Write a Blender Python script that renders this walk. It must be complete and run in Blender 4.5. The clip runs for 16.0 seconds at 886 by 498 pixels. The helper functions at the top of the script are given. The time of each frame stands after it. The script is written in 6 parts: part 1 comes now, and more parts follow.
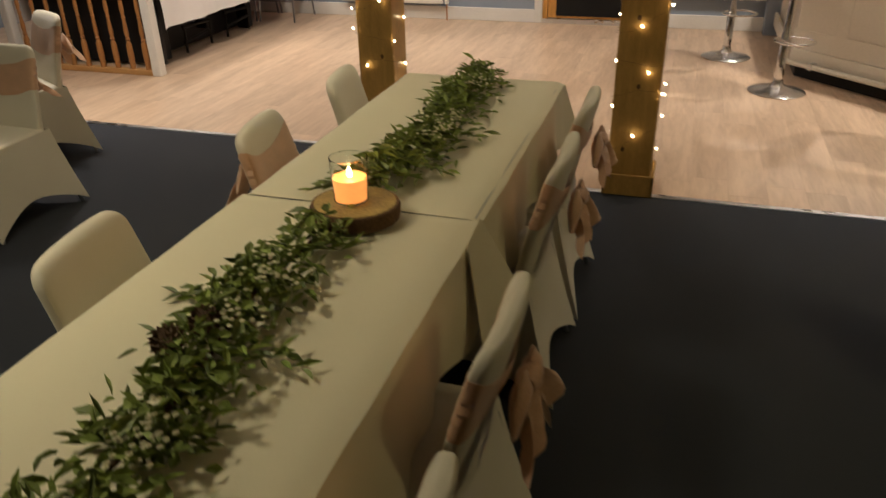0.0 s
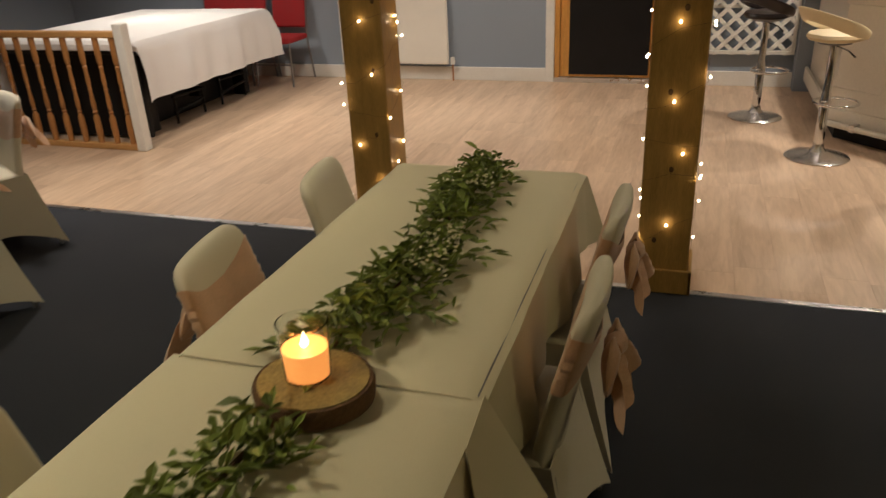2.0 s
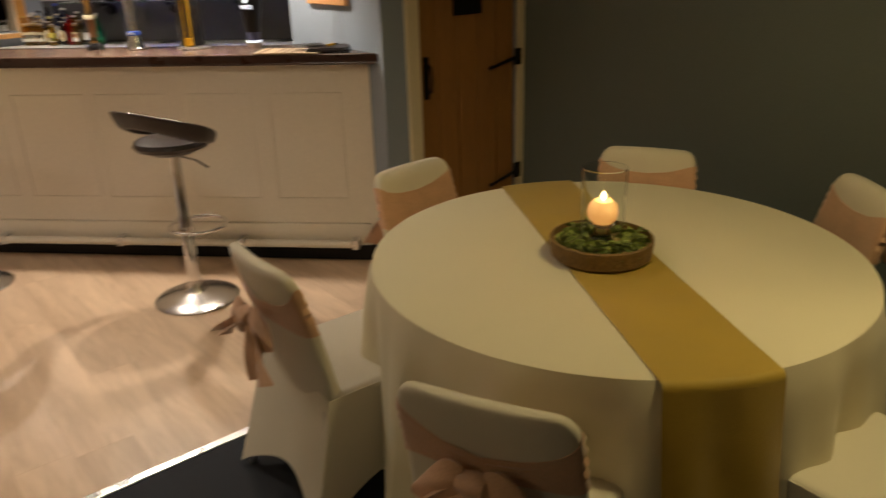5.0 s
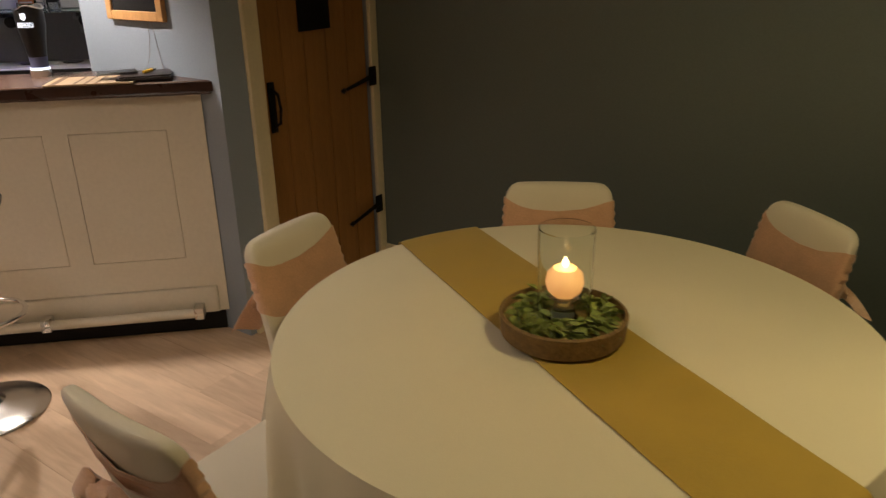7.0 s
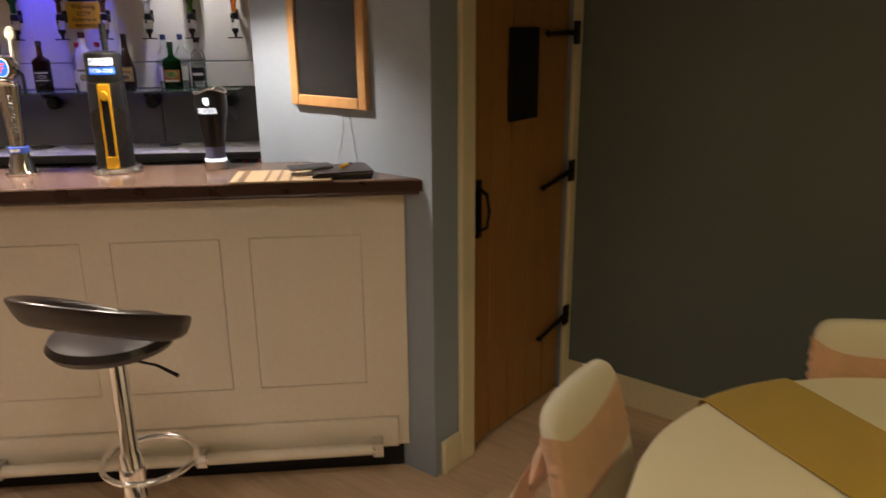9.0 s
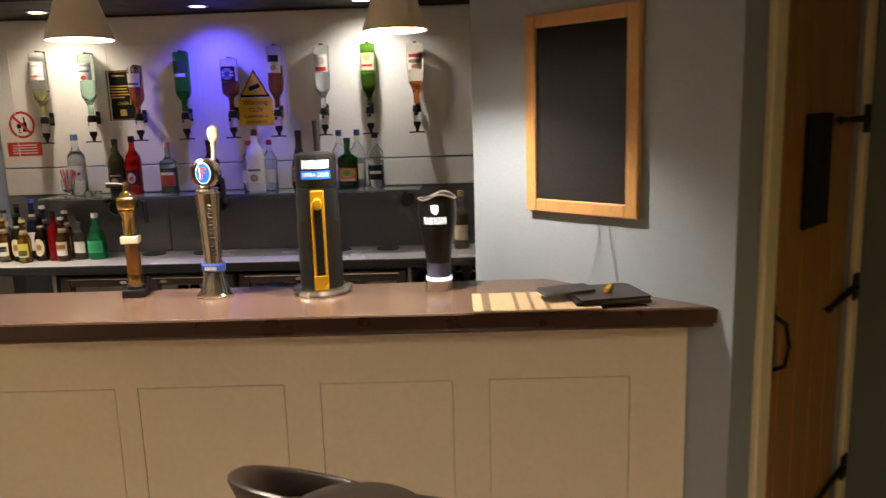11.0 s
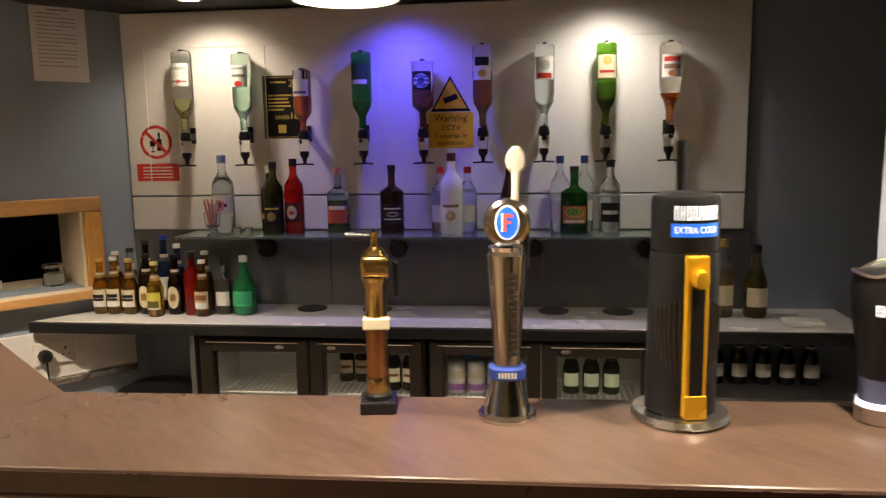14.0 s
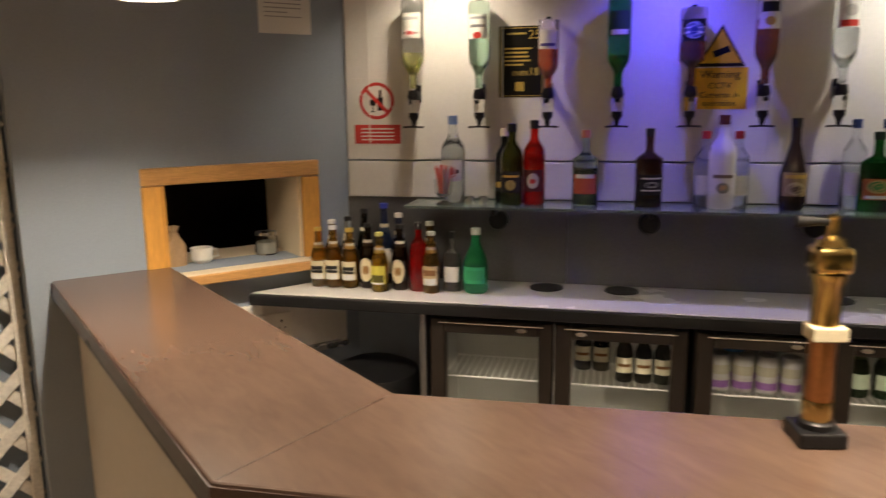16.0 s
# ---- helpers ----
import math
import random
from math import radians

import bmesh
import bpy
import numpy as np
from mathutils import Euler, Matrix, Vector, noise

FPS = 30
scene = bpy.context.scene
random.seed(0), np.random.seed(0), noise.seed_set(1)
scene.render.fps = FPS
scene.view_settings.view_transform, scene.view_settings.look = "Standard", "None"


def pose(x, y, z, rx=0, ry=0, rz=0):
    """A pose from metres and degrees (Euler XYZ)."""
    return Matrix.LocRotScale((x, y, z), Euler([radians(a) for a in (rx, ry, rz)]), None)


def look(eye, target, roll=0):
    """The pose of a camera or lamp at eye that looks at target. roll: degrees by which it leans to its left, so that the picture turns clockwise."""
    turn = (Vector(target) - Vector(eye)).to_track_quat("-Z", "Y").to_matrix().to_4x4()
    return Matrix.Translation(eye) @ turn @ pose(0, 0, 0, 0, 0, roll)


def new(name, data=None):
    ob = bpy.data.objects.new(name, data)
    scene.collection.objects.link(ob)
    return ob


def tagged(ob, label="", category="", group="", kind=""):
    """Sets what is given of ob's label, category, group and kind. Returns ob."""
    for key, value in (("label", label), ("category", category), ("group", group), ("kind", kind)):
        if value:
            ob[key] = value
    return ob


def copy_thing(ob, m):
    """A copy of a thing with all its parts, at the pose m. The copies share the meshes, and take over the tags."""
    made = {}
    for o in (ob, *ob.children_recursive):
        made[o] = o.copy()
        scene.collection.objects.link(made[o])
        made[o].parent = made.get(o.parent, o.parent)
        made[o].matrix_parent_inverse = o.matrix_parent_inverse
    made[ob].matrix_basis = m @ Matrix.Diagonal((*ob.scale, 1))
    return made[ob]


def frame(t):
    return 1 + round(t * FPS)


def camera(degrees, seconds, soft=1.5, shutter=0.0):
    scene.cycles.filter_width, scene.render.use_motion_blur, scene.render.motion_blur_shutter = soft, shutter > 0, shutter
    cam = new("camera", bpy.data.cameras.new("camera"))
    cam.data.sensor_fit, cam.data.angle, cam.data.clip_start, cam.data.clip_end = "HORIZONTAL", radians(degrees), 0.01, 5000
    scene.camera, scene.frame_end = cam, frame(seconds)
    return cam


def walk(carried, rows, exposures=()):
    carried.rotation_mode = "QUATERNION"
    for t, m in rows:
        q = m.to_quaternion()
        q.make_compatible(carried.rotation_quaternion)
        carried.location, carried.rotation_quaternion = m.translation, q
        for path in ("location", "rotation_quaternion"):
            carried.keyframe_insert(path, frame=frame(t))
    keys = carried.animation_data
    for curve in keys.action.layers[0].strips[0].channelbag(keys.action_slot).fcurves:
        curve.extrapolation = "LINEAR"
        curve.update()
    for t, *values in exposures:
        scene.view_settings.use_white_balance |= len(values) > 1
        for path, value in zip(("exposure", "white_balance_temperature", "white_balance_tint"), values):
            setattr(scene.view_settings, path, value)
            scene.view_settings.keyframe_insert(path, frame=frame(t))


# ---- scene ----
cam = camera(60.9, 16.0, soft=1.3, shutter=0.5)
PATH = [
    (0, 0.000, 0.000, 1.628, 62.14, 1.15, 17.24),
    (0.5, -0.137, 0.139, 1.625, 63.39, 2.04, 18.57),
    (1, -0.161, 0.261, 1.617, 63.84, 2.06, 19.21),
    (1.5, -0.130, 0.415, 1.626, 64.69, 2.13, 19.06),
    (2, -0.129, 0.592, 1.633, 65.62, 2.53, 17.81),
    (2.5, -0.129, 0.791, 1.624, 66.87, 3.65, 14.67),
    (3, -0.016, 0.977, 1.625, 66.65, 3.10, 8.61),
    (3.5, 0.086, 1.135, 1.625, 66.93, 2.36, -0.43),
    (4, 0.161, 1.289, 1.629, 67.72, 2.68, -13.24),
    (4.5, 0.222, 1.444, 1.628, 68.13, 2.39, -27.02),
    (5, 0.365, 1.555, 1.607, 67.96, 1.63, -39.43),
    (7.5, 0.567, 2.420, 1.610, 68.01, 1.07, -55.22),
    (8, 0.558, 2.660, 1.617, 69.48, 1.13, -54.10),
    (8.5, 0.567, 2.880, 1.616, 71.22, 1.04, -52.96),
    (9, 0.610, 3.076, 1.629, 73.06, 0.51, -51.56),
    (9.5, 0.603, 3.283, 1.631, 75.52, 0.88, -50.41),
    (10, 0.589, 3.463, 1.642, 77.16, 1.53, -48.98),
    (12.5, 0.829, 4.415, 1.636, 82.01, 0.81, -41.28),
    (13, 0.818, 4.604, 1.637, 82.12, 0.74, -41.01),
    (13.5, 0.790, 4.768, 1.633, 81.96, 0.80, -40.79),
    (14, 0.769, 4.909, 1.635, 81.67, 0.86, -40.91),
    (14.5, 0.748, 5.051, 1.638, 81.08, 0.88, -40.83),
    (15, 0.698, 5.196, 1.627, 80.49, 0.69, -39.83),
    (15.5, 0.582, 5.330, 1.638, 79.68, 0.44, -38.03),
    (16, 0.522, 5.478, 1.629, 79.03, 0.57, -34.34),
]
walk(cam, [(t, pose(x, y, z, rx, ry, rz)) for t, x, y, z, rx, ry, rz in PATH],
     exposures=[(0, 0.21, 6080, 10), (2.5, -0.02, 6200, 10), (4, 0.0, 6500, 10), (5, 0.15, 6550, 10), (7.5, 0.12, 6200, 15), (9, 0.22, 6350, 13), (10, 0.43, 6550, 10), (12.5, 0.04, 6960, 10), (16, 0.10, 7050, 10)])

# ---- world and lights ----
world = bpy.data.worlds.new("night")
scene.world = world
world.use_nodes = True
world.node_tree.nodes["Background"].inputs[0].default_value = (0.02, 0.025, 0.035, 1)
world.node_tree.nodes["Background"].inputs[1].default_value = 0.05

WARM, WHITE, COOL, AMBER = (1, 0.86, 0.56), (1, 0.86, 0.69), (1, 0.95, 0.88), (1, 0.52, 0.18)


def lamp(name, kind, place, watts, colour, radius=0.04, target=None, angle=100, blend=0.6):
    data = bpy.data.lights.new(name, kind)
    data.energy, data.color, data.shadow_soft_size = watts, colour, radius
    if kind == "SPOT":
        data.spot_size, data.spot_blend = radians(angle), blend
    ob = new(name, data)
    ob.matrix_world = look(place, target or (place[0], place[1], place[2] - 1.0001))
    return ob


# ---- materials ----
def material(name, colour, rough=0.5, metal=0.0, var=0.12, scale=8.0, grain=120.0, bump=0.1, sheen=0.0,
             transmission=0.0, ior=1.45, emit=None, power=0.0, coat=0.0, stretch=(1, 1, 1), island=0.0, per_object=0.0):
    """A procedural surface: base colour with stains, fine grain and a little relief."""
    m = bpy.data.materials.new(name)
    m.use_nodes = True
    t, b = m.node_tree, m.node_tree.nodes["Principled BSDF"]
    coord, mapping = t.nodes.new("ShaderNodeTexCoord"), t.nodes.new("ShaderNodeMapping")
    t.links.new(coord.outputs["Object"], mapping.inputs["Vector"])
    mapping.inputs["Scale"].default_value = stretch
    big, fine = t.nodes.new("ShaderNodeTexNoise"), t.nodes.new("ShaderNodeTexNoise")
    big.inputs["Scale"].default_value, fine.inputs["Scale"].default_value = scale, grain
    big.inputs["Detail"].default_value = 5
    for n in (big, fine):
        t.links.new(mapping.outputs[0], n.inputs["Vector"])
    add = t.nodes.new("ShaderNodeMath")
    add.operation = "ADD"
    t.links.new(big.outputs["Fac"], add.inputs[0])
    t.links.new(fine.outputs["Fac"], add.inputs[1])
    ramp = t.nodes.new("ShaderNodeMapRange")
    ramp.inputs["From Min"].default_value, ramp.inputs["From Max"].default_value = 0.6, 1.4
    ramp.inputs["To Min"].default_value, ramp.inputs["To Max"].default_value = 1 - var, 1 + var
    t.links.new(add.outputs[0], ramp.inputs["Value"])
    value = ramp.outputs[0]
    if island or per_object:
        if island:
            src = t.nodes.new("ShaderNodeNewGeometry").outputs["Random Per Island"]
        else:
            src = t.nodes.new("ShaderNodeObjectInfo").outputs["Random"]
        amount = island or per_object
        r2 = t.nodes.new("ShaderNodeMapRange")
        r2.inputs["To Min"].default_value, r2.inputs["To Max"].default_value = 1 - amount, 1 + amount
        t.links.new(src, r2.inputs["Value"])
        mul = t.nodes.new("ShaderNodeMath")
        mul.operation = "MULTIPLY"
        t.links.new(value, mul.inputs[0])
        t.links.new(r2.outputs[0], mul.inputs[1])
        value = mul.outputs[0]
    vec = t.nodes.new("ShaderNodeVectorMath")
    vec.operation = "SCALE"
    vec.inputs[0].default_value = colour
    t.links.new(value, vec.inputs["Scale"])
    t.links.new(vec.outputs[0], b.inputs["Base Color"])
    b.inputs["Metallic"].default_value = metal
    rr = t.nodes.new("ShaderNodeMapRange")
    rr.inputs["From Min"].default_value, rr.inputs["From Max"].default_value = 0.3, 0.7
    rr.inputs["To Min"].default_value, rr.inputs["To Max"].default_value = max(0.02, rough * 0.85), min(1, rough * 1.15)
    t.links.new(big.outputs["Fac"], rr.inputs["Value"])
    t.links.new(rr.outputs[0], b.inputs["Roughness"])
    b.inputs["Transmission Weight"].default_value = transmission
    b.inputs["IOR"].default_value = ior
    b.inputs["Coat Weight"].default_value = coat
    b.inputs["Sheen Weight"].default_value = sheen
    if emit:
        b.inputs["Emission Color"].default_value = (*emit, 1)
        b.inputs["Emission Strength"].default_value = power
    if bump:
        bn = t.nodes.new("ShaderNodeBump")
        bn.inputs["Strength"].default_value, bn.inputs["Distance"].default_value = bump, 0.004
        t.links.new(add.outputs[0], bn.inputs["Height"])
        t.links.new(bn.outputs[0], b.inputs["Normal"])
    return m


def grained(name, pale, dark, rough, across, along, spread=0.05, axis=0):
    """Wood-look board: soft streaks along the board, each board cut from another stretch of grain."""
    m = bpy.data.materials.new(name)
    m.use_nodes = True
    t, b = m.node_tree, m.node_tree.nodes["Principled BSDF"]
    coord, info, shift = t.nodes.new("ShaderNodeTexCoord"), t.nodes.new("ShaderNodeObjectInfo"), t.nodes.new("ShaderNodeVectorMath")
    shift.operation = "MULTIPLY_ADD"
    t.links.new(info.outputs["Random"], shift.inputs[0])
    shift.inputs[1].default_value = (37, 53, 0)
    t.links.new(coord.outputs["Object"], shift.inputs[2])
    value = None
    for k, detail, weight in ((1.0, 4, 0.62), (5.5, 3, 0.38)):
        mp, n = t.nodes.new("ShaderNodeMapping"), t.nodes.new("ShaderNodeTexNoise")
        mp.inputs["Scale"].default_value = (across * k, along * k, 1) if axis == 0 else (along * k, across * k, 1)
        n.inputs["Scale"].default_value, n.inputs["Detail"].default_value, n.inputs["Distortion"].default_value = 1.0, detail, 0.8
        t.links.new(shift.outputs[0], mp.inputs["Vector"])
        t.links.new(mp.outputs[0], n.inputs["Vector"])
        mul = t.nodes.new("ShaderNodeMath")
        mul.operation = "MULTIPLY_ADD"
        t.links.new(n.outputs["Fac"], mul.inputs[0])
        mul.inputs[1].default_value = weight
        mul.inputs[2].default_value = 0.0
        if value:
            t.links.new(value, mul.inputs[2])
        value = mul.outputs[0]
    ramp = t.nodes.new("ShaderNodeValToRGB")
    ramp.color_ramp.elements[0].position, ramp.color_ramp.elements[0].color = 0.34, (*dark, 1)
    ramp.color_ramp.elements[1].position, ramp.color_ramp.elements[1].color = 0.62, (*pale, 1)
    t.links.new(value, ramp.inputs[0])
    tone, scale = t.nodes.new("ShaderNodeMapRange"), t.nodes.new("ShaderNodeVectorMath")
    tone.inputs["To Min"].default_value, tone.inputs["To Max"].default_value = 1 - spread, 1 + spread
    t.links.new(info.outputs["Random"], tone.inputs["Value"])
    scale.operation = "SCALE"
    t.links.new(ramp.outputs[0], scale.inputs[0])
    t.links.new(tone.outputs[0], scale.inputs["Scale"])
    t.links.new(scale.outputs[0], b.inputs["Base Color"])
    rr = t.nodes.new("ShaderNodeMapRange")
    rr.inputs["To Min"].default_value, rr.inputs["To Max"].default_value = rough * 1.2, rough * 0.8
    t.links.new(value, rr.inputs["Value"])
    t.links.new(rr.outputs[0], b.inputs["Roughness"])
    return m


M = dict(
    carpet=material("carpet", (0.021, 0.024, 0.032), 0.95, var=0.3, scale=1.5, grain=400, bump=0.6, sheen=0.0),
    plank=grained("laminate", (0.66, 0.49, 0.35), (0.47, 0.33, 0.225), 0.36, 7, 0.9, 0.05),
    gap=material("floor_gap", (0.12, 0.08, 0.05), 0.8),
    strip=material("aluminium_strip", (0.75, 0.75, 0.76), 0.3, 1.0, bump=0.02),
    blue=material("blue_grey_paint", (0.275, 0.325, 0.395), 0.62, var=0.06, scale=1.2, grain=160, bump=0.12),
    dark_wall=material("dark_grey_green_paint", (0.125, 0.148, 0.142), 0.62, var=0.08, scale=1.2, grain=160, bump=0.12),
    white=material("white_gloss_paint", (0.76, 0.74, 0.70), 0.4, var=0.05, grain=60, bump=0.06),
    # yellower version of the white gloss, for the plank door's side
    yellow_gloss=material("cream_gloss", (0.72, 0.64, 0.44), 0.4, var=0.05, grain=60, bump=0.06),
    cream=material("cream_paint", (0.70, 0.645, 0.55), 0.42, var=0.05, scale=2, grain=60, bump=0.05),
    ceiling=material("ceiling_paint", (0.62, 0.60, 0.56), 0.8, var=0.05, bump=0.1),
    black=material("black_paint", (0.012, 0.012, 0.013), 0.45, var=0.2, bump=0.05),
    soffit=material("black_soffit", (0.02, 0.02, 0.022), 0.5, var=0.2, bump=0.05),
    pine=material("pine", (0.62, 0.31, 0.075), 0.38, var=0.25, scale=6, grain=40, bump=0.05, stretch=(6, 6, 0.7)),
    pine_flat=material("pine_flat", (0.55, 0.30, 0.11), 0.38, var=0.22, scale=6, grain=40, bump=0.05, stretch=(0.8, 6, 6)),
    # stained wood, base colour raised to include the fairy lights' golden glow
    post=material("stained_post_lit", (0.42, 0.25, 0.072), 0.42, var=0.28, scale=5, grain=50, bump=0.08, stretch=(7, 7, 0.6)),
    door=material("stained_door", (0.32, 0.155, 0.045), 0.4, var=0.22, scale=4, grain=40, bump=0.06, stretch=(8, 8, 0.6)),
    counter=grained("dark_wood_laminate", (0.122, 0.077, 0.058), (0.092, 0.056, 0.041), 0.25, 9, 2.2, 0.0),
    counter_edge=material("counter_edge", (0.045, 0.020, 0.015), 0.3, var=0.2, bump=0.02),
    cloth=material("cream_cloth", (0.74, 0.67, 0.48), 0.9, var=0.05, scale=3, grain=500, bump=0.18, sheen=0.2),
    cover=material("ivory_spandex", (0.68, 0.625, 0.50), 0.8, var=0.05, scale=4, grain=400, bump=0.12, sheen=0.3),
    white_cloth=material("white_cloth", (0.80, 0.79, 0.80), 0.9, var=0.04, scale=3, grain=500, bump=0.18),
    sash=material("rose_gold_satin", (0.60, 0.36, 0.22), 0.42, var=0.15, scale=14, grain=200, bump=0.25, sheen=0.4),
    runner=material("gold_runner", (0.44, 0.29, 0.03), 0.6, var=0.12, scale=10, grain=350, bump=0.25, sheen=0.3),
    leaf=material("leaf", (0.20, 0.25, 0.052), 0.5, var=0.3, scale=20, island=0.45),
    leaf_one=material("leaf_single", (0.21, 0.26, 0.055), 0.5, var=0.3, scale=20, per_object=0.4),
    flower=material("cream_flower", (0.62, 0.58, 0.36), 0.7, var=0.15, island=0.15),
    cone=material("pine_cone", (0.15, 0.09, 0.05), 0.8, var=0.3, island=0.3),
    bark=material("bark", (0.12, 0.065, 0.03), 0.9, var=0.4, scale=20, bump=0.8),
    slice=material("log_slice", (0.34, 0.25, 0.085), 0.75, var=0.55, scale=22, bump=0.3),
    basket=material("woven_basket", (0.21, 0.13, 0.048), 0.8, var=0.35, scale=40, bump=0.8),
    glass=material("clear_glass", (0.95, 0.97, 0.96), 0.04, transmission=1.0, var=0.01, bump=0),
    pane=material("thin_pane", (0.92, 0.95, 0.94), 0.02, transmission=1.0, ior=1.2, var=0.01, bump=0),
    shelf_glass=material("green_edge_glass", (0.70, 0.92, 0.84), 0.05, transmission=0.9, var=0.02, bump=0),
    wax=material("orange_wax", (0.80, 0.36, 0.12), 0.5, emit=(1, 0.33, 0.07), power=0.95, bump=0.05),
    ivory_wax=material("ivory_wax", (0.85, 0.62, 0.34), 0.5, emit=(1, 0.40, 0.10), power=0.55, bump=0.05),
    flame=material("flame", (1, 0.8, 0.4), 0.5, emit=(1, 0.72, 0.32), power=10, bump=0),
    bulb=material("fairy_bulb", (1, 0.9, 0.7), 0.4, emit=(1, 0.74, 0.40), power=36, bump=0),
    chrome=material("chrome", (0.80, 0.80, 0.81), 0.10, 1.0, var=0.03, bump=0.01),
    brushed_chrome=material("brushed_chrome", (0.74, 0.73, 0.72), 0.24, 1.0, var=0.04, bump=0.01),
    dark_chrome=material("dark_chrome", (0.46, 0.44, 0.41), 0.15, 1.0, var=0.06, bump=0.02),
    ivory=material("ivory_plastic", (0.40, 0.37, 0.31), 0.4, var=0.05, bump=0.03),
    satin_steel=material("satin_steel", (0.60, 0.58, 0.55), 0.28, 1.0, var=0.06, bump=0.02),
    brass=material("brass", (0.50, 0.36, 0.14), 0.20, 1.0, var=0.1, bump=0.02),
    copper=material("copper", (0.48, 0.23, 0.10), 0.34, 1.0, var=0.15, bump=0.02),
    gold=material("gold_plastic", (0.80, 0.45, 0.03), 0.25, 0.5, var=0.05, bump=0.01),
    leather_dark=material("dark_brown_leatherette", (0.018, 0.011, 0.010), 0.33, var=0.2, grain=200, bump=0.1),
    leather_cream=material("cream_leatherette", (0.70, 0.58, 0.36), 0.4, var=0.06, grain=200, bump=0.1),
    iron=material("black_iron", (0.012, 0.011, 0.010), 0.45, 0.6, var=0.3, bump=0.3),
    red_cloth=material("red_upholstery", (0.33, 0.018, 0.022), 0.8, var=0.15, grain=300, bump=0.2),
    grey_metal=material("grey_metal", (0.30, 0.30, 0.31), 0.35, 0.9, var=0.08),
    radiator=material("radiator_enamel", (0.80, 0.78, 0.72), 0.35, var=0.03, bump=0.03),
    splash=material("grey_splashback", (0.105, 0.105, 0.11), 0.24, var=0.12, scale=3, bump=0.02),
    panel=material("white_wall_board", (0.78, 0.77, 0.75), 0.42, var=0.04, scale=2, grain=90, bump=0.05),
    worktop=material("light_worktop", (0.66, 0.65, 0.62), 0.25, var=0.10, scale=5, bump=0.02),
    board=material("blackboard", (0.014, 0.014, 0.015), 0.6, var=0.3, scale=4, bump=0.05),
    oak=material("oak_frame", (0.48, 0.27, 0.11), 0.4, var=0.2, scale=6, grain=60, bump=0.05, stretch=(6, 6, 1)),
    paper=material("paper", (0.78, 0.77, 0.74), 0.7, var=0.04, bump=0.03),
    ink=material("grey_ink", (0.30, 0.30, 0.31), 0.8, bump=0),
    red=material("sign_red", (0.55, 0.035, 0.03), 0.45, var=0.05, bump=0),
    black_ink=material("black_ink", (0.010, 0.010, 0.010), 0.5, bump=0),
    yellow=material("sign_yellow", (0.80, 0.50, 0.02), 0.45, var=0.05, bump=0),
    gold_ink=material("gold_ink", (0.62, 0.46, 0.12), 0.45, bump=0),
    plastic=material("black_plastic", (0.010, 0.010, 0.011), 0.36, var=0.1, bump=0.02),
    white_plastic=material("white_plastic", (0.78, 0.76, 0.70), 0.35, var=0.03, bump=0.02),
    lit_blue=material("lit_blue", (0.02, 0.10, 0.45), 0.3, emit=(0.01, 0.11, 0.55), power=1.1, bump=0),
    lit_white=material("lit_white", (0.9, 0.9, 0.9), 0.3, emit=(0.80, 0.88, 1), power=1.1, bump=0),
    lit_red=material("lit_red", (0.75, 0.08, 0.06), 0.3, emit=(0.9, 0.08, 0.05), power=0.9, bump=0),
    lamp_white=material("lamp_disc", (1, 1, 1), 0.4, emit=(1, 0.88, 0.72), power=14, bump=0),
    lamp_blue=material("blue_lamp_disc", (0.3, 0.3, 1), 0.4, emit=(0.25, 0.22, 1), power=9, bump=0),
    shade=material("grey_lamp_shade", (0.70, 0.67, 0.62), 0.5, var=0.04, bump=0.03),
    shade_in=material("white_shade_lining", (0.70, 0.68, 0.64), 0.5, var=0.02, bump=0.02),
    fridge_in=material("fridge_lining", (0.50, 0.51, 0.49), 0.5, var=0.05, bump=0.03),
    brown_frame=material("brown_black_frame", (0.020, 0.015, 0.012), 0.35, var=0.15, bump=0.03),
    wire=material("white_wire", (0.70, 0.70, 0.69), 0.35, bump=0),
    bamboo=material("striped_mat", (0.40, 0.30, 0.19), 0.6, var=0.1, stretch=(1, 8, 1), bump=0.05),
    bamboo_dark=material("striped_mat_dark", (0.13, 0.08, 0.05), 0.6, var=0.1, bump=0.05),
    trellis=material("weathered_trellis", (0.72, 0.70, 0.65), 0.7, var=0.2, scale=14, grain=90, bump=0.25),
    kraft=material("kraft_paper", (0.42, 0.28, 0.16), 0.8, var=0.15, scale=14, bump=0.3),
    sill=material("cream_sill", (0.78, 0.66, 0.48), 0.4, var=0.08, scale=6, bump=0.03),
    baluster=material("stained_baluster", (0.38, 0.175, 0.055), 0.35, var=0.2, scale=6, grain=40, bump=0.04, stretch=(6, 6, 0.7)),
    # near-black stand-in for the shade of unlit enclosed spaces
    void_shade=material("shaded_interior", (0.03, 0.022, 0.018), 0.8, var=0.3, bump=0.1),
)


def glassy(name, colour, rough=0.06, transmission=0.85):
    return material(name, colour, rough, transmission=transmission, var=0.05, bump=0)


for key, level in (("board", 0.1), ("soffit", 0.2), ("black", 0.25), ("void_shade", 0.1), ("plastic", 0.35), ("black_ink", 0.2)):
    M[key].node_tree.nodes["Principled BSDF"].inputs["Specular IOR Level"].default_value = level

# ---- mesh helpers ----
IDENT = Matrix.Identity(4)


def thing(name, label, category, m=IDENT, group="", kind=""):
    ob = tagged(new(name), label, category, group, kind)
    ob.matrix_world = m
    return ob


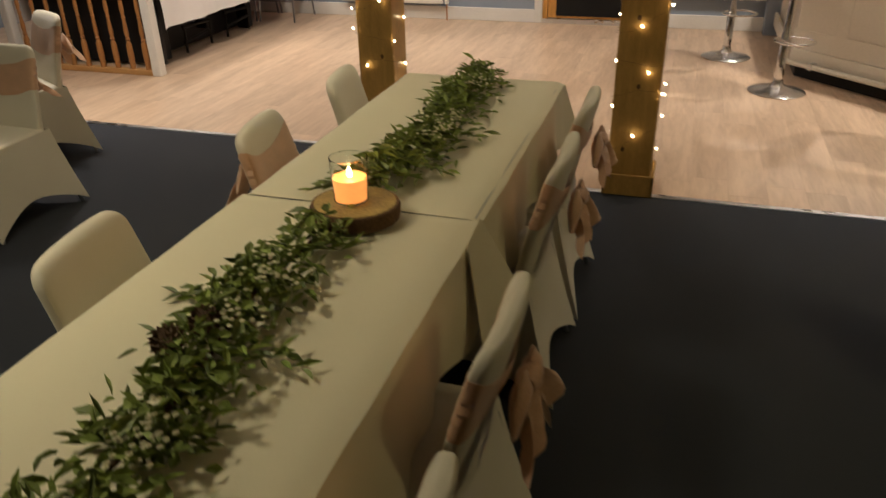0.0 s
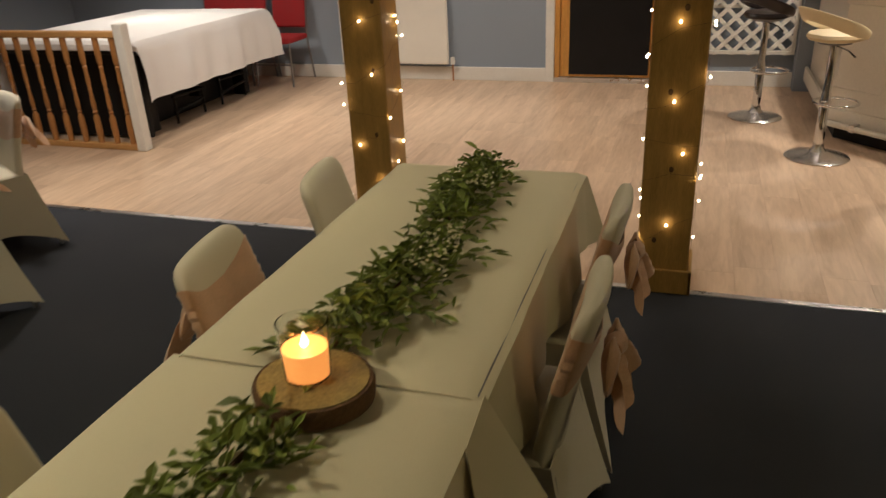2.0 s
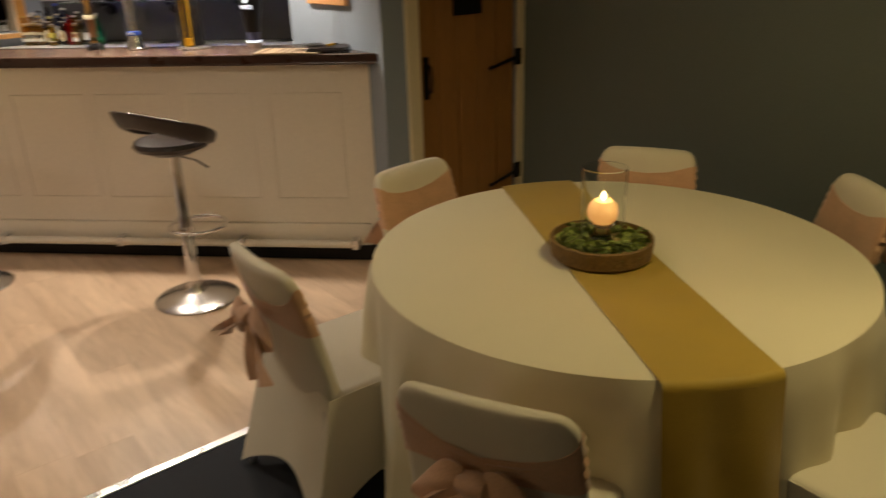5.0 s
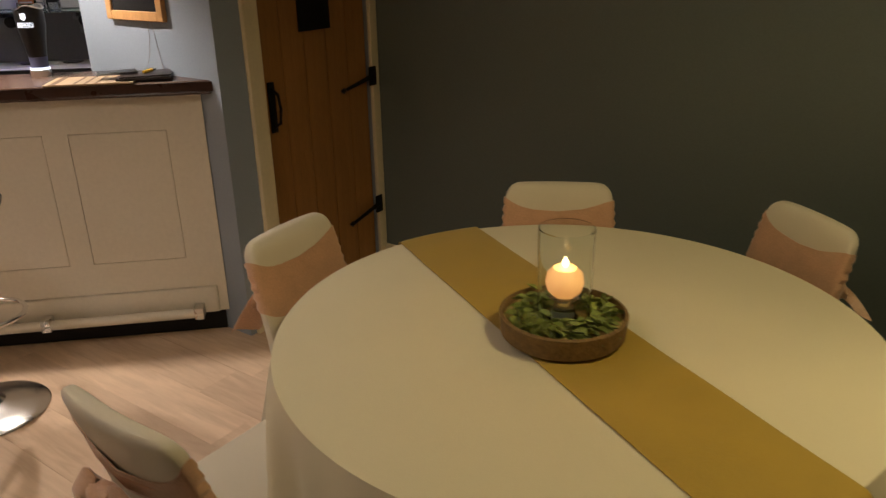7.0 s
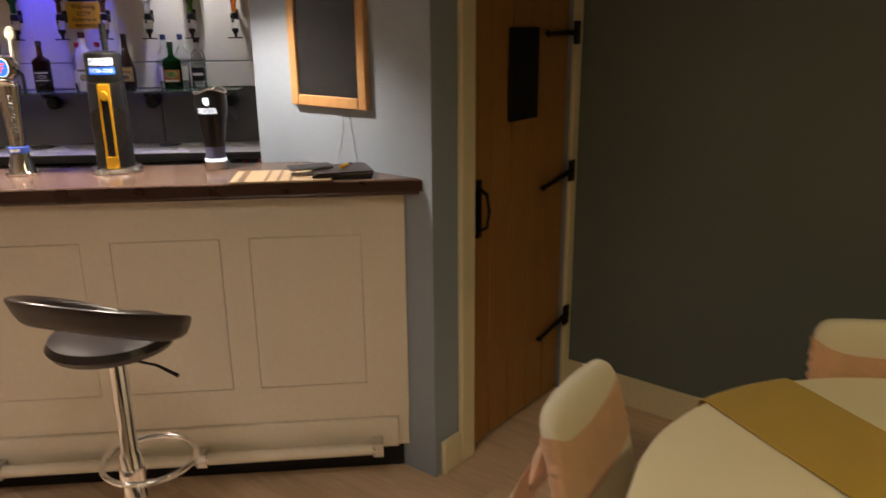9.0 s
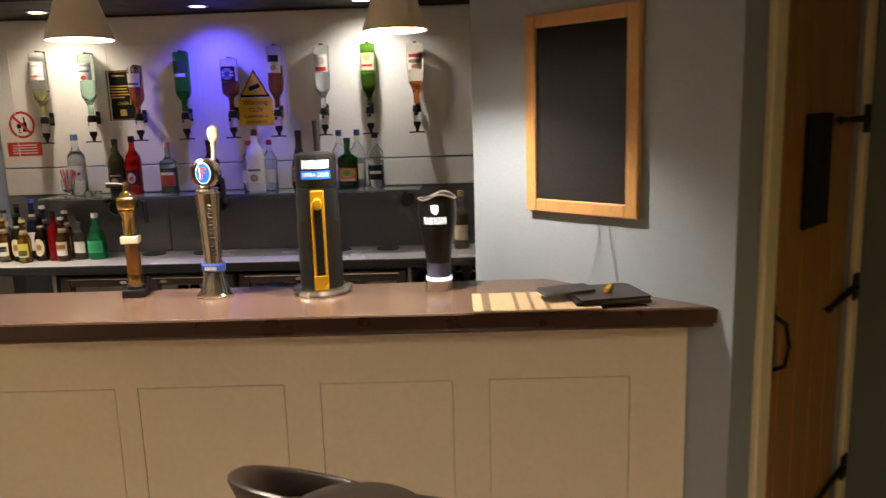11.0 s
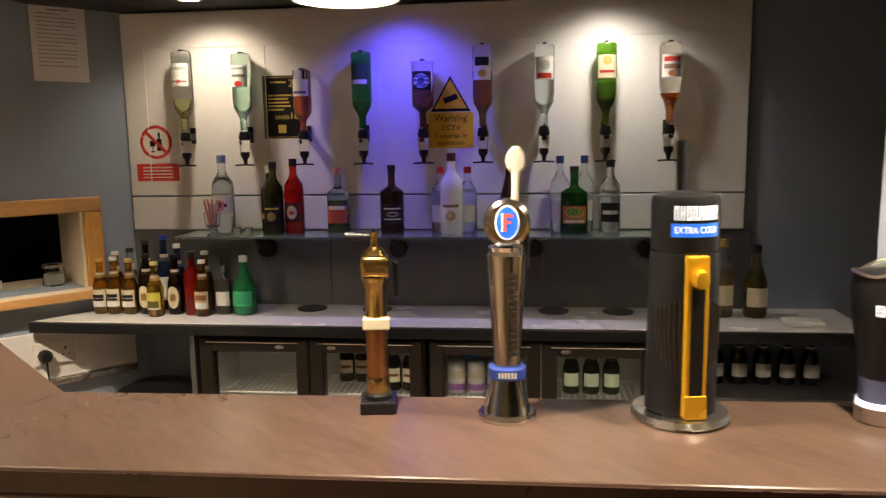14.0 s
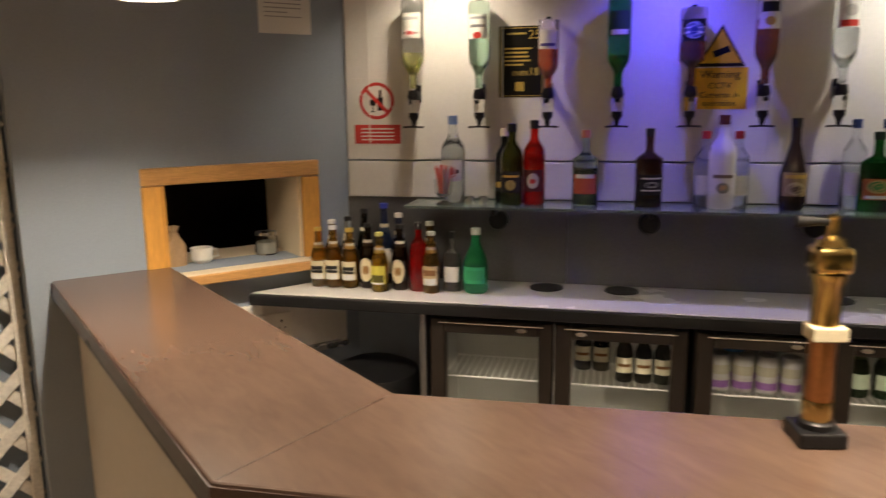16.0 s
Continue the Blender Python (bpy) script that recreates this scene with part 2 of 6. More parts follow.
def part(name, bm, mat, parent=None, label="", smooth=False, m=IDENT):
    """Links a bmesh as one mesh object under a thing or under a part."""
    me = bpy.data.meshes.new(name)
    bmesh.ops.recalc_face_normals(bm, faces=bm.faces)
    bm.to_mesh(me)
    bm.free()
    me.materials.append(M[mat] if isinstance(mat, str) else mat)
    if smooth:
        for f in me.polygons:
            f.use_smooth = True
        me.set_sharp_from_angle(angle=radians(38))
    ob = new(name, me)
    if parent:
        ob.parent = parent
    ob.matrix_local = m
    if label:
        ob["label"] = label
    return ob


def box(x0, x1, y0, y1, z0, z1, bevel=0.0, bm=None, m=IDENT, seg=2):
    bm = bm or bmesh.new()
    made = bmesh.ops.create_cube(bm, size=1, matrix=m @ Matrix.Translation(((x0 + x1) / 2, (y0 + y1) / 2, (z0 + z1) / 2))
                                 @ Matrix.Diagonal((abs(x1 - x0), abs(y1 - y0), abs(z1 - z0), 1)))
    if bevel:
        edges = list({e for v in made["verts"] for e in v.link_edges})
        bmesh.ops.bevel(bm, geom=edges, offset=bevel, segments=seg, affect="EDGES", profile=0.5)
    return bm


def lathe(profile, seg=24, bm=None, m=IDENT, squash=(1, 1)):
    """A turned body from rows of (radius, height)."""
    bm = bm or bmesh.new()
    rings = []
    for r, z in profile:
        if r < 1e-5:
            rings.append([bm.verts.new(m @ Vector((0, 0, z)))])
        else:
            rings.append([bm.verts.new(m @ Vector((r * squash[0] * math.cos(a), r * squash[1] * math.sin(a), z)))
                          for a in (2 * math.pi * i / seg for i in range(seg))])
    for p, q in zip(rings, rings[1:]):
        for i in range(seg):
            j = (i + 1) % seg
            if len(p) == 1 and len(q) == 1:
                continue
            if len(p) == 1:
                bm.faces.new((p[0], q[i], q[j]))
            elif len(q) == 1:
                bm.faces.new((p[i], p[j], q[0]))
            else:
                bm.faces.new((p[i], p[j], q[j], q[i]))
    for ring, flip in ((rings[0], True), (rings[-1], False)):
        if len(ring) > 1 and abs(profile[0][0] - profile[-1][0]) + abs(profile[0][1] - profile[-1][1]) > 1e-6:
            bm.faces.new(ring[::-1] if flip else ring)
    return bm


def tube(points, r, seg=8, bm=None, closed=False, m=IDENT):
    """A round rod along a line of points."""
    bm = bm or bmesh.new()
    pts = [Vector(p) for p in points]
    rings, n = [], len(pts)
    for i, p in enumerate(pts):
        a = pts[(i - 1) % n] if (closed or i > 0) else p
        b = pts[(i + 1) % n] if (closed or i < n - 1) else p
        d = (b - a).normalized()
        up = Vector((0, 0, 1)) if abs(d.z) < 0.9 else Vector((1, 0, 0))
        s = d.cross(up).normalized()
        w = s.cross(d)
        rr = r[i] if isinstance(r, (list, tuple)) else r
        rings.append([bm.verts.new(m @ (p + rr * (math.cos(t) * s + math.sin(t) * w)))
                      for t in (2 * math.pi * k / seg for k in range(seg))])
    for i in range(n if closed else n - 1):
        p, q = rings[i], rings[(i + 1) % n]
        for k in range(seg):
            bm.faces.new((p[k], p[(k + 1) % seg], q[(k + 1) % seg], q[k]))
    if not closed:
        bm.faces.new(rings[0][::-1])
        bm.faces.new(rings[-1])
    return bm


def sheet(fn, nu, nv, thick=0.004, wrap=False):
    """A cloth from fn(u, v), u and v from 0 to 1, with a real thickness."""
    bm = bmesh.new()
    cols = nu if wrap else nu + 1
    g = [[bm.verts.new(fn(i / nu, j / nv)) for j in range(nv + 1)] for i in range(cols)]
    faces = []
    for i in range(nu):
        k = (i + 1) % cols
        for j in range(nv):
            faces.append(bm.faces.new((g[i][j], g[k][j], g[k][j + 1], g[i][j + 1])))
    bmesh.ops.recalc_face_normals(bm, faces=faces)
    bmesh.ops.solidify(bm, geom=faces, thickness=thick)
    return bm


def prism(poly, z0, z1, bevel=0.0, m=IDENT):
    """An upright slab over a plan polygon."""
    bm = bmesh.new()
    lo = [bm.verts.new(m @ Vector((x, y, z0))) for x, y in poly]
    hi = [bm.verts.new(m @ Vector((x, y, z1))) for x, y in poly]
    bm.faces.new(lo[::-1])
    bm.faces.new(hi)
    for i in range(len(poly)):
        j = (i + 1) % len(poly)
        bm.faces.new((lo[i], lo[j], hi[j], hi[i]))
    if bevel:
        bmesh.ops.bevel(bm, geom=list(bm.edges), offset=bevel, segments=2, affect="EDGES", profile=0.5)
    return bm


def words(text, size, mat, parent, m, name="lettering", depth=0.0006):
    """Lettering in the built-in font, as a mesh, centred, standing upright and facing -y."""
    cu = bpy.data.curves.new(name, "FONT")
    cu.body, cu.size, cu.align_x, cu.align_y, cu.extrude, cu.resolution_u = text, size, "CENTER", "CENTER", depth, 2
    tmp = new(name, cu)
    me = bpy.data.meshes.new_from_object(tmp)
    bpy.data.objects.remove(tmp)
    me.materials.append(M[mat])
    ob = new(name, me)
    ob.parent = parent
    ob.matrix_local = m @ pose(0, 0, 0, 90)
    return ob


def structure(name, bm, mat, label, smooth=False, m=IDENT):
    return tagged(part(name, bm, mat, None, "", smooth, m), label, "", "", "structure")


# ---- the shell ----
Y_FAR, Y_HATCH, X_RIGHT, Y_DOOR, X_PIER, X_LEFT, Y_NEAR, TOP = 8.10, 7.92, 3.44, 4.62, 2.49, -7.2, -2.6, 2.46
EDGE_R, EDGE_L, STEP_X = 3.785, 4.10, -1.2

structure("floor", prism([(X_LEFT, Y_NEAR), (X_RIGHT + 0.1, Y_NEAR), (X_RIGHT + 0.1, EDGE_R), (STEP_X, EDGE_R), (STEP_X, EDGE_L), (X_LEFT, EDGE_L)], -0.1, 0.0),
          "carpet", "dark blue-grey short pile carpet in the dining area")
structure("subfloor", prism([(X_LEFT, EDGE_L), (STEP_X, EDGE_L), (STEP_X, EDGE_R), (4.4, EDGE_R), (4.4, 8.4), (X_LEFT, 8.4)], -0.1, -0.008),
          "gap", "dark base under the pale wood-look floor")
structure("floor_trim", box(STEP_X, X_RIGHT, EDGE_R - 0.018, EDGE_R + 0.018, -0.005, 0.006, 0.002), "strip", "thin bright metal strip along the carpet edge")
structure("floor_trim", box(X_LEFT, STEP_X, EDGE_L - 0.018, EDGE_L + 0.018, -0.005, 0.006, 0.002), "strip", "thin bright metal strip along the carpet edge")


def wall_with_hole(name, x0, x1, y0, y1, hole, mat, label):
    """A wall along x with one opening (hx0, hx1, hz0, hz1)."""
    hx0, hx1, hz0, hz1 = hole
    bm = bmesh.new()
    box(x0, hx0, y0, y1, -0.1, TOP, bm=bm)
    box(hx1, x1, y0, y1, -0.1, TOP, bm=bm)
    if hz0 > 0:
        box(hx0, hx1, y0, y1, -0.1, hz0, bm=bm)
    box(hx0, hx1, y0, y1, hz1, TOP, bm=bm)
    return structure(name, bm, mat, label)


wall_with_hole("wall_far", X_LEFT - 0.15, 0.72, Y_FAR, Y_FAR + 0.16, (-1.45, -0.46, -0.2, 2.05), "blue", "blue-grey painted wall behind the wood floor")
wall_with_hole("wall_hatch", 0.72, 2.6, Y_HATCH, Y_HATCH + 0.14, (1.118, 1.585, 1.10, 1.385), "blue", "blue-grey wall with a serving hatch")
structure("wall_return", box(0.72, 0.80, Y_HATCH + 0.14, Y_FAR + 0.16, -0.1, TOP), "blue", "short return of the blue-grey wall")
structure("wall_left", box(X_LEFT - 0.15, X_LEFT, Y_NEAR - 0.15, Y_FAR, -0.1, TOP), "blue", "blue-grey painted side wall")
structure("wall_near", box(X_LEFT, X_RIGHT + 0.15, Y_NEAR - 0.15, Y_NEAR, -0.1, TOP), "dark_wall", "dark grey painted wall")
structure("wall_right", box(X_RIGHT, X_RIGHT + 0.15, Y_NEAR, Y_DOOR + 0.12, -0.1, TOP), "dark_wall", "dark grey painted wall beside the round table")
wall_with_hole("wall_door", X_PIER, X_RIGHT, Y_DOOR, Y_DOOR + 0.12, (2.70, 3.39, -0.2, 2.02), "blue", "narrow blue-grey wall around the plank door")
structure("wall_pier", box(X_PIER, X_PIER + 0.14, Y_DOOR + 0.12, 5.50, -0.1, TOP), "blue", "blue-grey wall stub at the end of the bar")
structure("wall_bar_end", box(3.75, 3.9, Y_DOOR + 0.12, 6.3, -0.1, TOP), "blue", "blue-grey wall behind the bar")
# unseen backing board, coloured near-black as shade behind the door
structure("wall_cupboard", box(X_PIER + 0.14, 3.75, Y_DOOR + 0.5, Y_DOOR + 0.56, -0.1, TOP), "void_shade", "unseen board behind the plank door, shade put into its near-black colour")
structure("ceiling", box(X_LEFT - 0.15, 3.9, Y_NEAR - 0.15, 8.4, TOP, TOP + 0.1), "ceiling", "pale painted ceiling")

# the slanted back bar and the slanted counter have axes of their own: x along, y away from the room
BAR = pose(1.767, 7.909, 0, 0, 0, -47.46)
CTR = pose(0.79, 6.44, 0, 0, 0, -45.8)
structure("wall_bar_back", box(-0.15, 2.9, 0.03, 0.17, -0.1, TOP), "blue", "blue-grey wall behind the bottles", m=BAR)


def skirting(x0, x1, y0, y1, h=0.135, mat="white", label="white painted baseboard"):
    structure("baseboard", box(x0, x1, y0, y1, 0, h, 0.006), mat, label)


skirting(X_LEFT, -1.53, Y_FAR - 0.02, Y_FAR)
skirting(-0.38, 0.72, Y_FAR - 0.02, Y_FAR)
skirting(X_RIGHT - 0.02, X_RIGHT, Y_NEAR, Y_DOOR - 0.02, 0.135, "yellow_gloss", "cream-yellow baseboard")
skirting(X_PIER + 0.03, 2.625, Y_DOOR - 0.02, Y_DOOR, 0.135, "yellow_gloss", "cream-yellow baseboard")


def far_door():
    d = tagged(new("door_1"), "pine exit door with a black lower panel", "door", "", "structure")
    for x0, x1 in ((-1.535, -1.45), (-0.46, -0.375)):
        part("architrave", box(x0, x1, Y_FAR - 0.025, Y_FAR, 0, 2.1, 0.006), "white", d)
    part("architrave", box(-1.535, -0.375, Y_FAR - 0.027, Y_FAR, 2.05, 2.13, 0.006), "white", d)
    part("door_frame", box(-1.45, -1.40, Y_FAR - 0.01, Y_FAR + 0.1, 0, 2.05, 0.004), "pine", d)
    part("door_frame", box(-0.51, -0.46, Y_FAR - 0.01, Y_FAR + 0.1, 0, 2.05, 0.004), "pine", d)
    leaf = box(-1.398, -0.512, Y_FAR + 0.02, Y_FAR + 0.065, 0.05, 2.03, 0.004)
    part("leaf", leaf, "pine", d)
    part("kick_panel", box(-1.31, -0.55, Y_FAR + 0.008, Y_FAR + 0.018, 0.075, 0.80, 0.003), "black", d, "black lower panel")
    part("glazing", box(-1.25, -0.62, Y_FAR + 0.010, Y_FAR + 0.018, 1.05, 1.9, 0.003), "black", d, "dark glazed upper panel")
    part("sill", box(-1.45, -0.46, Y_FAR - 0.02, Y_FAR + 0.1, 0, 0.045, 0.005), "strip", d, "metal threshold")


far_door()


def plank_door():
    d = tagged(new("door_2"), "brown stained ledged plank door with black iron strap hinges", "door", "", "structure")
    y = Y_DOOR
    part("architrave", box(2.625, 2.705, y - 0.022, y, 0, 2.02, 0.006), "yellow_gloss", d)
    part("architrave", box(3.385, X_RIGHT - 0.003, y - 0.022, y, 0, 2.02, 0.006), "yellow_gloss", d)
    part("architrave", box(2.625, X_RIGHT - 0.003, y - 0.024, y, 2.02, 2.10, 0.006), "yellow_gloss", d)
    n, x0, w = 5, 2.708, (3.382 - 2.708) / 5
    plank = box(0.002, w - 0.002, 0, 0.035, 0.015, 2.01, 0.004)
    first = part("plank", plank, "door", d, "", False, pose(x0, y + 0.012, 0))
    for i in range(1, n):
        o = new("plank", first.data)
        o.parent = d
        o.matrix_local = pose(x0 + i * w, y + 0.012, 0)
    part("grille", box(2.945, 3.135, y - 0.004, y + 0.010, 1.265, 1.60, 0.004), "iron", d, "black iron grille")
    for z, tip in ((1.575, 0.0), (1.02, -0.045), (0.372, -0.06)):
        bm = box(3.355, 3.405, y - 0.03, y - 0.022, z - 0.045, z + 0.045, 0.003)
        tube([(3.38, y - 0.026, z), (3.30, y - 0.012, z + tip * 0.5), (3.20, y - 0.004, z + tip)], [0.012, 0.010, 0.008], 8, bm)
        lathe([(0, -0.016), (0.016, 0), (0, 0.016)], 8, bm, Matrix.Translation((3.195, y - 0.004, z + tip)))
        part("hinge", bm, "iron", d, "black iron strap hinge", True)
    bm = box(2.738, 2.772, y - 0.002, y + 0.011, 0.865, 1.08, 0.004)
    tube([(2.755, y, 1.05), (2.755, y - 0.035, 1.03), (2.755, y - 0.045, 0.97), (2.755, y - 0.035, 0.91), (2.755, y, 0.89)], 0.007, 8, bm)
    part("pull_handle", bm, "iron", d, "black iron pull handle", True)


plank_door()


def radiator():
    r = thing("radiator", "white enamelled panel radiator on the blue wall", "radiator")
    bm = box(-3.70, -2.52, Y_FAR - 0.10, Y_FAR - 0.05, 0.17, 0.81, 0.012)
    part("panel", bm, "radiator", r)
    part("back_panel", box(-3.68, -2.54, Y_FAR - 0.045, Y_FAR - 0.022, 0.19, 0.79, 0.008), "radiator", r)
    part("grille", box(-3.69, -2.53, Y_FAR - 0.1, Y_FAR - 0.02, 0.812, 0.822, 0.003), "radiator", r)
    part("bracket", box(-2.70, -2.66, Y_FAR - 0.05, Y_FAR, 0.25, 0.7), "radiator", r)
    part("bracket", box(-3.56, -3.52, Y_FAR - 0.05, Y_FAR, 0.25, 0.7), "radiator", r)
    part("valve", lathe([(0, 0), (0.022, 0), (0.025, 0.03), (0.018, 0.07), (0, 0.075)], 14, m=Matrix.Translation((-2.48, Y_FAR - 0.07, 0.17))), "white_plastic", r, smooth=True)
    part("pipe", tube([(-2.48, Y_FAR - 0.07, 0), (-2.48, Y_FAR - 0.07, 0.17)], 0.008), "copper", r, smooth=True)


radiator()

# ---- posts with fairy lights ----


def wood_post(x, y, w, label, seed):
    p = thing("wooden_post", label, "post", pose(x, y, 0))
    bm = box(-w / 2 + 0.02, w / 2 - 0.02, -w / 2 + 0.02, w / 2 - 0.02, 0, TOP)
    part("core", bm, "post", p)
    for k in range(4):
        part("casing_board", box(-w / 2 + 0.003, w / 2 - 0.003, -w / 2, -w / 2 + 0.02, 0.0, TOP, 0.004), "post", p, m=pose(0, 0, 0, 0, 0, 90 * k))
    for k in range(4):
        part("plinth_board", box(-w / 2 - 0.018, w / 2 + 0.018, -w / 2 - 0.018, -w / 2 - 0.002, 0.0, 0.115, 0.004), "post", p, m=pose(0, 0, 0, 0, 0, 90 * k))
    rnd = random.Random(seed)
    for i in range(5):
        part("knot", lathe([(0, 0.001), (0.010, 0.0), (0, -0.001)], 10, None, pose(rnd.uniform(-0.08, 0.08), -w / 2 - 0.0005, 0.25 + 0.33 * i, 90), (1, 1.4)), "bark", p)
    lights = thing("fairy_lights", "warm white fairy light string wound round the wooden post", "fairy lights", pose(x, y, 0), "fairy lights on posts")
    path, h, turns = [], w / 2 + 0.008, 11
    for i in range(turns * 16 + 1):
        a = 2 * math.pi * i / 16
        c, s = math.cos(a), math.sin(a)
        k = h / max(abs(c), abs(s))
        path.append((c * k, s * k, 0.16 + 2.2 * i / (turns * 16) + 0.05 * math.sin(a * 1.3) + rnd.uniform(-0.008, 0.008)))
    part("cable", tube(path, 0.0007, 5), "gap", lights)
    me = None
    for i in range(1, len(path), 3):
        if rnd.random() < 0.10:
            continue
        i = max(0, min(len(path) - 1, i + rnd.choice((-1, 0, 0, 1, 2))))
        px, py, pz = path[i]
        out = Vector((px, py, 0)).normalized() * 0.008
        if me is None:
            o = part("bulb", lathe([(0, -0.007), (0.0045, -0.003), (0.0045, 0.003), (0, 0.007)], 8), "bulb", lights)
            me = o.data
        else:
            o = new("bulb", me)
            o.parent = lights
        o.matrix_local = Matrix.Translation((px + out.x + rnd.uniform(-.006, .006), py + out.y + rnd.uniform(-.006, .006), pz + rnd.uniform(-0.03, 0.03)))
    return p


wood_post(-0.19, 3.885, 0.222, "square stained wooden post with plinth, wound with fairy lights", 3)
wood_post(-1.695, 4.185, 0.218, "square stained wooden post beside the long table, wound with fairy lights", 5)

# ---- counter ----
SLAB, CT = 0.042, 1.125
OUT = [(0.785, Y_HATCH - 0.003), (0.79, 6.44), (2.488, 4.665), (2.488, 5.215), (1.150, 6.57), (1.125, Y_HATCH - 0.003)]


def offset_front(d):
    """The counter's plan with its room side set back by d."""
    return [(0.785 + d, Y_HATCH - 0.003), (0.79 + d, 6.44 + 0.42 * d), (2.488, 4.665 + 1.44 * d), (2.488, 5.18), (1.13, 6.55), (1.10, Y_HATCH - 0.003)]


def bar_counter():
    c = thing("bar_counter", "angled bar counter with cream panelled front and black kick board", "bar counter")
    part("worktop", prism(OUT, CT - SLAB, CT, 0.005), "counter", c, "dark brown wood-look worktop", m=IDENT)
    lip = [(0.782, Y_HATCH - 0.003), (0.787, 6.4388), (2.488, 4.6607), (2.488, 4.6655), (0.7905, 6.4402), (0.7855, Y_HATCH - 0.003)]
    part("worktop_lip", prism(lip, CT - SLAB, CT - 0.005), "counter_edge", c, "near-black worktop edge")
    part("body", prism(offset_front(0.056), 0.10, CT - SLAB - 0.001), "cream", c)
    part("kick_board", prism(offset_front(0.075), 0.0, 0.099), "black", c, "black kick board")
    part("worktop_edge", tube([(0.788, Y_HATCH - 0.01, CT - SLAB - 0.004), (0.793, 6.441, CT - SLAB - 0.004), (2.485, 4.672, CT - SLAB - 0.004)], 0.008, 8), "counter_edge", c)
    f = 0.025
    rail = box(0.01, 2.36, 0.0, 0.03, 0.102, 0.225, 0.008, m=CTR @ Matrix.Translation((0, -0.012 + f, 0)))
    part("base_board", rail, "cream", c)
    part("base_board", box(0.795, 0.822, 6.47, Y_HATCH - 0.01, 0.102, 0.225, 0.006), "cream", c)
    part("foot_rail", tube([CTR @ Vector((0.02, -0.03, 0.125)), CTR @ Vector((2.30, -0.03, 0.125))], 0.021, 12), "cream", c, smooth=True)
    for a in (0.25, 0.95, 1.65, 2.28):
        part("rail_bracket", box(a - 0.02, a + 0.02, -0.05, 0.012, 0.10, 0.155, 0.004, m=CTR), "satin_steel", c)
    g, face, top, low = 0.0016, (0.027, 0.055), 0.928, 0.366
    fields = [(0.02, 0.365), (0.455, 0.86), (0.92, 1.32), (1.415, 1.775), (1.87, 2.25)]
    for a0, a1 in fields:
        part("field_panel", box(a0 + g, a1 - g, face[0], face[1], low + g, top - g, 0.002, None, CTR, 1), "cream", c)
    edges = [0.0] + [e for f_ in fields for e in f_] + [2.40]
    for a0, a1 in zip(edges[::2], edges[1::2]):
        if a1 - a0 > 0.03:
            part("stile", box(a0, a1, face[0], face[1], low, top, 0, None, CTR), "cream", c)
    part("rail", box(0.0, 2.40, face[0], face[1], top, CT - SLAB - 0.002, 0, None, CTR), "cream", c)
    part("rail", box(0.0, 2.40, face[0], face[1], 0.227, low, 0, None, CTR), "cream", c)
    part("worktop_joint", prism([(0.80, 6.4445), (0.8012, 6.443), (1.1455, 6.568), (1.1443, 6.5695)], CT - 0.001, CT + 0.0003), "counter_edge", c)


bar_counter()


def trellis():
    x0, x1, y, z0, z1 = -0.335, 0.71, Y_FAR - 0.05, 0.30, 2.05
    t = thing("trellis", "white diagonal garden trellis panel fixed on the wall", "trellis")
    for b in (box(x0, x0 + 0.03, y - 0.02, y + 0.02, z0, z1, 0.003), box(x1 - 0.03, x1, y - 0.02, y + 0.02, z0, z1, 0.003),
              box(x0 + 0.03, x1 - 0.03, y - 0.02, y + 0.02, z0, z0 + 0.03, 0.003), box(x0 + 0.03, x1 - 0.03, y - 0.02, y + 0.02, z1 - 0.03, z1, 0.003)):
        part("frame_bar", b, "trellis", t)
    part("wall_fixing", box(x0 + 0.1, x1 - 0.1, y + 0.02, Y_FAR, z0 + 0.4, z0 + 0.43), "trellis", t)
    w, h, step = x1 - x0, z1 - z0, 0.150
    for sgn, off in ((1, -0.007), (-1, 0.007)):
        k = -h
        while k < w:
            a, b = max(0.0, k), min(w, k + h)
            if b - a > 0.06:
                pa, pb = Vector((x0 + a, y + off, z0 + (a - k))), Vector((x0 + b, y + off, z0 + (b - k)))
                if sgn < 0:
                    pa.x, pb.x = x0 + x1 - pa.x, x0 + x1 - pb.x
                d = pb - pa
                part("slat", box(0, d.length, -0.006, 0.006, -0.018, 0.018, 0.002, seg=1), "trellis", t, m=Matrix.Translation(pa) @ pose(0, 0, 0, 0, -math.degrees(math.atan2(d.z, d.x)), 0))
            k += step


trellis()

# ---- chairs ----


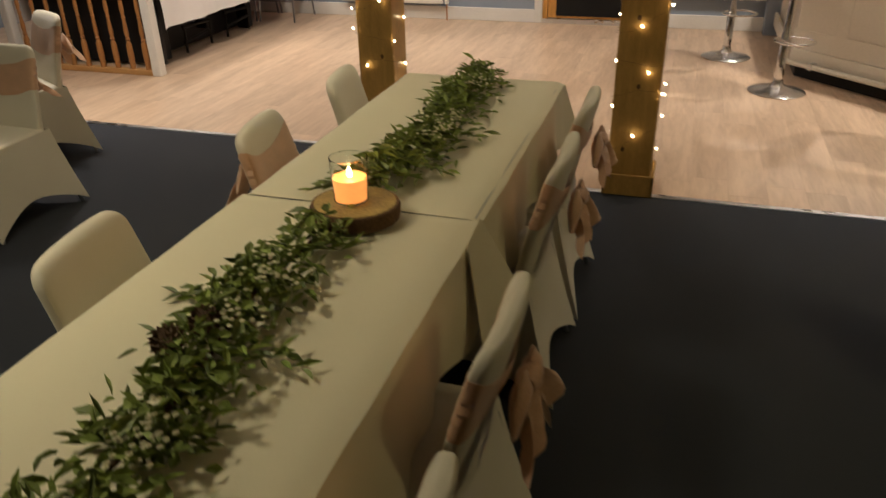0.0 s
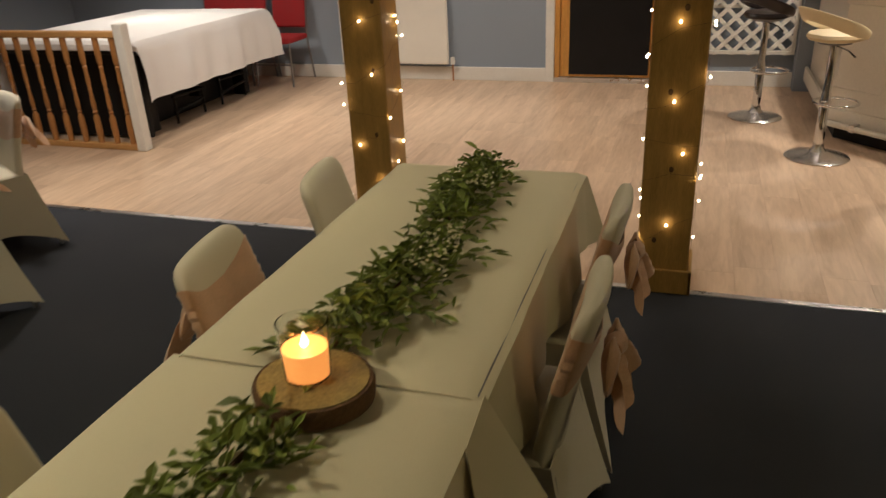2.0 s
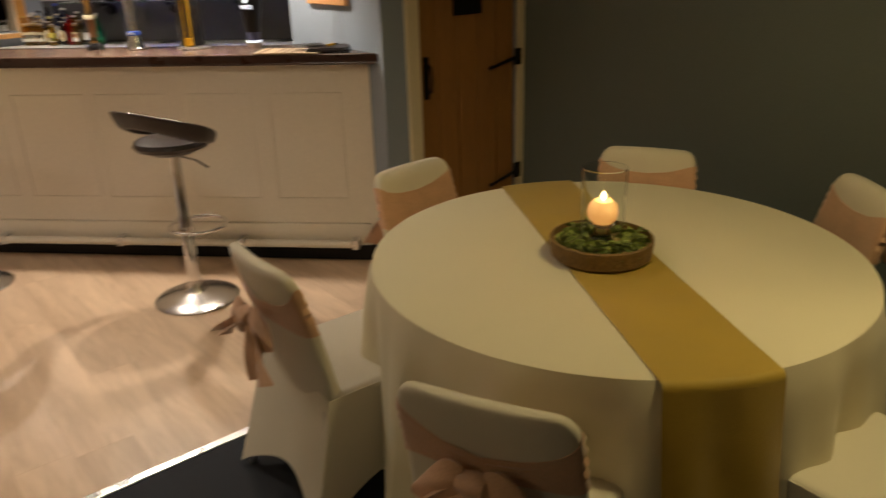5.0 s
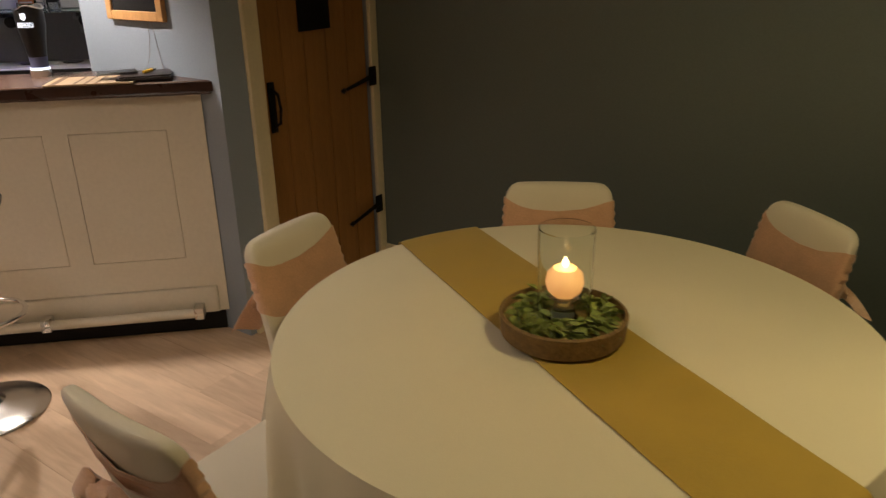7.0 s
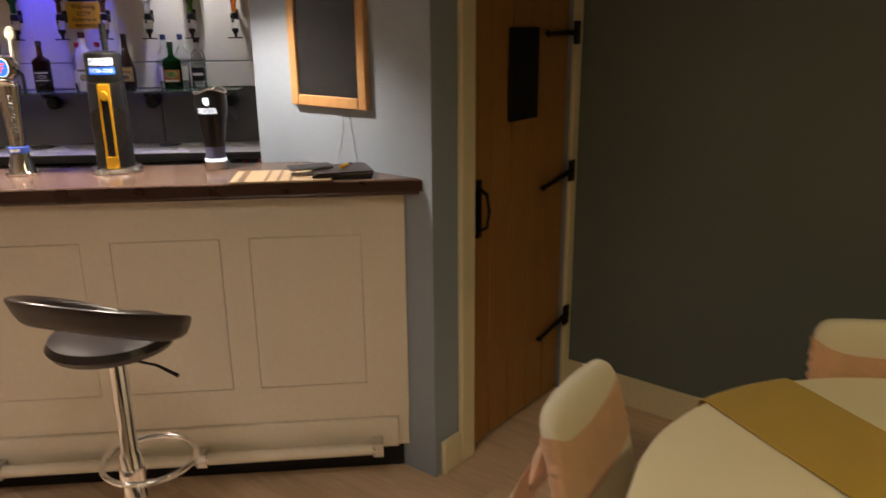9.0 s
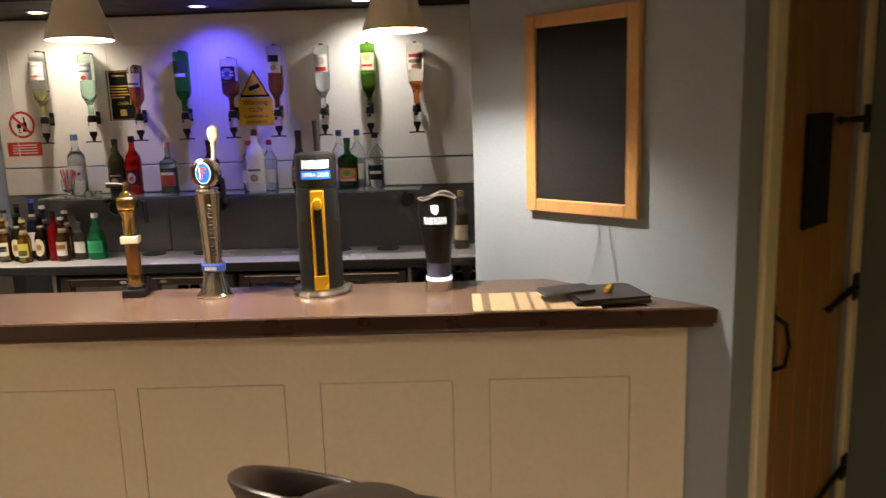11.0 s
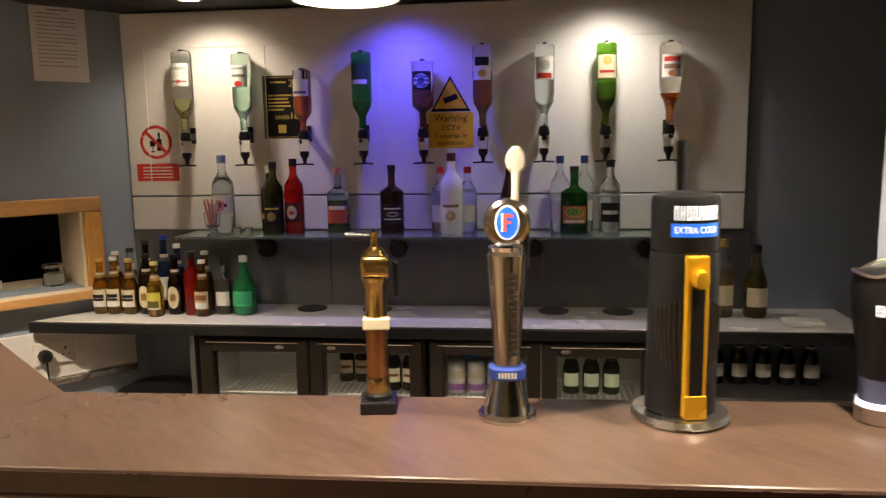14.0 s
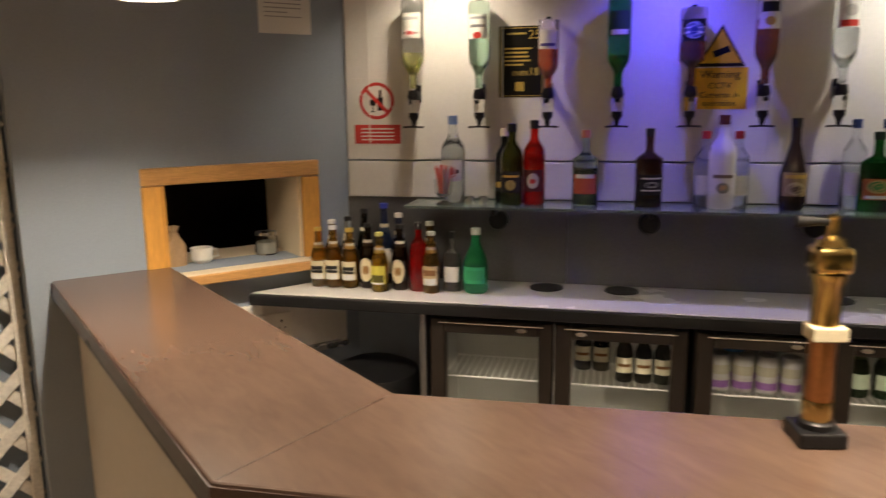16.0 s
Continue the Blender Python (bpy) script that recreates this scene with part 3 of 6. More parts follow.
def covered_chair(sash=True, tails=True):
    """A banquet chair in a stretch cover; it faces +y, its base centre is the origin."""
    c = thing("banquet_chair", "banquet chair in ivory stretch cover with rose gold bow" if sash else "banquet chair in a plain ivory stretch cover", "chair")

    def back(u, v):
        a = 2 * math.pi * u
        w = 0.183 + 0.022 * (1 - v)
        top = 1.0 if v < 0.88 else math.sqrt(max(0.0, 1 - ((v - 0.88) / 0.12) ** 2.2))
        hw = w * (0.74 + 0.26 * top) if v < 1 else 0.0
        ht = 0.027 * (0.35 + 0.65 * top) if v < 1 else 0.0
        z = 0.42 + 0.475 * v
        cx, cy = math.cos(a), math.sin(a)
        e = 0.5
        px = hw * math.copysign(abs(cx) ** e, cx)
        py = ht * math.copysign(abs(cy) ** e, cy)
        return Vector((px, py - 0.205 - 0.10 * v ** 1.3 + 0.02 * (px / 0.2) ** 2, z))
    bm = bmesh.new()
    nu, nv = 36, 24
    g = [[bm.verts.new(back(i / nu, 1 - (1 - j / nv) ** 1.9)) for i in range(nu)] for j in range(nv)]
    cap = bm.verts.new(back(0, 1) + Vector((0, 0, 0.003)))
    for j in range(nv - 1):
        for i in range(nu):
            k = (i + 1) % nu
            bm.faces.new((g[j][i], g[j][k], g[j + 1][k], g[j + 1][i]))
    for i in range(nu):
        bm.faces.new((g[-1][i], g[-1][(i + 1) % nu], cap))
    bm.faces.new(g[0][::-1])
    part("backrest", bm, "cover", c, smooth=True)
    part("seat", box(-0.215, 0.215, -0.20, 0.225, 0.425, 0.475, 0.02, seg=3), "cover", c, smooth=True)

    def skirt(u, v):
        s = (u * 4) % 4
        side, f = int(s) % 4, s - int(s)
        corners = [(-0.215, 0.222), (0.215, 0.222), (0.215, -0.225), (-0.215, -0.225)]
        feet = [(-0.245, 0.26), (0.245, 0.26), (0.255, -0.33), (-0.255, -0.33)]
        n = (side + 1) % 4
        tx = corners[side][0] * (1 - f) + corners[n][0] * f
        ty = corners[side][1] * (1 - f) + corners[n][1] * f
        bx = feet[side][0] * (1 - f) + feet[n][0] * f
        by = feet[side][1] * (1 - f) + feet[n][1] * f
        sag = math.sin(math.pi * f)
        pull = 1 - 0.17 * sag
        z0 = 0.012 + 0.115 * sag ** 0.8
        w = v ** 1.15
        mx, my = tx * (1 - w) + bx * pull * w, ty * (1 - w) + by * pull * w
        return Vector((mx, my, 0.465 * (1 - v) + z0 * v))
    part("skirt", sheet(skirt, 48, 8, 0.003, wrap=True), "cover", c, smooth=True)
    for x, y in ((-0.232, 0.245), (0.232, 0.245), (0.24, -0.31), (-0.24, -0.31)):
        part("leg", tube([(x * 0.80, y * 0.72, 0.42), (x * 0.97, y * 0.96, 0.0)], 0.010, 8), "grey_metal", c, smooth=True)
    if sash:
        def band(u, v):
            a = 2 * math.pi * u
            rear = (1 - abs(math.cos(a))) ** 0.8 if math.sin(a) < 0 else 0.0
            z = 0.722 + 0.04 * abs(math.cos(a)) + (v - 0.5) * 0.16 * (1 - 0.6 * rear) + 0.006 * math.sin(3 * a + 1)
            vv = (z - 0.42) / 0.475
            p = back(u, min(vv, 0.97))
            cxy = Vector((0, -0.205 - 0.10 * vv ** 1.3, z))
            d = p - cxy
            d.z = 0
            fold = 0.005 + 0.004 * math.sin(9 * v * math.pi + 2 * a) + 0.006 * rear
            return Vector((p.x, p.y, z)) + d.normalized() * fold
        part("sash", sheet(band, 40, 10, 0.002, wrap=True), "sash", c, "rose gold satin sash", True)
        yb = -0.315
        for sg in (-1, 1):
            def loop(u, v, sg=sg):
                a = 2 * math.pi * u
                r = 0.062 * math.sin(math.pi * min(1.0, 0.12 + v * 0.88) ** 0.8) + 0.012
                x = sg * (0.02 + 0.115 * v)
                return Vector((x, yb - 0.02 + 0.45 * r * math.cos(a) * (0.6 + 0.1 * math.sin(5 * a)), 0.712 - 0.055 * v + r * 0.8 * math.sin(a) * (1 + 0.12 * math.sin(4 * a + v * 5))))
            part("bow_loop", sheet(loop, 22, 9, 0.002, wrap=True), "sash", c, "", True)

            def tail(u, v, sg=sg):
                x = sg * (0.025 + 0.10 * v) + (u - 0.5) * (0.05 + 0.09 * v)
                return Vector((x, yb - 0.02 - 0.018 * math.sin(7 * u + 3 * v) - 0.045 * v, 0.71 - (0.15 + 0.03 * sg - 0.05 * u) * v))
            if tails:
                part("bow_tail", sheet(tail, 8, 10, 0.002), "sash", c, "", True)
        part("bow_knot", lathe([(0, -0.04), (0.022, -0.03), (0.030, 0), (0.022, 0.03), (0, 0.04)], 14, m=pose(0, yb - 0.025, 0.717, 8, 90, 0)), "sash", c, "", True)
    for piece in c.children:
        piece.data.transform(Matrix.Diagonal((1, 1, 0.92, 1)))
    return c


def facing(x, y, tx, ty):
    """The pose of a chair at (x, y) that faces (tx, ty)."""
    return pose(x, y, 0, 0, 0, math.degrees(math.atan2(ty - y, tx - x)) - 90)


chair = covered_chair()
RT, RTZ = (2.118, 2.908), 0.709


def seat_pose(bx, by, tx, ty, back=0.305):
    """A chair whose backrest top stands at (bx, by), facing (tx, ty)."""
    d = (Vector((tx, ty)) - Vector((bx, by))).normalized() * back
    return facing(bx + d.x, by + d.y, tx + d.x, ty + d.y)


ROUND = [(1.155, 3.38), (1.15, 2.44), (2.03, 3.835), (2.87, 3.33), (2.985, 2.51), (2.06, 1.72)]
AIM = {0: (2.25, 3.36), 1: (2.05, 2.87), 4: (2.25, 3.12)}
for i, (bx, by) in enumerate(ROUND):
    m = seat_pose(bx, by, *AIM.get(i, RT))
    o = copy_thing(chair, m) if i else chair
    o.matrix_world = m
    o["group"] = "chairs round the round table"
plain = covered_chair(False)
plain.matrix_world = seat_pose(-1.36, 1.28, 0, 1.50)
plain["group"] = "chairs along the long table"
for src, bx, by in ((chair, -1.375, 2.17), (plain, -1.36, 2.83)):
    copy_thing(src, seat_pose(bx, by, 0, by + 0.22))["group"] = "chairs along the long table"
for bx, by in ((-0.25, 0.67), (-0.255, 1.25), (-0.285, 2.19), (-0.285, 2.74)):
    copy_thing(chair, seat_pose(bx, by, -2, by))["group"] = "chairs along the long table"
for bx, by, tx, ty in ((-3.64, 3.73, -4.09, 2.84), (-3.22, 2.97, -3.22, 1.97)):
    copy_thing(chair, seat_pose(bx, by, tx, ty))["group"] = "spare covered chairs"

# ---- long table ----
TZ = 0.745


def trestle(y0, y1, label):
    t = thing("trestle_table", label, "table", group="long row of tables")
    part("tabletop", box(-1.18, -0.48, y0, y1, TZ - 0.035, TZ - 0.006, 0.006), "grey_metal", t)
    for y in (y0 + 0.25, y1 - 0.25):
        for x in (-1.1, -0.53):
            part("leg", tube([(x, y, 0), (x, y, TZ - 0.03)], 0.014, 8), "grey_metal", t, smooth=True)
        part("crossbar", tube([(-1.1, y, 0.3), (-0.53, y, 0.3)], 0.011, 8), "grey_metal", t, smooth=True)
    return t


trestle(1.79, 3.18, "folding trestle table under a cream cloth")
trestle(-0.35, 1.75, "folding trestle table under a cream cloth")


def draped(name, x0, x1, y0, y1, z, drops, label, mat="cloth", seed=1, n=(30, 60), tip=None, lift=0.0):
    """A cloth over a rectangular top; drops are the overhangs at -x, +x, -y, +y."""
    dl, dr, dn, df = drops
    nx, ny = n
    w, h = x1 - x0, y1 - y0
    tot_x, tot_y = dl + w + dr, dn + h + df

    def bend(s, lo, size, d0):
        """Distance along the cloth to (flat, fallen)."""
        if s < d0:
            return lo - 0.008, d0 - s
        if s > d0 + size:
            return lo + size + 0.008, s - d0 - size
        return lo + s - d0, 0.0

    def fn(u, v):
        sx, sy = u * tot_x, v * tot_y
        x, fx = bend(sx, x0, w, dl)
        y, fy = bend(sy, y0, h, dn)
        fall = max(fx, fy)
        side = 1 if sx > dl + w else (-1 if sx < dl else 0)
        end = 1 if sy > dn + h else (-1 if sy < dn else 0)
        wav = 0.018 * math.sin(9 * y + seed) + 0.012 * math.sin(23 * y + 2 * seed)
        k = min(1.0, fall / 0.25)
        if side and fx >= fy:
            x += side * k * (0.022 + wav)
        if end and fy >= fx:
            y += end * k * (0.022 + 0.018 * math.sin(11 * x + seed))
        if side and end:
            x += side * 0.05 * k
            y += end * 0.05 * k
        zz = z - fall + lift + 0.0015 * math.sin(3.1 * y + seed) * math.sin(5 * x) * (0 if fall else 1)
        return Vector((x, y, max(zz, 0.02)))
    bm = sheet(fn, nx, ny, 0.002)
    ob = part(name, bm, mat, None, "", True)
    return tagged(ob, label, "tablecloth")


draped("tablecloth", -1.185, -0.475, 1.775, 3.195, TZ, (0.28, 0.28, 0.0, 0.30), "cream cloth hanging over the far trestle table", seed=2, n=(34, 60))
draped("tablecloth", -1.187, -0.473, -0.36, 1.775, TZ + 0.004, (0.27, 0.27, 0.2, 0.012), "cream cloth hanging over the near trestle table, one corner folded out", seed=5, n=(34, 70))


def corner_flap():
    def fn(u, v):
        return Vector((-0.468 + 0.01 * u + 0.13 * v * (1 - 0.35 * u), 1.79 - 0.30 * u * (0.55 + 0.45 * v) - 0.02 * math.sin(6 * u) * v, TZ + 0.002 - 0.23 * v - 0.05 * u * v))
    ob = part("cloth_corner", sheet(fn, 10, 10, 0.002), "cloth", None, "", True)
    tagged(ob, "loose cream cloth corner sticking out from the table edge", "tablecloth")


corner_flap()


def leaf_mesh(bm, m, w=0.018, ln=0.05):
    pts = [(0, 0, 0), (-w * 0.7, ln * 0.3, 0.004), (-w, ln * 0.6, 0.002), (0, ln, -0.006), (w, ln * 0.6, 0.002), (w * 0.7, ln * 0.3, 0.004)]
    mid = bm.verts.new(m @ Vector((0, ln * 0.5, -0.004)))
    vs = [bm.verts.new(m @ Vector(p)) for p in pts]
    for i in range(6):
        bm.faces.new((vs[i], vs[(i + 1) % 6], mid))


def garland():
    g = thing("leafy_garland", "green leaf garland with cream flowers lying along the long table", "garland")
    rnd = random.Random(11)
    line = lambda y: -0.80 + 0.025 * math.sin(3.2 * y) + 0.012 * math.sin(9 * y)
    part("stem", tube([(line(y), y, TZ + 0.035) for y in np.linspace(-0.3, 3.12, 60)], 0.006, 6), "bark", g)
    bm = bmesh.new()

    def place(y):
        s = rnd.gauss(0, 0.049)
        x = line(y) + max(-0.145, min(0.145, s))
        hgt = 0.012 + max(0, 0.085 - 0.45 * abs(x - line(y))) * rnd.random()
        return Matrix.Translation((x, y, TZ + 0.006 + hgt)) @ pose(0, 0, 0, rnd.uniform(-25, 55), rnd.uniform(-45, 45), rnd.uniform(-180, 180))
    clear = lambda y: 1.56 < y < 1.82
    for i in range(3400):
        y = rnd.uniform(-0.3, 3.12)
        if clear(y) and rnd.random() < 0.94:
            continue
        if math.sin(y * 7.3) + math.sin(y * 17) < -1.0 and rnd.random() < 0.6:
            continue
        k = rnd.random()
        if k < 0.55:
            leaf_mesh(bm, place(y), rnd.uniform(0.004, 0.007), rnd.uniform(0.03, 0.058))
        else:
            leaf_mesh(bm, place(y), rnd.uniform(0.008, 0.014), rnd.uniform(0.022, 0.036))
    for i in range(95):
        y, side = rnd.uniform(-0.2, 3.1), rnd.choice((-1, 1))
        if clear(y):
            continue
        head, reach = math.radians((0 if side > 0 else 180) + rnd.uniform(-65, 65)), rnd.uniform(0.09, 0.19)
        for k in range(9):
            f = (k + 1) / 9
            spot = Vector((line(y) + reach * f * math.cos(head), y + reach * f * math.sin(head), TZ + 0.012 + 0.055 * (1 - f) + rnd.uniform(0, 0.012)))
            turn = math.degrees(head) - 90 + (55 if k % 2 else -55) * (1 - 0.5 * f) + rnd.uniform(-15, 15)
            leaf_mesh(bm, Matrix.Translation(spot) @ pose(0, 0, 0, rnd.uniform(-5, 25), rnd.uniform(-30, 30), turn), rnd.uniform(0.006, 0.010), rnd.uniform(0.038, 0.062))
    ob = part("leaves", bm, "leaf", g)
    ob["kind"] = "stuff"
    one = bmesh.new()
    leaf_mesh(one, IDENT, 0.010, 0.050)
    first = part("leaf", one, "leaf_one", g)
    for i in range(230):
        o = first if i == 0 else new("leaf", first.data)
        o.parent = g
        y = rnd.uniform(0.2, 3.1)
        while clear(y):
            y = rnd.uniform(0.2, 3.1)
        o.matrix_local = place(y) @ Matrix.Translation((0, 0, 0.012)) @ Matrix.Scale(rnd.uniform(0.7, 1.3), 4)
    for cy in (0.42, 0.72, 1.08, 1.24, 2.22, 2.35, 2.8):
        fl = bmesh.new()
        for k in range(36):
            c = Vector((line(cy) + rnd.gauss(0.04, 0.03), cy + rnd.gauss(0, 0.04), TZ + 0.07 + rnd.uniform(0, 0.035)))
            lathe([(0, -0.004), (0.006, 0), (0, 0.004)], 6, fl, Matrix.Translation(c))
        part("flower_spray", fl, "flower", g, "small cream flower cluster")["kind"] = "stuff"
    for cx, cy in ((-0.87, 0.98), (-0.84, 1.06), (-0.83, 0.35)):
        cb = bmesh.new()
        for r in range(7):
            for k in range(8):
                a = 2 * math.pi * (k / 8 + 0.06 * r)
                rad = 0.030 * math.sin(math.pi * (r + 1) / 8)
                leaf_mesh(cb, Matrix.Translation((0, 0, 0.055 * r / 7)) @ pose(0, 0, 0, 0, 0, math.degrees(a)) @ pose(0, rad * 0.5, 0, 35), 0.008, rad * 0.8)
        part("pine_cone", cb, "cone", g, "brown pine cone", m=pose(cx, cy, TZ + 0.05, 30, 20, 0))


garland()


def log_candle():
    x, y = -0.790, 1.692
    s = thing("log_slice", "round log slice with bark edge lying on the table", "log slice", pose(x, y, TZ + 0.006))
    prof = [(0, 0), (0.106, 0.0), (0.116, 0.006), (0.119, 0.038), (0.115, 0.047), (0.107, 0.047)]
    part("bark_ring", lathe(prof, 36, squash=(1.04, 0.97)), "bark", s, "dark bark edge", True)
    part("cut_face", lathe([(0, 0.040), (0.108, 0.040), (0.108, 0.0495), (0, 0.0495)], 36, squash=(1.04, 0.97)), "slice", s, "pale cut wood face", True)
    c = thing("candle_jar", "lit orange candle in a clear glass jar", "candle", pose(x - 0.012, y + 0.004, TZ + 0.0557) @ Matrix.Scale(1.1, 4))
    part("jar", lathe([(0, 0), (0.038, 0), (0.042, 0.004), (0.047, 0.112), (0.0445, 0.112), (0.040, 0.006), (0, 0.005)], 28), "pane", c, smooth=True).visible_shadow = False
    part("wax", lathe([(0, 0.0065), (0.0385, 0.0065), (0.0415, 0.062), (0, 0.058)], 24), "wax", c, "glowing orange wax", True)
    part("flame", lathe([(0, 0.0585), (0.006, 0.064), (0.0075, 0.070), (0.004, 0.082), (0, 0.092)], 12), "flame", c, "", True).visible_shadow = False
    lamp("candle_light", "POINT", (x - 0.012, y + 0.004, TZ + 0.134), 0.8, AMBER, 0.006)


log_candle()

# ---- round table ----


def round_table():
    r = 0.740
    t = thing("round_table", "round banquet table under a floor length cream cloth", "table", pose(*RT, 0))
    part("tabletop", lathe([(0, RTZ - 0.040), (r - 0.03, RTZ - 0.040), (r - 0.02, RTZ - 0.028), (r - 0.03, RTZ - 0.006), (0, RTZ - 0.006)], 48), "grey_metal", t)
    for k in range(4):
        a = math.radians(45 + 90 * k)
        part("leg", tube([(0.5 * math.cos(a), 0.5 * math.sin(a), 0), (0.45 * math.cos(a), 0.45 * math.sin(a), RTZ - 0.03)], 0.014, 8), "grey_metal", t, smooth=True)

    def fn(u, v):
        a = 2 * math.pi * u
        if v < 0.4:
            return Vector((RT[0] + r * v / 0.4 * math.cos(a), RT[1] + r * v / 0.4 * math.sin(a), RTZ + 0.0008 * math.sin(5 * a) * v))
        f = (v - 0.4) / 0.6
        k = f ** 0.8
        rr = r + 0.010 * min(1, f * 12) + k * (0.035 + 0.045 * math.sin(13 * a) + 0.022 * math.sin(29 * a + 1))
        return Vector((RT[0] + rr * math.cos(a), RT[1] + rr * math.sin(a), RTZ - 0.66 * f))
    tagged(part("tablecloth", sheet(fn, 160, 25, 0.002, wrap=True), "cloth", None, "", True), "cream round cloth falling in folds to the floor", "tablecloth")

    d = Vector((-0.50, -0.866)).normalized()
    s = Vector((-d.y, d.x))
    cx, cy = 2.088, 2.913

    rest = Vector((cx, cy)) - Vector(RT)

    def run(u, v):
        t_ = (v - 0.5) * 2 * (r + 0.36)
        off = (u - 0.5) * 0.285
        side = rest.dot(s) + off
        far = math.sqrt(max(0.01, (r + 0.006) ** 2 - side * side))
        reach = far - rest.dot(d) if t_ > 0 else far + rest.dot(d)
        fall, bend = max(0.0, abs(t_) - reach), 0.02
        turn = min(fall / bend, math.pi / 2)
        down = max(0.0, fall - bend * math.pi / 2)
        out = bend * math.sin(turn) + down * 0.16 + 0.010 * math.sin(10 * u) * min(1, down * 5)
        lie = math.copysign(min(abs(t_), reach) + out, t_)
        p = Vector((cx, cy)) + d * lie + s * off
        return Vector((p.x, p.y, RTZ + 0.0045 - bend * (1 - math.cos(turn)) - down + 0.0006 * math.sin(40 * v)))
    tagged(part("table_runner", sheet(run, 14, 240, 0.0015), "runner", None, "", True), "gold satin runner across the round table", "runner")

    bx, by = 2.070, 2.910
    b = thing("round_tray", "shallow round wooden tray ringed with green leaves", "tray", pose(bx, by, RTZ + 0.008))
    part("tray_wall", lathe([(0, 0), (0.146, 0.0), (0.152, 0.006), (0.156, 0.056), (0.148, 0.059), (0.146, 0.014), (0, 0.012)], 40), "basket", b, smooth=True)
    part("tray_lining", lathe([(0, 0.0125), (0.145, 0.0145), (0.145, 0.038), (0, 0.038)], 32), "slice", b, "pale wooden tray floor")
    rnd = random.Random(21)
    wr = bmesh.new()
    for i in range(360):
        a = rnd.uniform(0, 2 * math.pi)
        q = rnd.uniform(0.060, 0.128)
        leaf_mesh(wr, pose(q * math.cos(a), q * math.sin(a), rnd.uniform(0.038, 0.066), rnd.uniform(-25, 22), rnd.uniform(-30, 30), math.degrees(a) + rnd.uniform(-100, 60)), rnd.uniform(0.006, 0.012), rnd.uniform(0.025, 0.045))
    w = part("leaves", wr, "leaf", b, "dark green leaf wreath")
    w["kind"] = "stuff"
    v = thing("hurricane_vase", "clear glass hurricane vase with a lit ivory candle", "candle", pose(bx, by, RTZ + 0.0435))
    part("glass_cylinder", lathe([(0, 0), (0.060, 0), (0.064, 0.004), (0.067, 0.236), (0.0645, 0.238), (0.060, 0.008), (0, 0.007)], 32), "pane", v, smooth=True).visible_shadow = False
    part("candle_holder", lathe([(0, 0.0085), (0.040, 0.0085), (0.030, 0.020), (0.022, 0.050), (0.042, 0.0655), (0, 0.0655)], 28), "pane", v, "clear glass candle holder", True)
    part("candle", lathe([(0, 0.066), (0.028, 0.066), (0.041, 0.080), (0.046, 0.100), (0.042, 0.122), (0.028, 0.136), (0.012, 0.138), (0, 0.134)], 28), "ivory_wax", v, "glowing ivory pillar candle", True)
    part("flame", lathe([(0, 0.136), (0.006, 0.142), (0.0075, 0.148), (0.004, 0.158), (0, 0.166)], 12), "flame", v, "", True).visible_shadow = False
    lamp("candle_light", "POINT", (bx, by, RTZ + 0.196), 0.7, AMBER, 0.006)


round_table()

# ---- bar stools ----


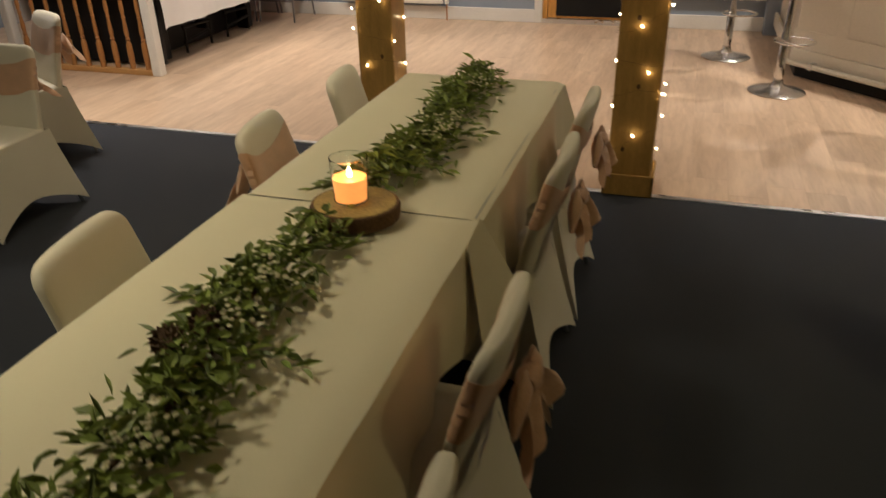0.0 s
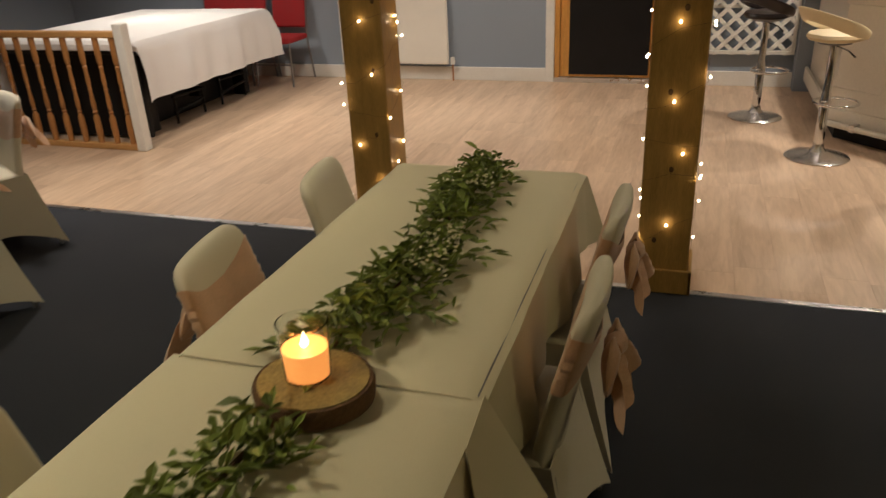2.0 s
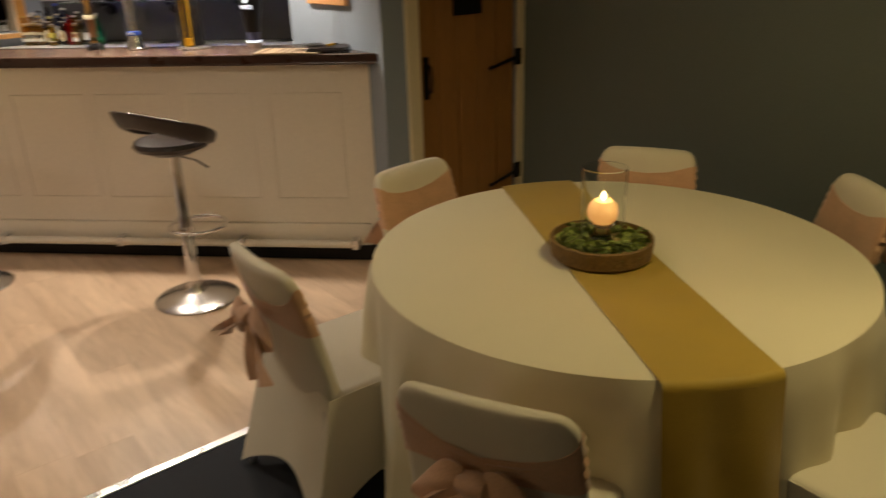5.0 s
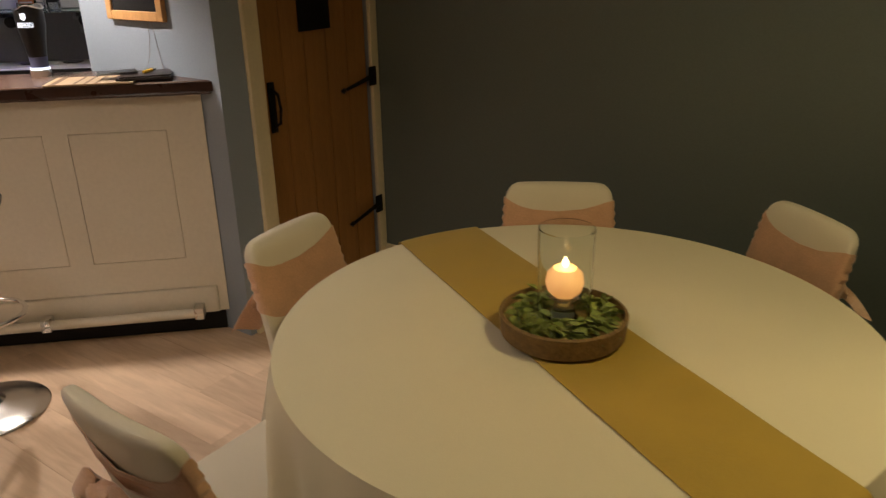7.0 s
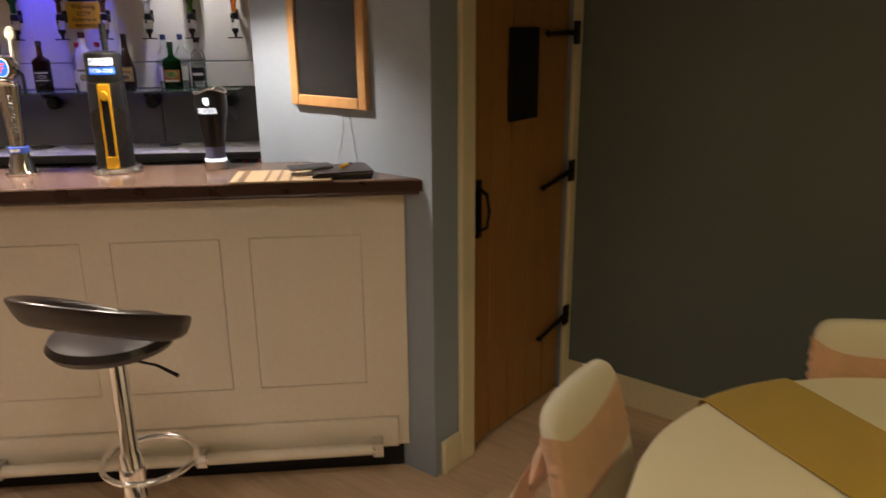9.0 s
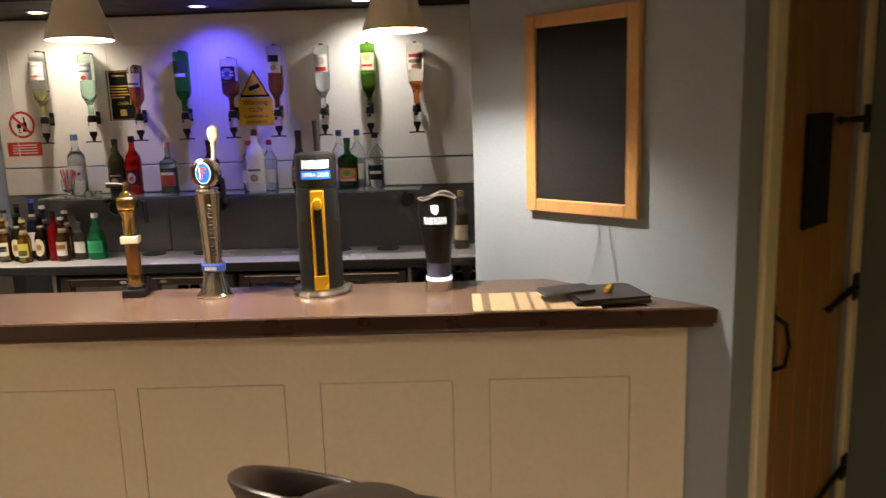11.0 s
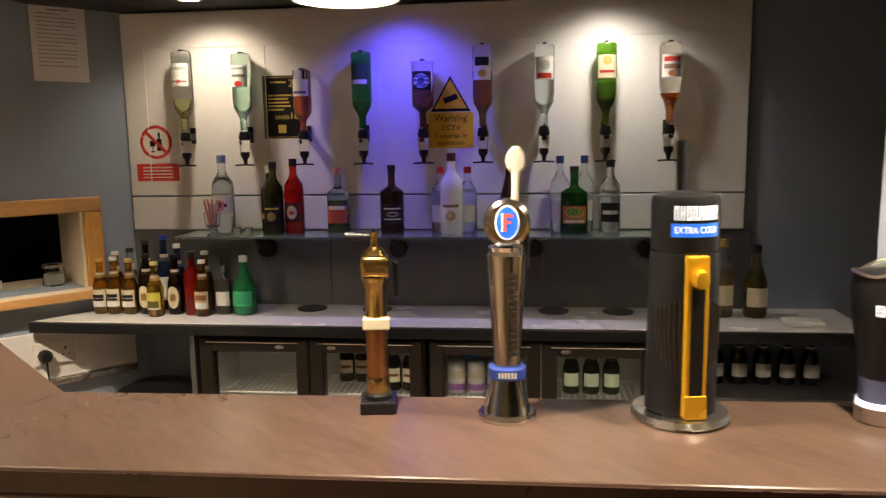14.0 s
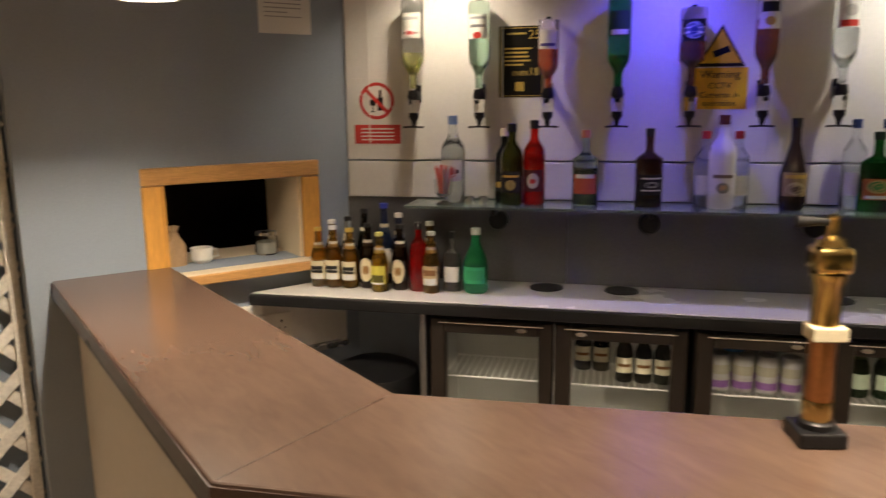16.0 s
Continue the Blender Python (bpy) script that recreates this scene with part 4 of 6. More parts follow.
def bar_stool(mat, label, x, y, turn):
    s = thing("bar_stool", label, "bar stool", pose(x, y, 0, 0, 0, turn), "bar stools at the counter")
    part("base", lathe([(0, 0), (0.198, 0), (0.203, 0.006), (0.196, 0.012), (0.12, 0.024), (0.055, 0.045), (0.036, 0.075), (0.034, 0.10), (0, 0.10)], 40), "brushed_chrome", s, smooth=True)
    part("column", lathe([(0, 0.10), (0.031, 0.10), (0.031, 0.43), (0.024, 0.44), (0.024, 0.755), (0, 0.755)], 24), "chrome", s, smooth=True)
    ring = [(0.135 * math.cos(a), 0.135 * math.sin(a) + 0.075, 0.366) for a in (2 * math.pi * i / 32 for i in range(32))]
    part("foot_ring", tube(ring, 0.009, 10, closed=True), "chrome", s, smooth=True)
    part("ring_collar", lathe([(0, 0.346), (0.037, 0.346), (0.037, 0.386), (0, 0.386)], 20), "chrome", s, smooth=True)
    part("lever", tube([(0.02, 0, 0.735), (0.12, 0.02, 0.718), (0.18, 0.03, 0.690)], [0.004, 0.004, 0.006], 8), "plastic", s, smooth=True)
    part("seat_plate", lathe([(0, 0.748), (0.10, 0.748), (0.10, 0.764), (0, 0.764)], 20), "grey_metal", s)
    part("seat", lathe([(0, 0.764), (0.125, 0.764), (0.160, 0.774), (0.172, 0.792), (0.162, 0.812), (0.10, 0.822), (0, 0.819)], 36), mat, s, smooth=True)
    # the wrap-round back is a band that floats over the seat at the rear and meets it at the front
    def rest(u, v):
        a = 2 * math.pi * u
        b = 2 * math.pi * v
        up = (1 - math.sin(a)) / 2
        tall = 0.014 + 0.034 * min(1.0, up * 1.6)
        rad = 0.140 + 0.092 * min(1.0, up * 1.75)
        rise, thick = math.sin(b), math.cos(b)
        out = rad + 0.50 * tall * rise + 0.013 * thick
        return Vector((out * math.cos(a) * 0.97, out * math.sin(a) + 0.02, 0.784 + 0.154 * up ** 1.35 + 0.90 * tall * math.copysign(abs(rise) ** 0.7, rise) - 0.004 * thick))
    bm = bmesh.new()
    g = [[bm.verts.new(rest(i / 48, j / 14)) for j in range(14)] for i in range(48)]
    for i in range(48):
        for j in range(14):
            bm.faces.new((g[i][j], g[(i + 1) % 48][j], g[(i + 1) % 48][(j + 1) % 14], g[i][(j + 1) % 14]))
    part("backrest", bm, mat, s, smooth=True)
    return s


bar_stool("leather_dark", "dark brown bar stool with chrome base and ring backrest", 1.545, 4.995, -70)
bar_stool("leather_cream", "cream bar stool with chrome base and ring backrest", 0.70, 5.955, -66)
bar_stool("leather_dark", "dark brown bar stool with chrome base beside the trellis", 0.362, 6.96, -62)

# ---- balustrade and cloth-covered table at the far end ----


def balustrade():
    b = thing("stair_balustrade", "stair balustrade with dark turned balusters and white newel posts", "balustrade")
    y = 5.30
    for x in (-4.175, -5.62):
        bm = box(x - 0.042, x + 0.042, y - 0.042, y + 0.042, 0, 0.965, 0.010)
        part("newel_post", bm, "white", b, "white painted newel post")
    part("handrail", box(-5.577, -4.218, y - 0.032, y + 0.032, 0.86, 0.91, 0.012), "pine_flat", b)
    part("base_rail", box(-5.577, -4.218, y - 0.035, y + 0.035, 0.0, 0.045, 0.008), "pine_flat", b)
    prof = [(0, 0.045), (0.023, 0.045), (0.026, 0.16), (0.024, 0.25), (0.013, 0.275), (0.021, 0.29), (0.013, 0.305), (0.020, 0.34), (0.015, 0.43), (0.012, 0.455), (0.019, 0.47), (0.012, 0.485), (0.018, 0.53), (0.014, 0.62), (0.019, 0.64), (0.012, 0.655), (0.021, 0.68), (0.023, 0.75), (0.023, 0.86), (0, 0.86)]
    first = None
    for i in range(9):
        x = -4.275 - i * 0.152
        if first is None:
            first = part("baluster", lathe(prof, 14), "baluster", b, smooth=True)
            o = first
        else:
            o = new("baluster", first.data)
            o.parent = b
        o.matrix_local = Matrix.Translation((x, y, 0))
    side = thing("stair_balustrade", "pine stair rail running on from the white newel post", "balustrade")
    part("handrail", box(-5.65, -5.59, 4.2, 5.245, 0.82, 0.87, 0.012), "pine_flat", side)
    part("base_rail", box(-5.65, -5.59, 4.2, 5.245, 0, 0.045, 0.008), "pine_flat", side)
    for i in range(6):
        o = new("baluster", first.data)
        o.parent = side
        o.matrix_local = Matrix.Translation((-5.62, 4.30 + i * 0.152, 0)) @ Matrix.Diagonal((1, 1, 0.95, 1))


balustrade()


def far_table():
    t = thing("games_table", "dark games table hidden under a white cloth", "table")
    part("tabletop", box(-5.66, -4.22, 5.48, 7.44, 0.70, 0.80, 0.01), "black", t)
    for x in (-5.4, -4.5):
        for y in (5.8, 7.25):
            part("leg", box(x - 0.06, x + 0.06, y - 0.06, y + 0.06, 0, 0.70, 0.01), "black", t)
    part("end_board", box(-5.60, -4.30, 5.56, 5.60, 0.02, 0.699, 0.006), "black", t, "black end board")
    part("stretcher", box(-5.4, -4.5, 6.55, 6.65, 0.12, 0.2, 0.01), "black", t)
    draped("tablecloth", -5.67, -4.21, 5.47, 7.45, 0.805, (0.46, 0.46, 0.07, 0.46), "white cloth hanging over the large table", "white_cloth", 4, (40, 56))
    bx = thing("storage_crate", "black storage box pushed under the cloth-covered table", "box")
    part("body", box(-5.3, -4.62, 5.75, 7.35, 0.0, 0.52, 0.012), "black", bx)
    part("lid", box(-5.32, -4.60, 5.73, 7.37, 0.521, 0.55, 0.008), "plastic", bx)
    for y in (6.05, 6.75):
        f = thing("folded_frame", "folded dark metal frame under the table", "metal frame", pose(-4.42, y, 0))
        part("rail", tube([(0, 0, 0.10), (0, 0.45, 0.14)], 0.014, 8), "iron", f, smooth=True)
        part("rail", tube([(0, 0, 0.24), (0, 0.45, 0.22)], 0.014, 8), "iron", f, smooth=True)
        part("foot", tube([(0, 0.02, 0), (0, 0.02, 0.26)], 0.012, 8), "iron", f, smooth=True)
        part("foot", tube([(0, 0.43, 0), (0, 0.43, 0.24)], 0.012, 8), "iron", f, smooth=True)


far_table()


def red_chair():
    c = thing("stacking_chair", "red upholstered stacking chair with grey metal frame", "chair", group="red chairs by the far wall")
    part("seat", box(-0.21, 0.21, -0.20, 0.22, 0.43, 0.485, 0.02, seg=3), "red_cloth", c, smooth=True)
    part("backrest", box(-0.20, 0.20, -0.035, 0.015, 0.0, 0.40, 0.025, seg=3), "red_cloth", c, smooth=True, m=pose(0, -0.215, 0.54, 8))
    for x in (-0.2, 0.2):
        part("leg", tube([(x, 0.2, 0.45), (x * 1.05, 0.23, 0)], 0.011, 8), "grey_metal", c, smooth=True)
        part("leg", tube([(x, -0.27, 0.90), (x, -0.19, 0.45), (x * 1.05, -0.27, 0)], 0.011, 8), "grey_metal", c, smooth=True)
    part("stretcher", tube([(-0.205, 0.215, 0.22), (0.205, 0.215, 0.22)], 0.008, 8), "grey_metal", c, smooth=True)
    return c


RC_Y = 7.79
rc = red_chair()
rc.matrix_world = pose(-4.285, RC_Y, 0, 0, 0, 180)
copy_thing(rc, pose(-4.75, RC_Y, 0, 0, 0, 180))
copy_thing(rc, pose(-5.13, RC_Y, 0, 0, 0, 180))

# ---- back bar ----


def bar_wall():
    b = thing("wall_panelling", "white boarded wall panelling with thin grooves behind the bottles", "wall panelling", BAR)
    part("board", box(0.0, 2.29, 0.004, 0.03, 1.302, 1.428, 0.003), "panel", b)
    part("board", box(0.0, 2.29, 0.004, 0.03, 1.434, 2.115, 0.003), "panel", b)
    for a0, a1 in ((0.085, 0.53), (0.555, 0.955), (0.985, 1.37), (1.40, 1.79), (1.82, 2.20)):
        bm = bmesh.new()
        for x0, x1, z0, z1 in ((a0, a1, 1.985, 1.989), (a0, a0 + 0.004, 1.47, 1.985)):
            box(x0, x1, 0.0005, 0.006, z0, z1, 0, bm)
        part("groove_bead", bm, "panel", b)
    s = thing("splashback", "dark grey glossy splashback under the bottle shelf", "splashback", BAR)
    for x0, x1 in ((-0.02, 0.78), (0.782, 1.58), (1.582, 2.32)):
        part("board", box(x0, x1, 0.010, 0.028, 1.009, 1.300, 0.001), "splash", s)
    k = thing("bar_soffit", "black boxed soffit over the back bar with recessed lamps", "soffit", BAR)
    part("body", box(-0.22, 2.9, -0.50, 0.028, 2.122, TOP - 0.002, 0.004), "soffit", k)
    for x, m in ((0.38, "lamp_white"), (1.09, "lamp_blue"), (1.80, "lamp_white")):
        part("lamp_trim", lathe([(0.034, 2.116), (0.046, 2.117), (0.046, 2.1215), (0.034, 2.1215), (0.034, 2.116)], 28, m=Matrix.Translation((x, -0.22, 0))), "chrome", k, smooth=True)
        part("lamp_lens", lathe([(0, 2.1195), (0.033, 2.1195), (0.033, 2.1215), (0, 2.1215)], 24, m=Matrix.Translation((x, -0.22, 0))), m, k, "lit recessed lamp lens")
    w = thing("back_worktop", "pale worktop with black front edge along the back bar", "worktop", BAR)
    part("slab", prism([(-0.245, -0.305), (2.62, -0.305), (2.62, 0.026), (0.02, 0.026)], 0.985, 1.008, 0.002), "worktop", w)
    part("edge", box(-0.248, 2.62, -0.325, -0.306, 0.968, 1.006, 0.004), "black", w, "black front edge")
    part("underside", prism([(-0.18, -0.300), (2.62, -0.300), (2.62, 0.026), (0.05, 0.026)], 0.968, 0.984), "black", w)
    g = thing("glass_shelf", "clear glass bottle shelf with a green edge on black brackets", "shelf", BAR)
    part("pane", box(0.262, 2.02, -0.195, -0.002, 1.290, 1.299, 0.0015), "shelf_glass", g, smooth=False)
    for x in (0.55, 1.05, 1.55, 1.95):
        bm = lathe([(0, 0), (0.030, 0.0), (0.034, 0.006), (0.034, 0.05), (0.028, 0.058), (0, 0.058)], 20, m=pose(x, -0.001, 1.235, 90))
        box(x - 0.008, x + 0.008, -0.15, 0.0, 1.266, 1.289, 0.003, bm)
        part("bracket", bm, "plastic", g, "black round bracket", True)


bar_wall()

# bottle outlines: rows of radius and height for a body of height 1 and radius 1
SHAPES = dict(
    spirit=[(0.9, 0), (1, 0.02), (1, 0.58), (0.92, 0.66), (0.45, 0.76), (0.36, 0.80), (0.36, 0.93)],
    round=[(0.85, 0), (1, 0.04), (1.0, 0.40), (0.9, 0.52), (0.50, 0.70), (0.33, 0.80), (0.33, 0.93)],
    beer=[(0.9, 0), (1, 0.02), (1, 0.48), (0.9, 0.56), (0.50, 0.72), (0.40, 0.82), (0.42, 0.95)],
    flat=[(0.95, 0), (1, 0.02), (1, 0.56), (0.97, 0.62), (0.35, 0.70), (0.30, 0.74), (0.30, 0.92)],
    cream=[(0.8, 0), (1, 0.10), (0.98, 0.38), (0.55, 0.62), (0.36, 0.74), (0.34, 0.93)],
)
TINT = {}


def tint(colour, clear=True):
    key = (colour, clear)
    if key not in TINT:
        dark = max(colour) < 0.4 or min(colour) < 0.12
        TINT[key] = glassy("bottle_glass", tuple(c ** 1.25 for c in colour) if clear else colour, 0.05, (0.86 if dark else 0.95) if clear else 0.0)
    return TINT[key]


def label_mat(colour):
    key = ("label", colour)
    if key not in TINT:
        TINT[key] = material("bottle_label", colour, 0.6, var=0.10, scale=60, grain=300, bump=0.02)
        TINT[key].node_tree.nodes["Principled BSDF"].inputs["Specular IOR Level"].default_value = 0.2
    return TINT[key]


def bottle(parent_m, shape, r, h, glass, fill, lab, cap, label, level=0.5, squash=(1, 1), clear=True, group="", bands=(), upside=False, z_label=(0.16, 0.42), name="bottle", cap_h=0.10):
    """A bottle with its drink, paper label and cap; upside hangs neck down."""
    b = thing(name, label, "bottle", parent_m, group)
    prof = [(q * r, z * h) for q, z in SHAPES[shape]]
    k = pose(0, 0, 0, 180) if upside else IDENT
    outer = [(0, 0.0)] + prof + [(0, prof[-1][1])]
    part("glass", lathe(outer, 20, m=k, squash=squash), tint(glass, clear), b, smooth=True)
    if fill and clear:
        wall = 0.0028
        rows = []
        for q, z in prof:
            rows.append((max(0.001, q - wall), z + (wall if z < 0.01 else 0)))
        if upside:
            keep = [p for p in rows if p[1] > h * (1 - level)]
            rows = [(max(0.001, r - wall), h * (1 - level))] + keep
        else:
            keep = [p for p in rows if p[1] < h * level]
            last = keep[-1]
            nxt = [p for p in rows if p[1] >= h * level][0]
            f = (h * level - last[1]) / max(1e-5, nxt[1] - last[1])
            rows = keep + [(last[0] + (nxt[0] - last[0]) * f, h * level)]
        rows = [(0, rows[0][1])] + rows + [(0, rows[-1][1])]
        part("drink", lathe(rows, 16, m=k, squash=squash), tint(fill, True), b, "", True)
    if lab:
        z0, z1 = z_label
        lr = r * 1.012
        front = 90 if upside else -90
        bm = arc_strip(lr, h * z0, h * z1, front, k, squash)
        lb = part("paper_label", bm, label_mat(lab), b, "printed paper label", True)
        for f0, f1, colour, *wide in bands:
            zz0, zz1 = h * (z0 + (z1 - z0) * f0), h * (z0 + (z1 - z0) * f1)
            if wide:
                part("label_badge", arc_oval(lr + 0.0009, zz0, zz1, front, k, squash, wide[0]), label_mat(colour), lb, "", True)
                continue
            part("label_band", arc_strip(lr + 0.0007, zz0, zz1, front, k, squash, 42), label_mat(colour), lb, "", True)
    if shape == "beer":
        nr = 0.0 + r * 0.56
        part("neck_label", lathe([(nr * 1.02, h * 0.655), (nr * 0.90, h * 0.75), (nr * 0.88, h * 0.75), (nr, h * 0.655), (nr * 1.02, h * 0.655)], 16, m=k), label_mat((0.66, 0.60, 0.46)), b, "", True)
    if cap:
        q = prof[-1][0] * 1.12
        c0 = h * (1.0 - cap_h)
        part("cap", lathe([(0, c0), (q, c0), (q, h * 0.995), (q * 0.9, h), (0, h)], 14, m=k), label_mat(cap), b, "", True)
    return b


def arc_strip(r, z0, z1, front, m, squash, span=56, thick=0.0006):
    """A curved paper strip on a bottle's side, centred on the angle front in degrees."""
    bm = bmesh.new()
    n, rows = 12, []
    for i in range(n + 1):
        a = radians(front - span + 2 * span * i / n)
        c, q = math.cos(a) * squash[0], math.sin(a) * squash[1]
        rows.append([bm.verts.new(m @ Vector((rr * c, rr * q, z))) for rr, z in ((r + thick, z0), (r + thick, z1), (r, z1), (r, z0))])
    for a, b in zip(rows, rows[1:]):
        for k in range(4):
            bm.faces.new((a[k], a[(k + 1) % 4], b[(k + 1) % 4], b[k]))
    bm.faces.new(rows[0][::-1])
    bm.faces.new(rows[-1])
    return bm


def arc_oval(r, z0, z1, front, m, squash, span):
    """An oval badge lying on a bottle's side, span degrees to each side."""
    bm = bmesh.new()
    n, zc, hz = 16, (z0 + z1) / 2, abs(z1 - z0) / 2

    def at(f, q, rr):
        a = radians(front + span * f * math.cos(q))
        return bm.verts.new(m @ Vector((rr * math.cos(a) * squash[0], rr * math.sin(a) * squash[1], zc + hz * f * math.sin(q))))
    mid = at(0, 0, r + 0.0006)
    rings = [[at(f, 2 * math.pi * i / n, rr) for i in range(n)] for f, rr in ((0.5, r + 0.0006), (1.0, r + 0.0006), (1.0, r - 0.0004))]
    for i in range(n):
        j = (i + 1) % n
        bm.faces.new((mid, rings[0][i], rings[0][j]))
        for p, q in zip(rings, rings[1:]):
            bm.faces.new((p[i], q[i], q[j], p[j]))
    return bm


def on_bar(x, d, z, turn=0.0):
    return BAR @ pose(x, -d, z, 0, 0, turn)


CLEAR, GREENG, BROWNG, DARKG = (0.93, 0.96, 0.95), (0.10, 0.50, 0.14), (0.22, 0.09, 0.02), (0.02, 0.022, 0.018)


def optic(x, top, shape, r, glass, fill, lab, bands, label, level=0.5, clear=True, squash=(1, 1), z_label=(0.14, 0.40)):
    """A spirit bottle hung upside down over a measure."""
    h = top - 1.655
    bottle(on_bar(x, 0.062, top), shape, r, h, glass, fill, lab, None, label, level, squash, clear, "bottles hung on measures", bands, True, z_label)
    o = thing("spirit_measure", "clear spirit measure with black clamp and lever under a hung bottle", "optic", on_bar(x, 0.062, 0), "spirit measures")
    part("collar", lathe([(0, 1.64), (0.017, 1.64), (0.021, 1.648), (0.016, 1.672), (0, 1.672)], 16), "plastic", o, smooth=True)
    part("chamber", lathe([(0, 1.598), (0.017, 1.598), (0.021, 1.639), (0, 1.639)], 16), "glass", o, "clear chamber", True)
    part("nozzle", lathe([(0, 1.552), (0.006, 1.552), (0.009, 1.57), (0.017, 1.582), (0.017, 1.597), (0, 1.597)], 14), "plastic", o, smooth=True)
    part("lever", tube([(-0.036, -0.006, 1.549), (0.0, -0.012, 1.551), (0.036, -0.006, 1.549)], 0.0032, 8), "plastic", o, smooth=True)
    part("wall_clamp", box(-0.012, 0.012, 0.0, 0.062, 1.642, 1.668, 0.004), "plastic", o)
    part("wall_plate", box(-0.011, 0.011, 0.058, 0.0655, 1.63, 1.69, 0.003), "plastic", o)
    part("top_clip", box(-0.007, 0.007, -0.01, 0.063, top + 0.001, top + 0.009, 0.002), "plastic", o)


W, RD, BK, NV, GD, CR = (0.72, 0.71, 0.67), (0.50, 0.05, 0.04), (0.02, 0.02, 0.02), (0.03, 0.05, 0.16), (0.55, 0.38, 0.10), (0.70, 0.62, 0.42)
optic(0.265, 1.962, "spirit", 0.037, CLEAR, (0.85, 0.85, 0.45), (0.62, 0.63, 0.58), ((0.62, 0.98, W, 36), (0.70, 0.90, (0.45, 0.08, 0.07), 26), (0.76, 0.84, BK), (0.15, 0.28, (0.34, 0.36, 0.36))), "pale yellow aperitif bottle hung upside down", 0.45, squash=(1, 0.9))
optic(0.490, 1.948, "spirit", 0.035, (0.80, 0.96, 0.86), (0.80, 0.92, 0.86), (0.66, 0.72, 0.68), ((0.1, 0.2, (0.30, 0.32, 0.33)), (0.42, 0.54, (0.18, 0.19, 0.20)), (0.72, 1.0, RD, 22)), "clear gin bottle with white label hung upside down", 0.6)
optic(0.715, 1.885, "spirit", 0.033, (0.95, 0.90, 0.86), (0.85, 0.22, 0.04), W, ((0.7, 0.85, (0.10, 0.08, 0.25)),), "orange spirit bottle with white label hung upside down", 0.62)
optic(0.935, 1.942, "spirit", 0.036, GREENG, (0.2, 0.7, 0.25), (0.03, 0.07, 0.04), ((0.75, 0.95, W),), "green glass bottle with dark label hung upside down", 0.4)
optic(1.155, 1.905, "flat", 0.039, (0.90, 0.86, 0.82), (0.42, 0.10, 0.03), BK, ((0.12, 0.9, (0.30, 0.34, 0.42), 40), (0.18, 0.84, NV, 36), (0.36, 0.42, W), (0.56, 0.66, W)), "square whiskey bottle with dark label hung upside down", 0.6, squash=(1, 0.95))
optic(1.368, 1.955, "spirit", 0.035, (0.93, 0.89, 0.84), (0.50, 0.14, 0.03), W, ((0.0, 0.38, BK), (0.55, 0.88, GD, 24)), "amber whisky bottle with black and white label hung upside down", 0.7)
optic(1.583, 1.950, "spirit", 0.035, CLEAR, (0.90, 0.92, 0.92), W, ((0.15, 0.6, (0.45, 0.44, 0.43), 30), (0.72, 0.96, RD)), "clear vodka bottle with red and white label hung upside down", 0.6)
optic(1.795, 1.950, "spirit", 0.035, (0.30, 0.62, 0.10), (0.40, 0.24, 0.03), CR, ((0.05, 0.45, (0.50, 0.36, 0.12), 24), (0.66, 0.78, RD)), "green whiskey bottle with cream label hung upside down", 0.55)
optic(2.010, 1.945, "round", 0.038, (0.95, 0.90, 0.82), (0.82, 0.30, 0.03), W, ((0.1, 0.3, RD), (0.42, 0.62, (0.30, 0.20, 0.16)), (0.7, 0.95, (0.5, 0.2, 0.1), 22)), "amber round bottle with red top hung upside down", 0.42)

SH = 1.2995
GS = "bottles on the glass shelf"
bottle(on_bar(0.405, 0.085, SH), "spirit", 0.040, 0.288, CLEAR, (0.86, 0.90, 0.86), W, (0.16, 0.24, 0.42), "tall clear aperitif bottle with blue cap", 0.72, group=GS, bands=((0.0, 0.9, W, 40), (0.15, 0.75, (0.42, 0.08, 0.07), 28), (0.36, 0.54, BK)), z_label=(0.26, 0.50))
bottle(on_bar(0.575, 0.06, SH), "spirit", 0.033, 0.245, DARKG, (0.10, 0.05, 0.02), BK, CR, "dark bottle with pale cap", 0.7, group=GS, bands=((0.2, 0.5, GD),))
bottle(on_bar(0.607, 0.11, SH), "spirit", 0.036, 0.262, (0.20, 0.22, 0.03), (0.20, 0.16, 0.02), BK, BK, "dark olive wine bottle with black label", 0.75, group=GS, bands=((0.1, 0.6, (0.40, 0.33, 0.14), 26), (0.72, 0.82, GD)))
bottle(on_bar(0.677, 0.09, SH), "spirit", 0.036, 0.272, (0.85, 0.06, 0.04), (0.88, 0.07, 0.04), (0.10, 0.02, 0.02), BK, "red liqueur bottle with dark label", 0.72, group=GS, bands=((0.15, 0.85, (0.60, 0.56, 0.50), 30), (0.35, 0.6, RD, 18)))
bottle(on_bar(0.842, 0.09, SH), "flat", 0.041, 0.240, (0.60, 0.75, 0.62), (0.30, 0.35, 0.10), (0.52, 0.11, 0.07), (0.55, 0.2, 0.12), "gin bottle with red label", 0.5, group=GS, bands=((0.80, 1.0, W),), squash=(1, 0.72))
bottle(on_bar(1.040, 0.09, SH, 12), "flat", 0.043, 0.245, (0.20, 0.10, 0.06), (0.16, 0.05, 0.02), BK, BK, "square whiskey bottle with black label", 0.62, group=GS, bands=((0.2, 0.26, W), (0.36, 0.66, (0.34, 0.34, 0.33), 30), (0.41, 0.61, BK, 26), (0.78, 0.86, W)), squash=(1, 0.96))
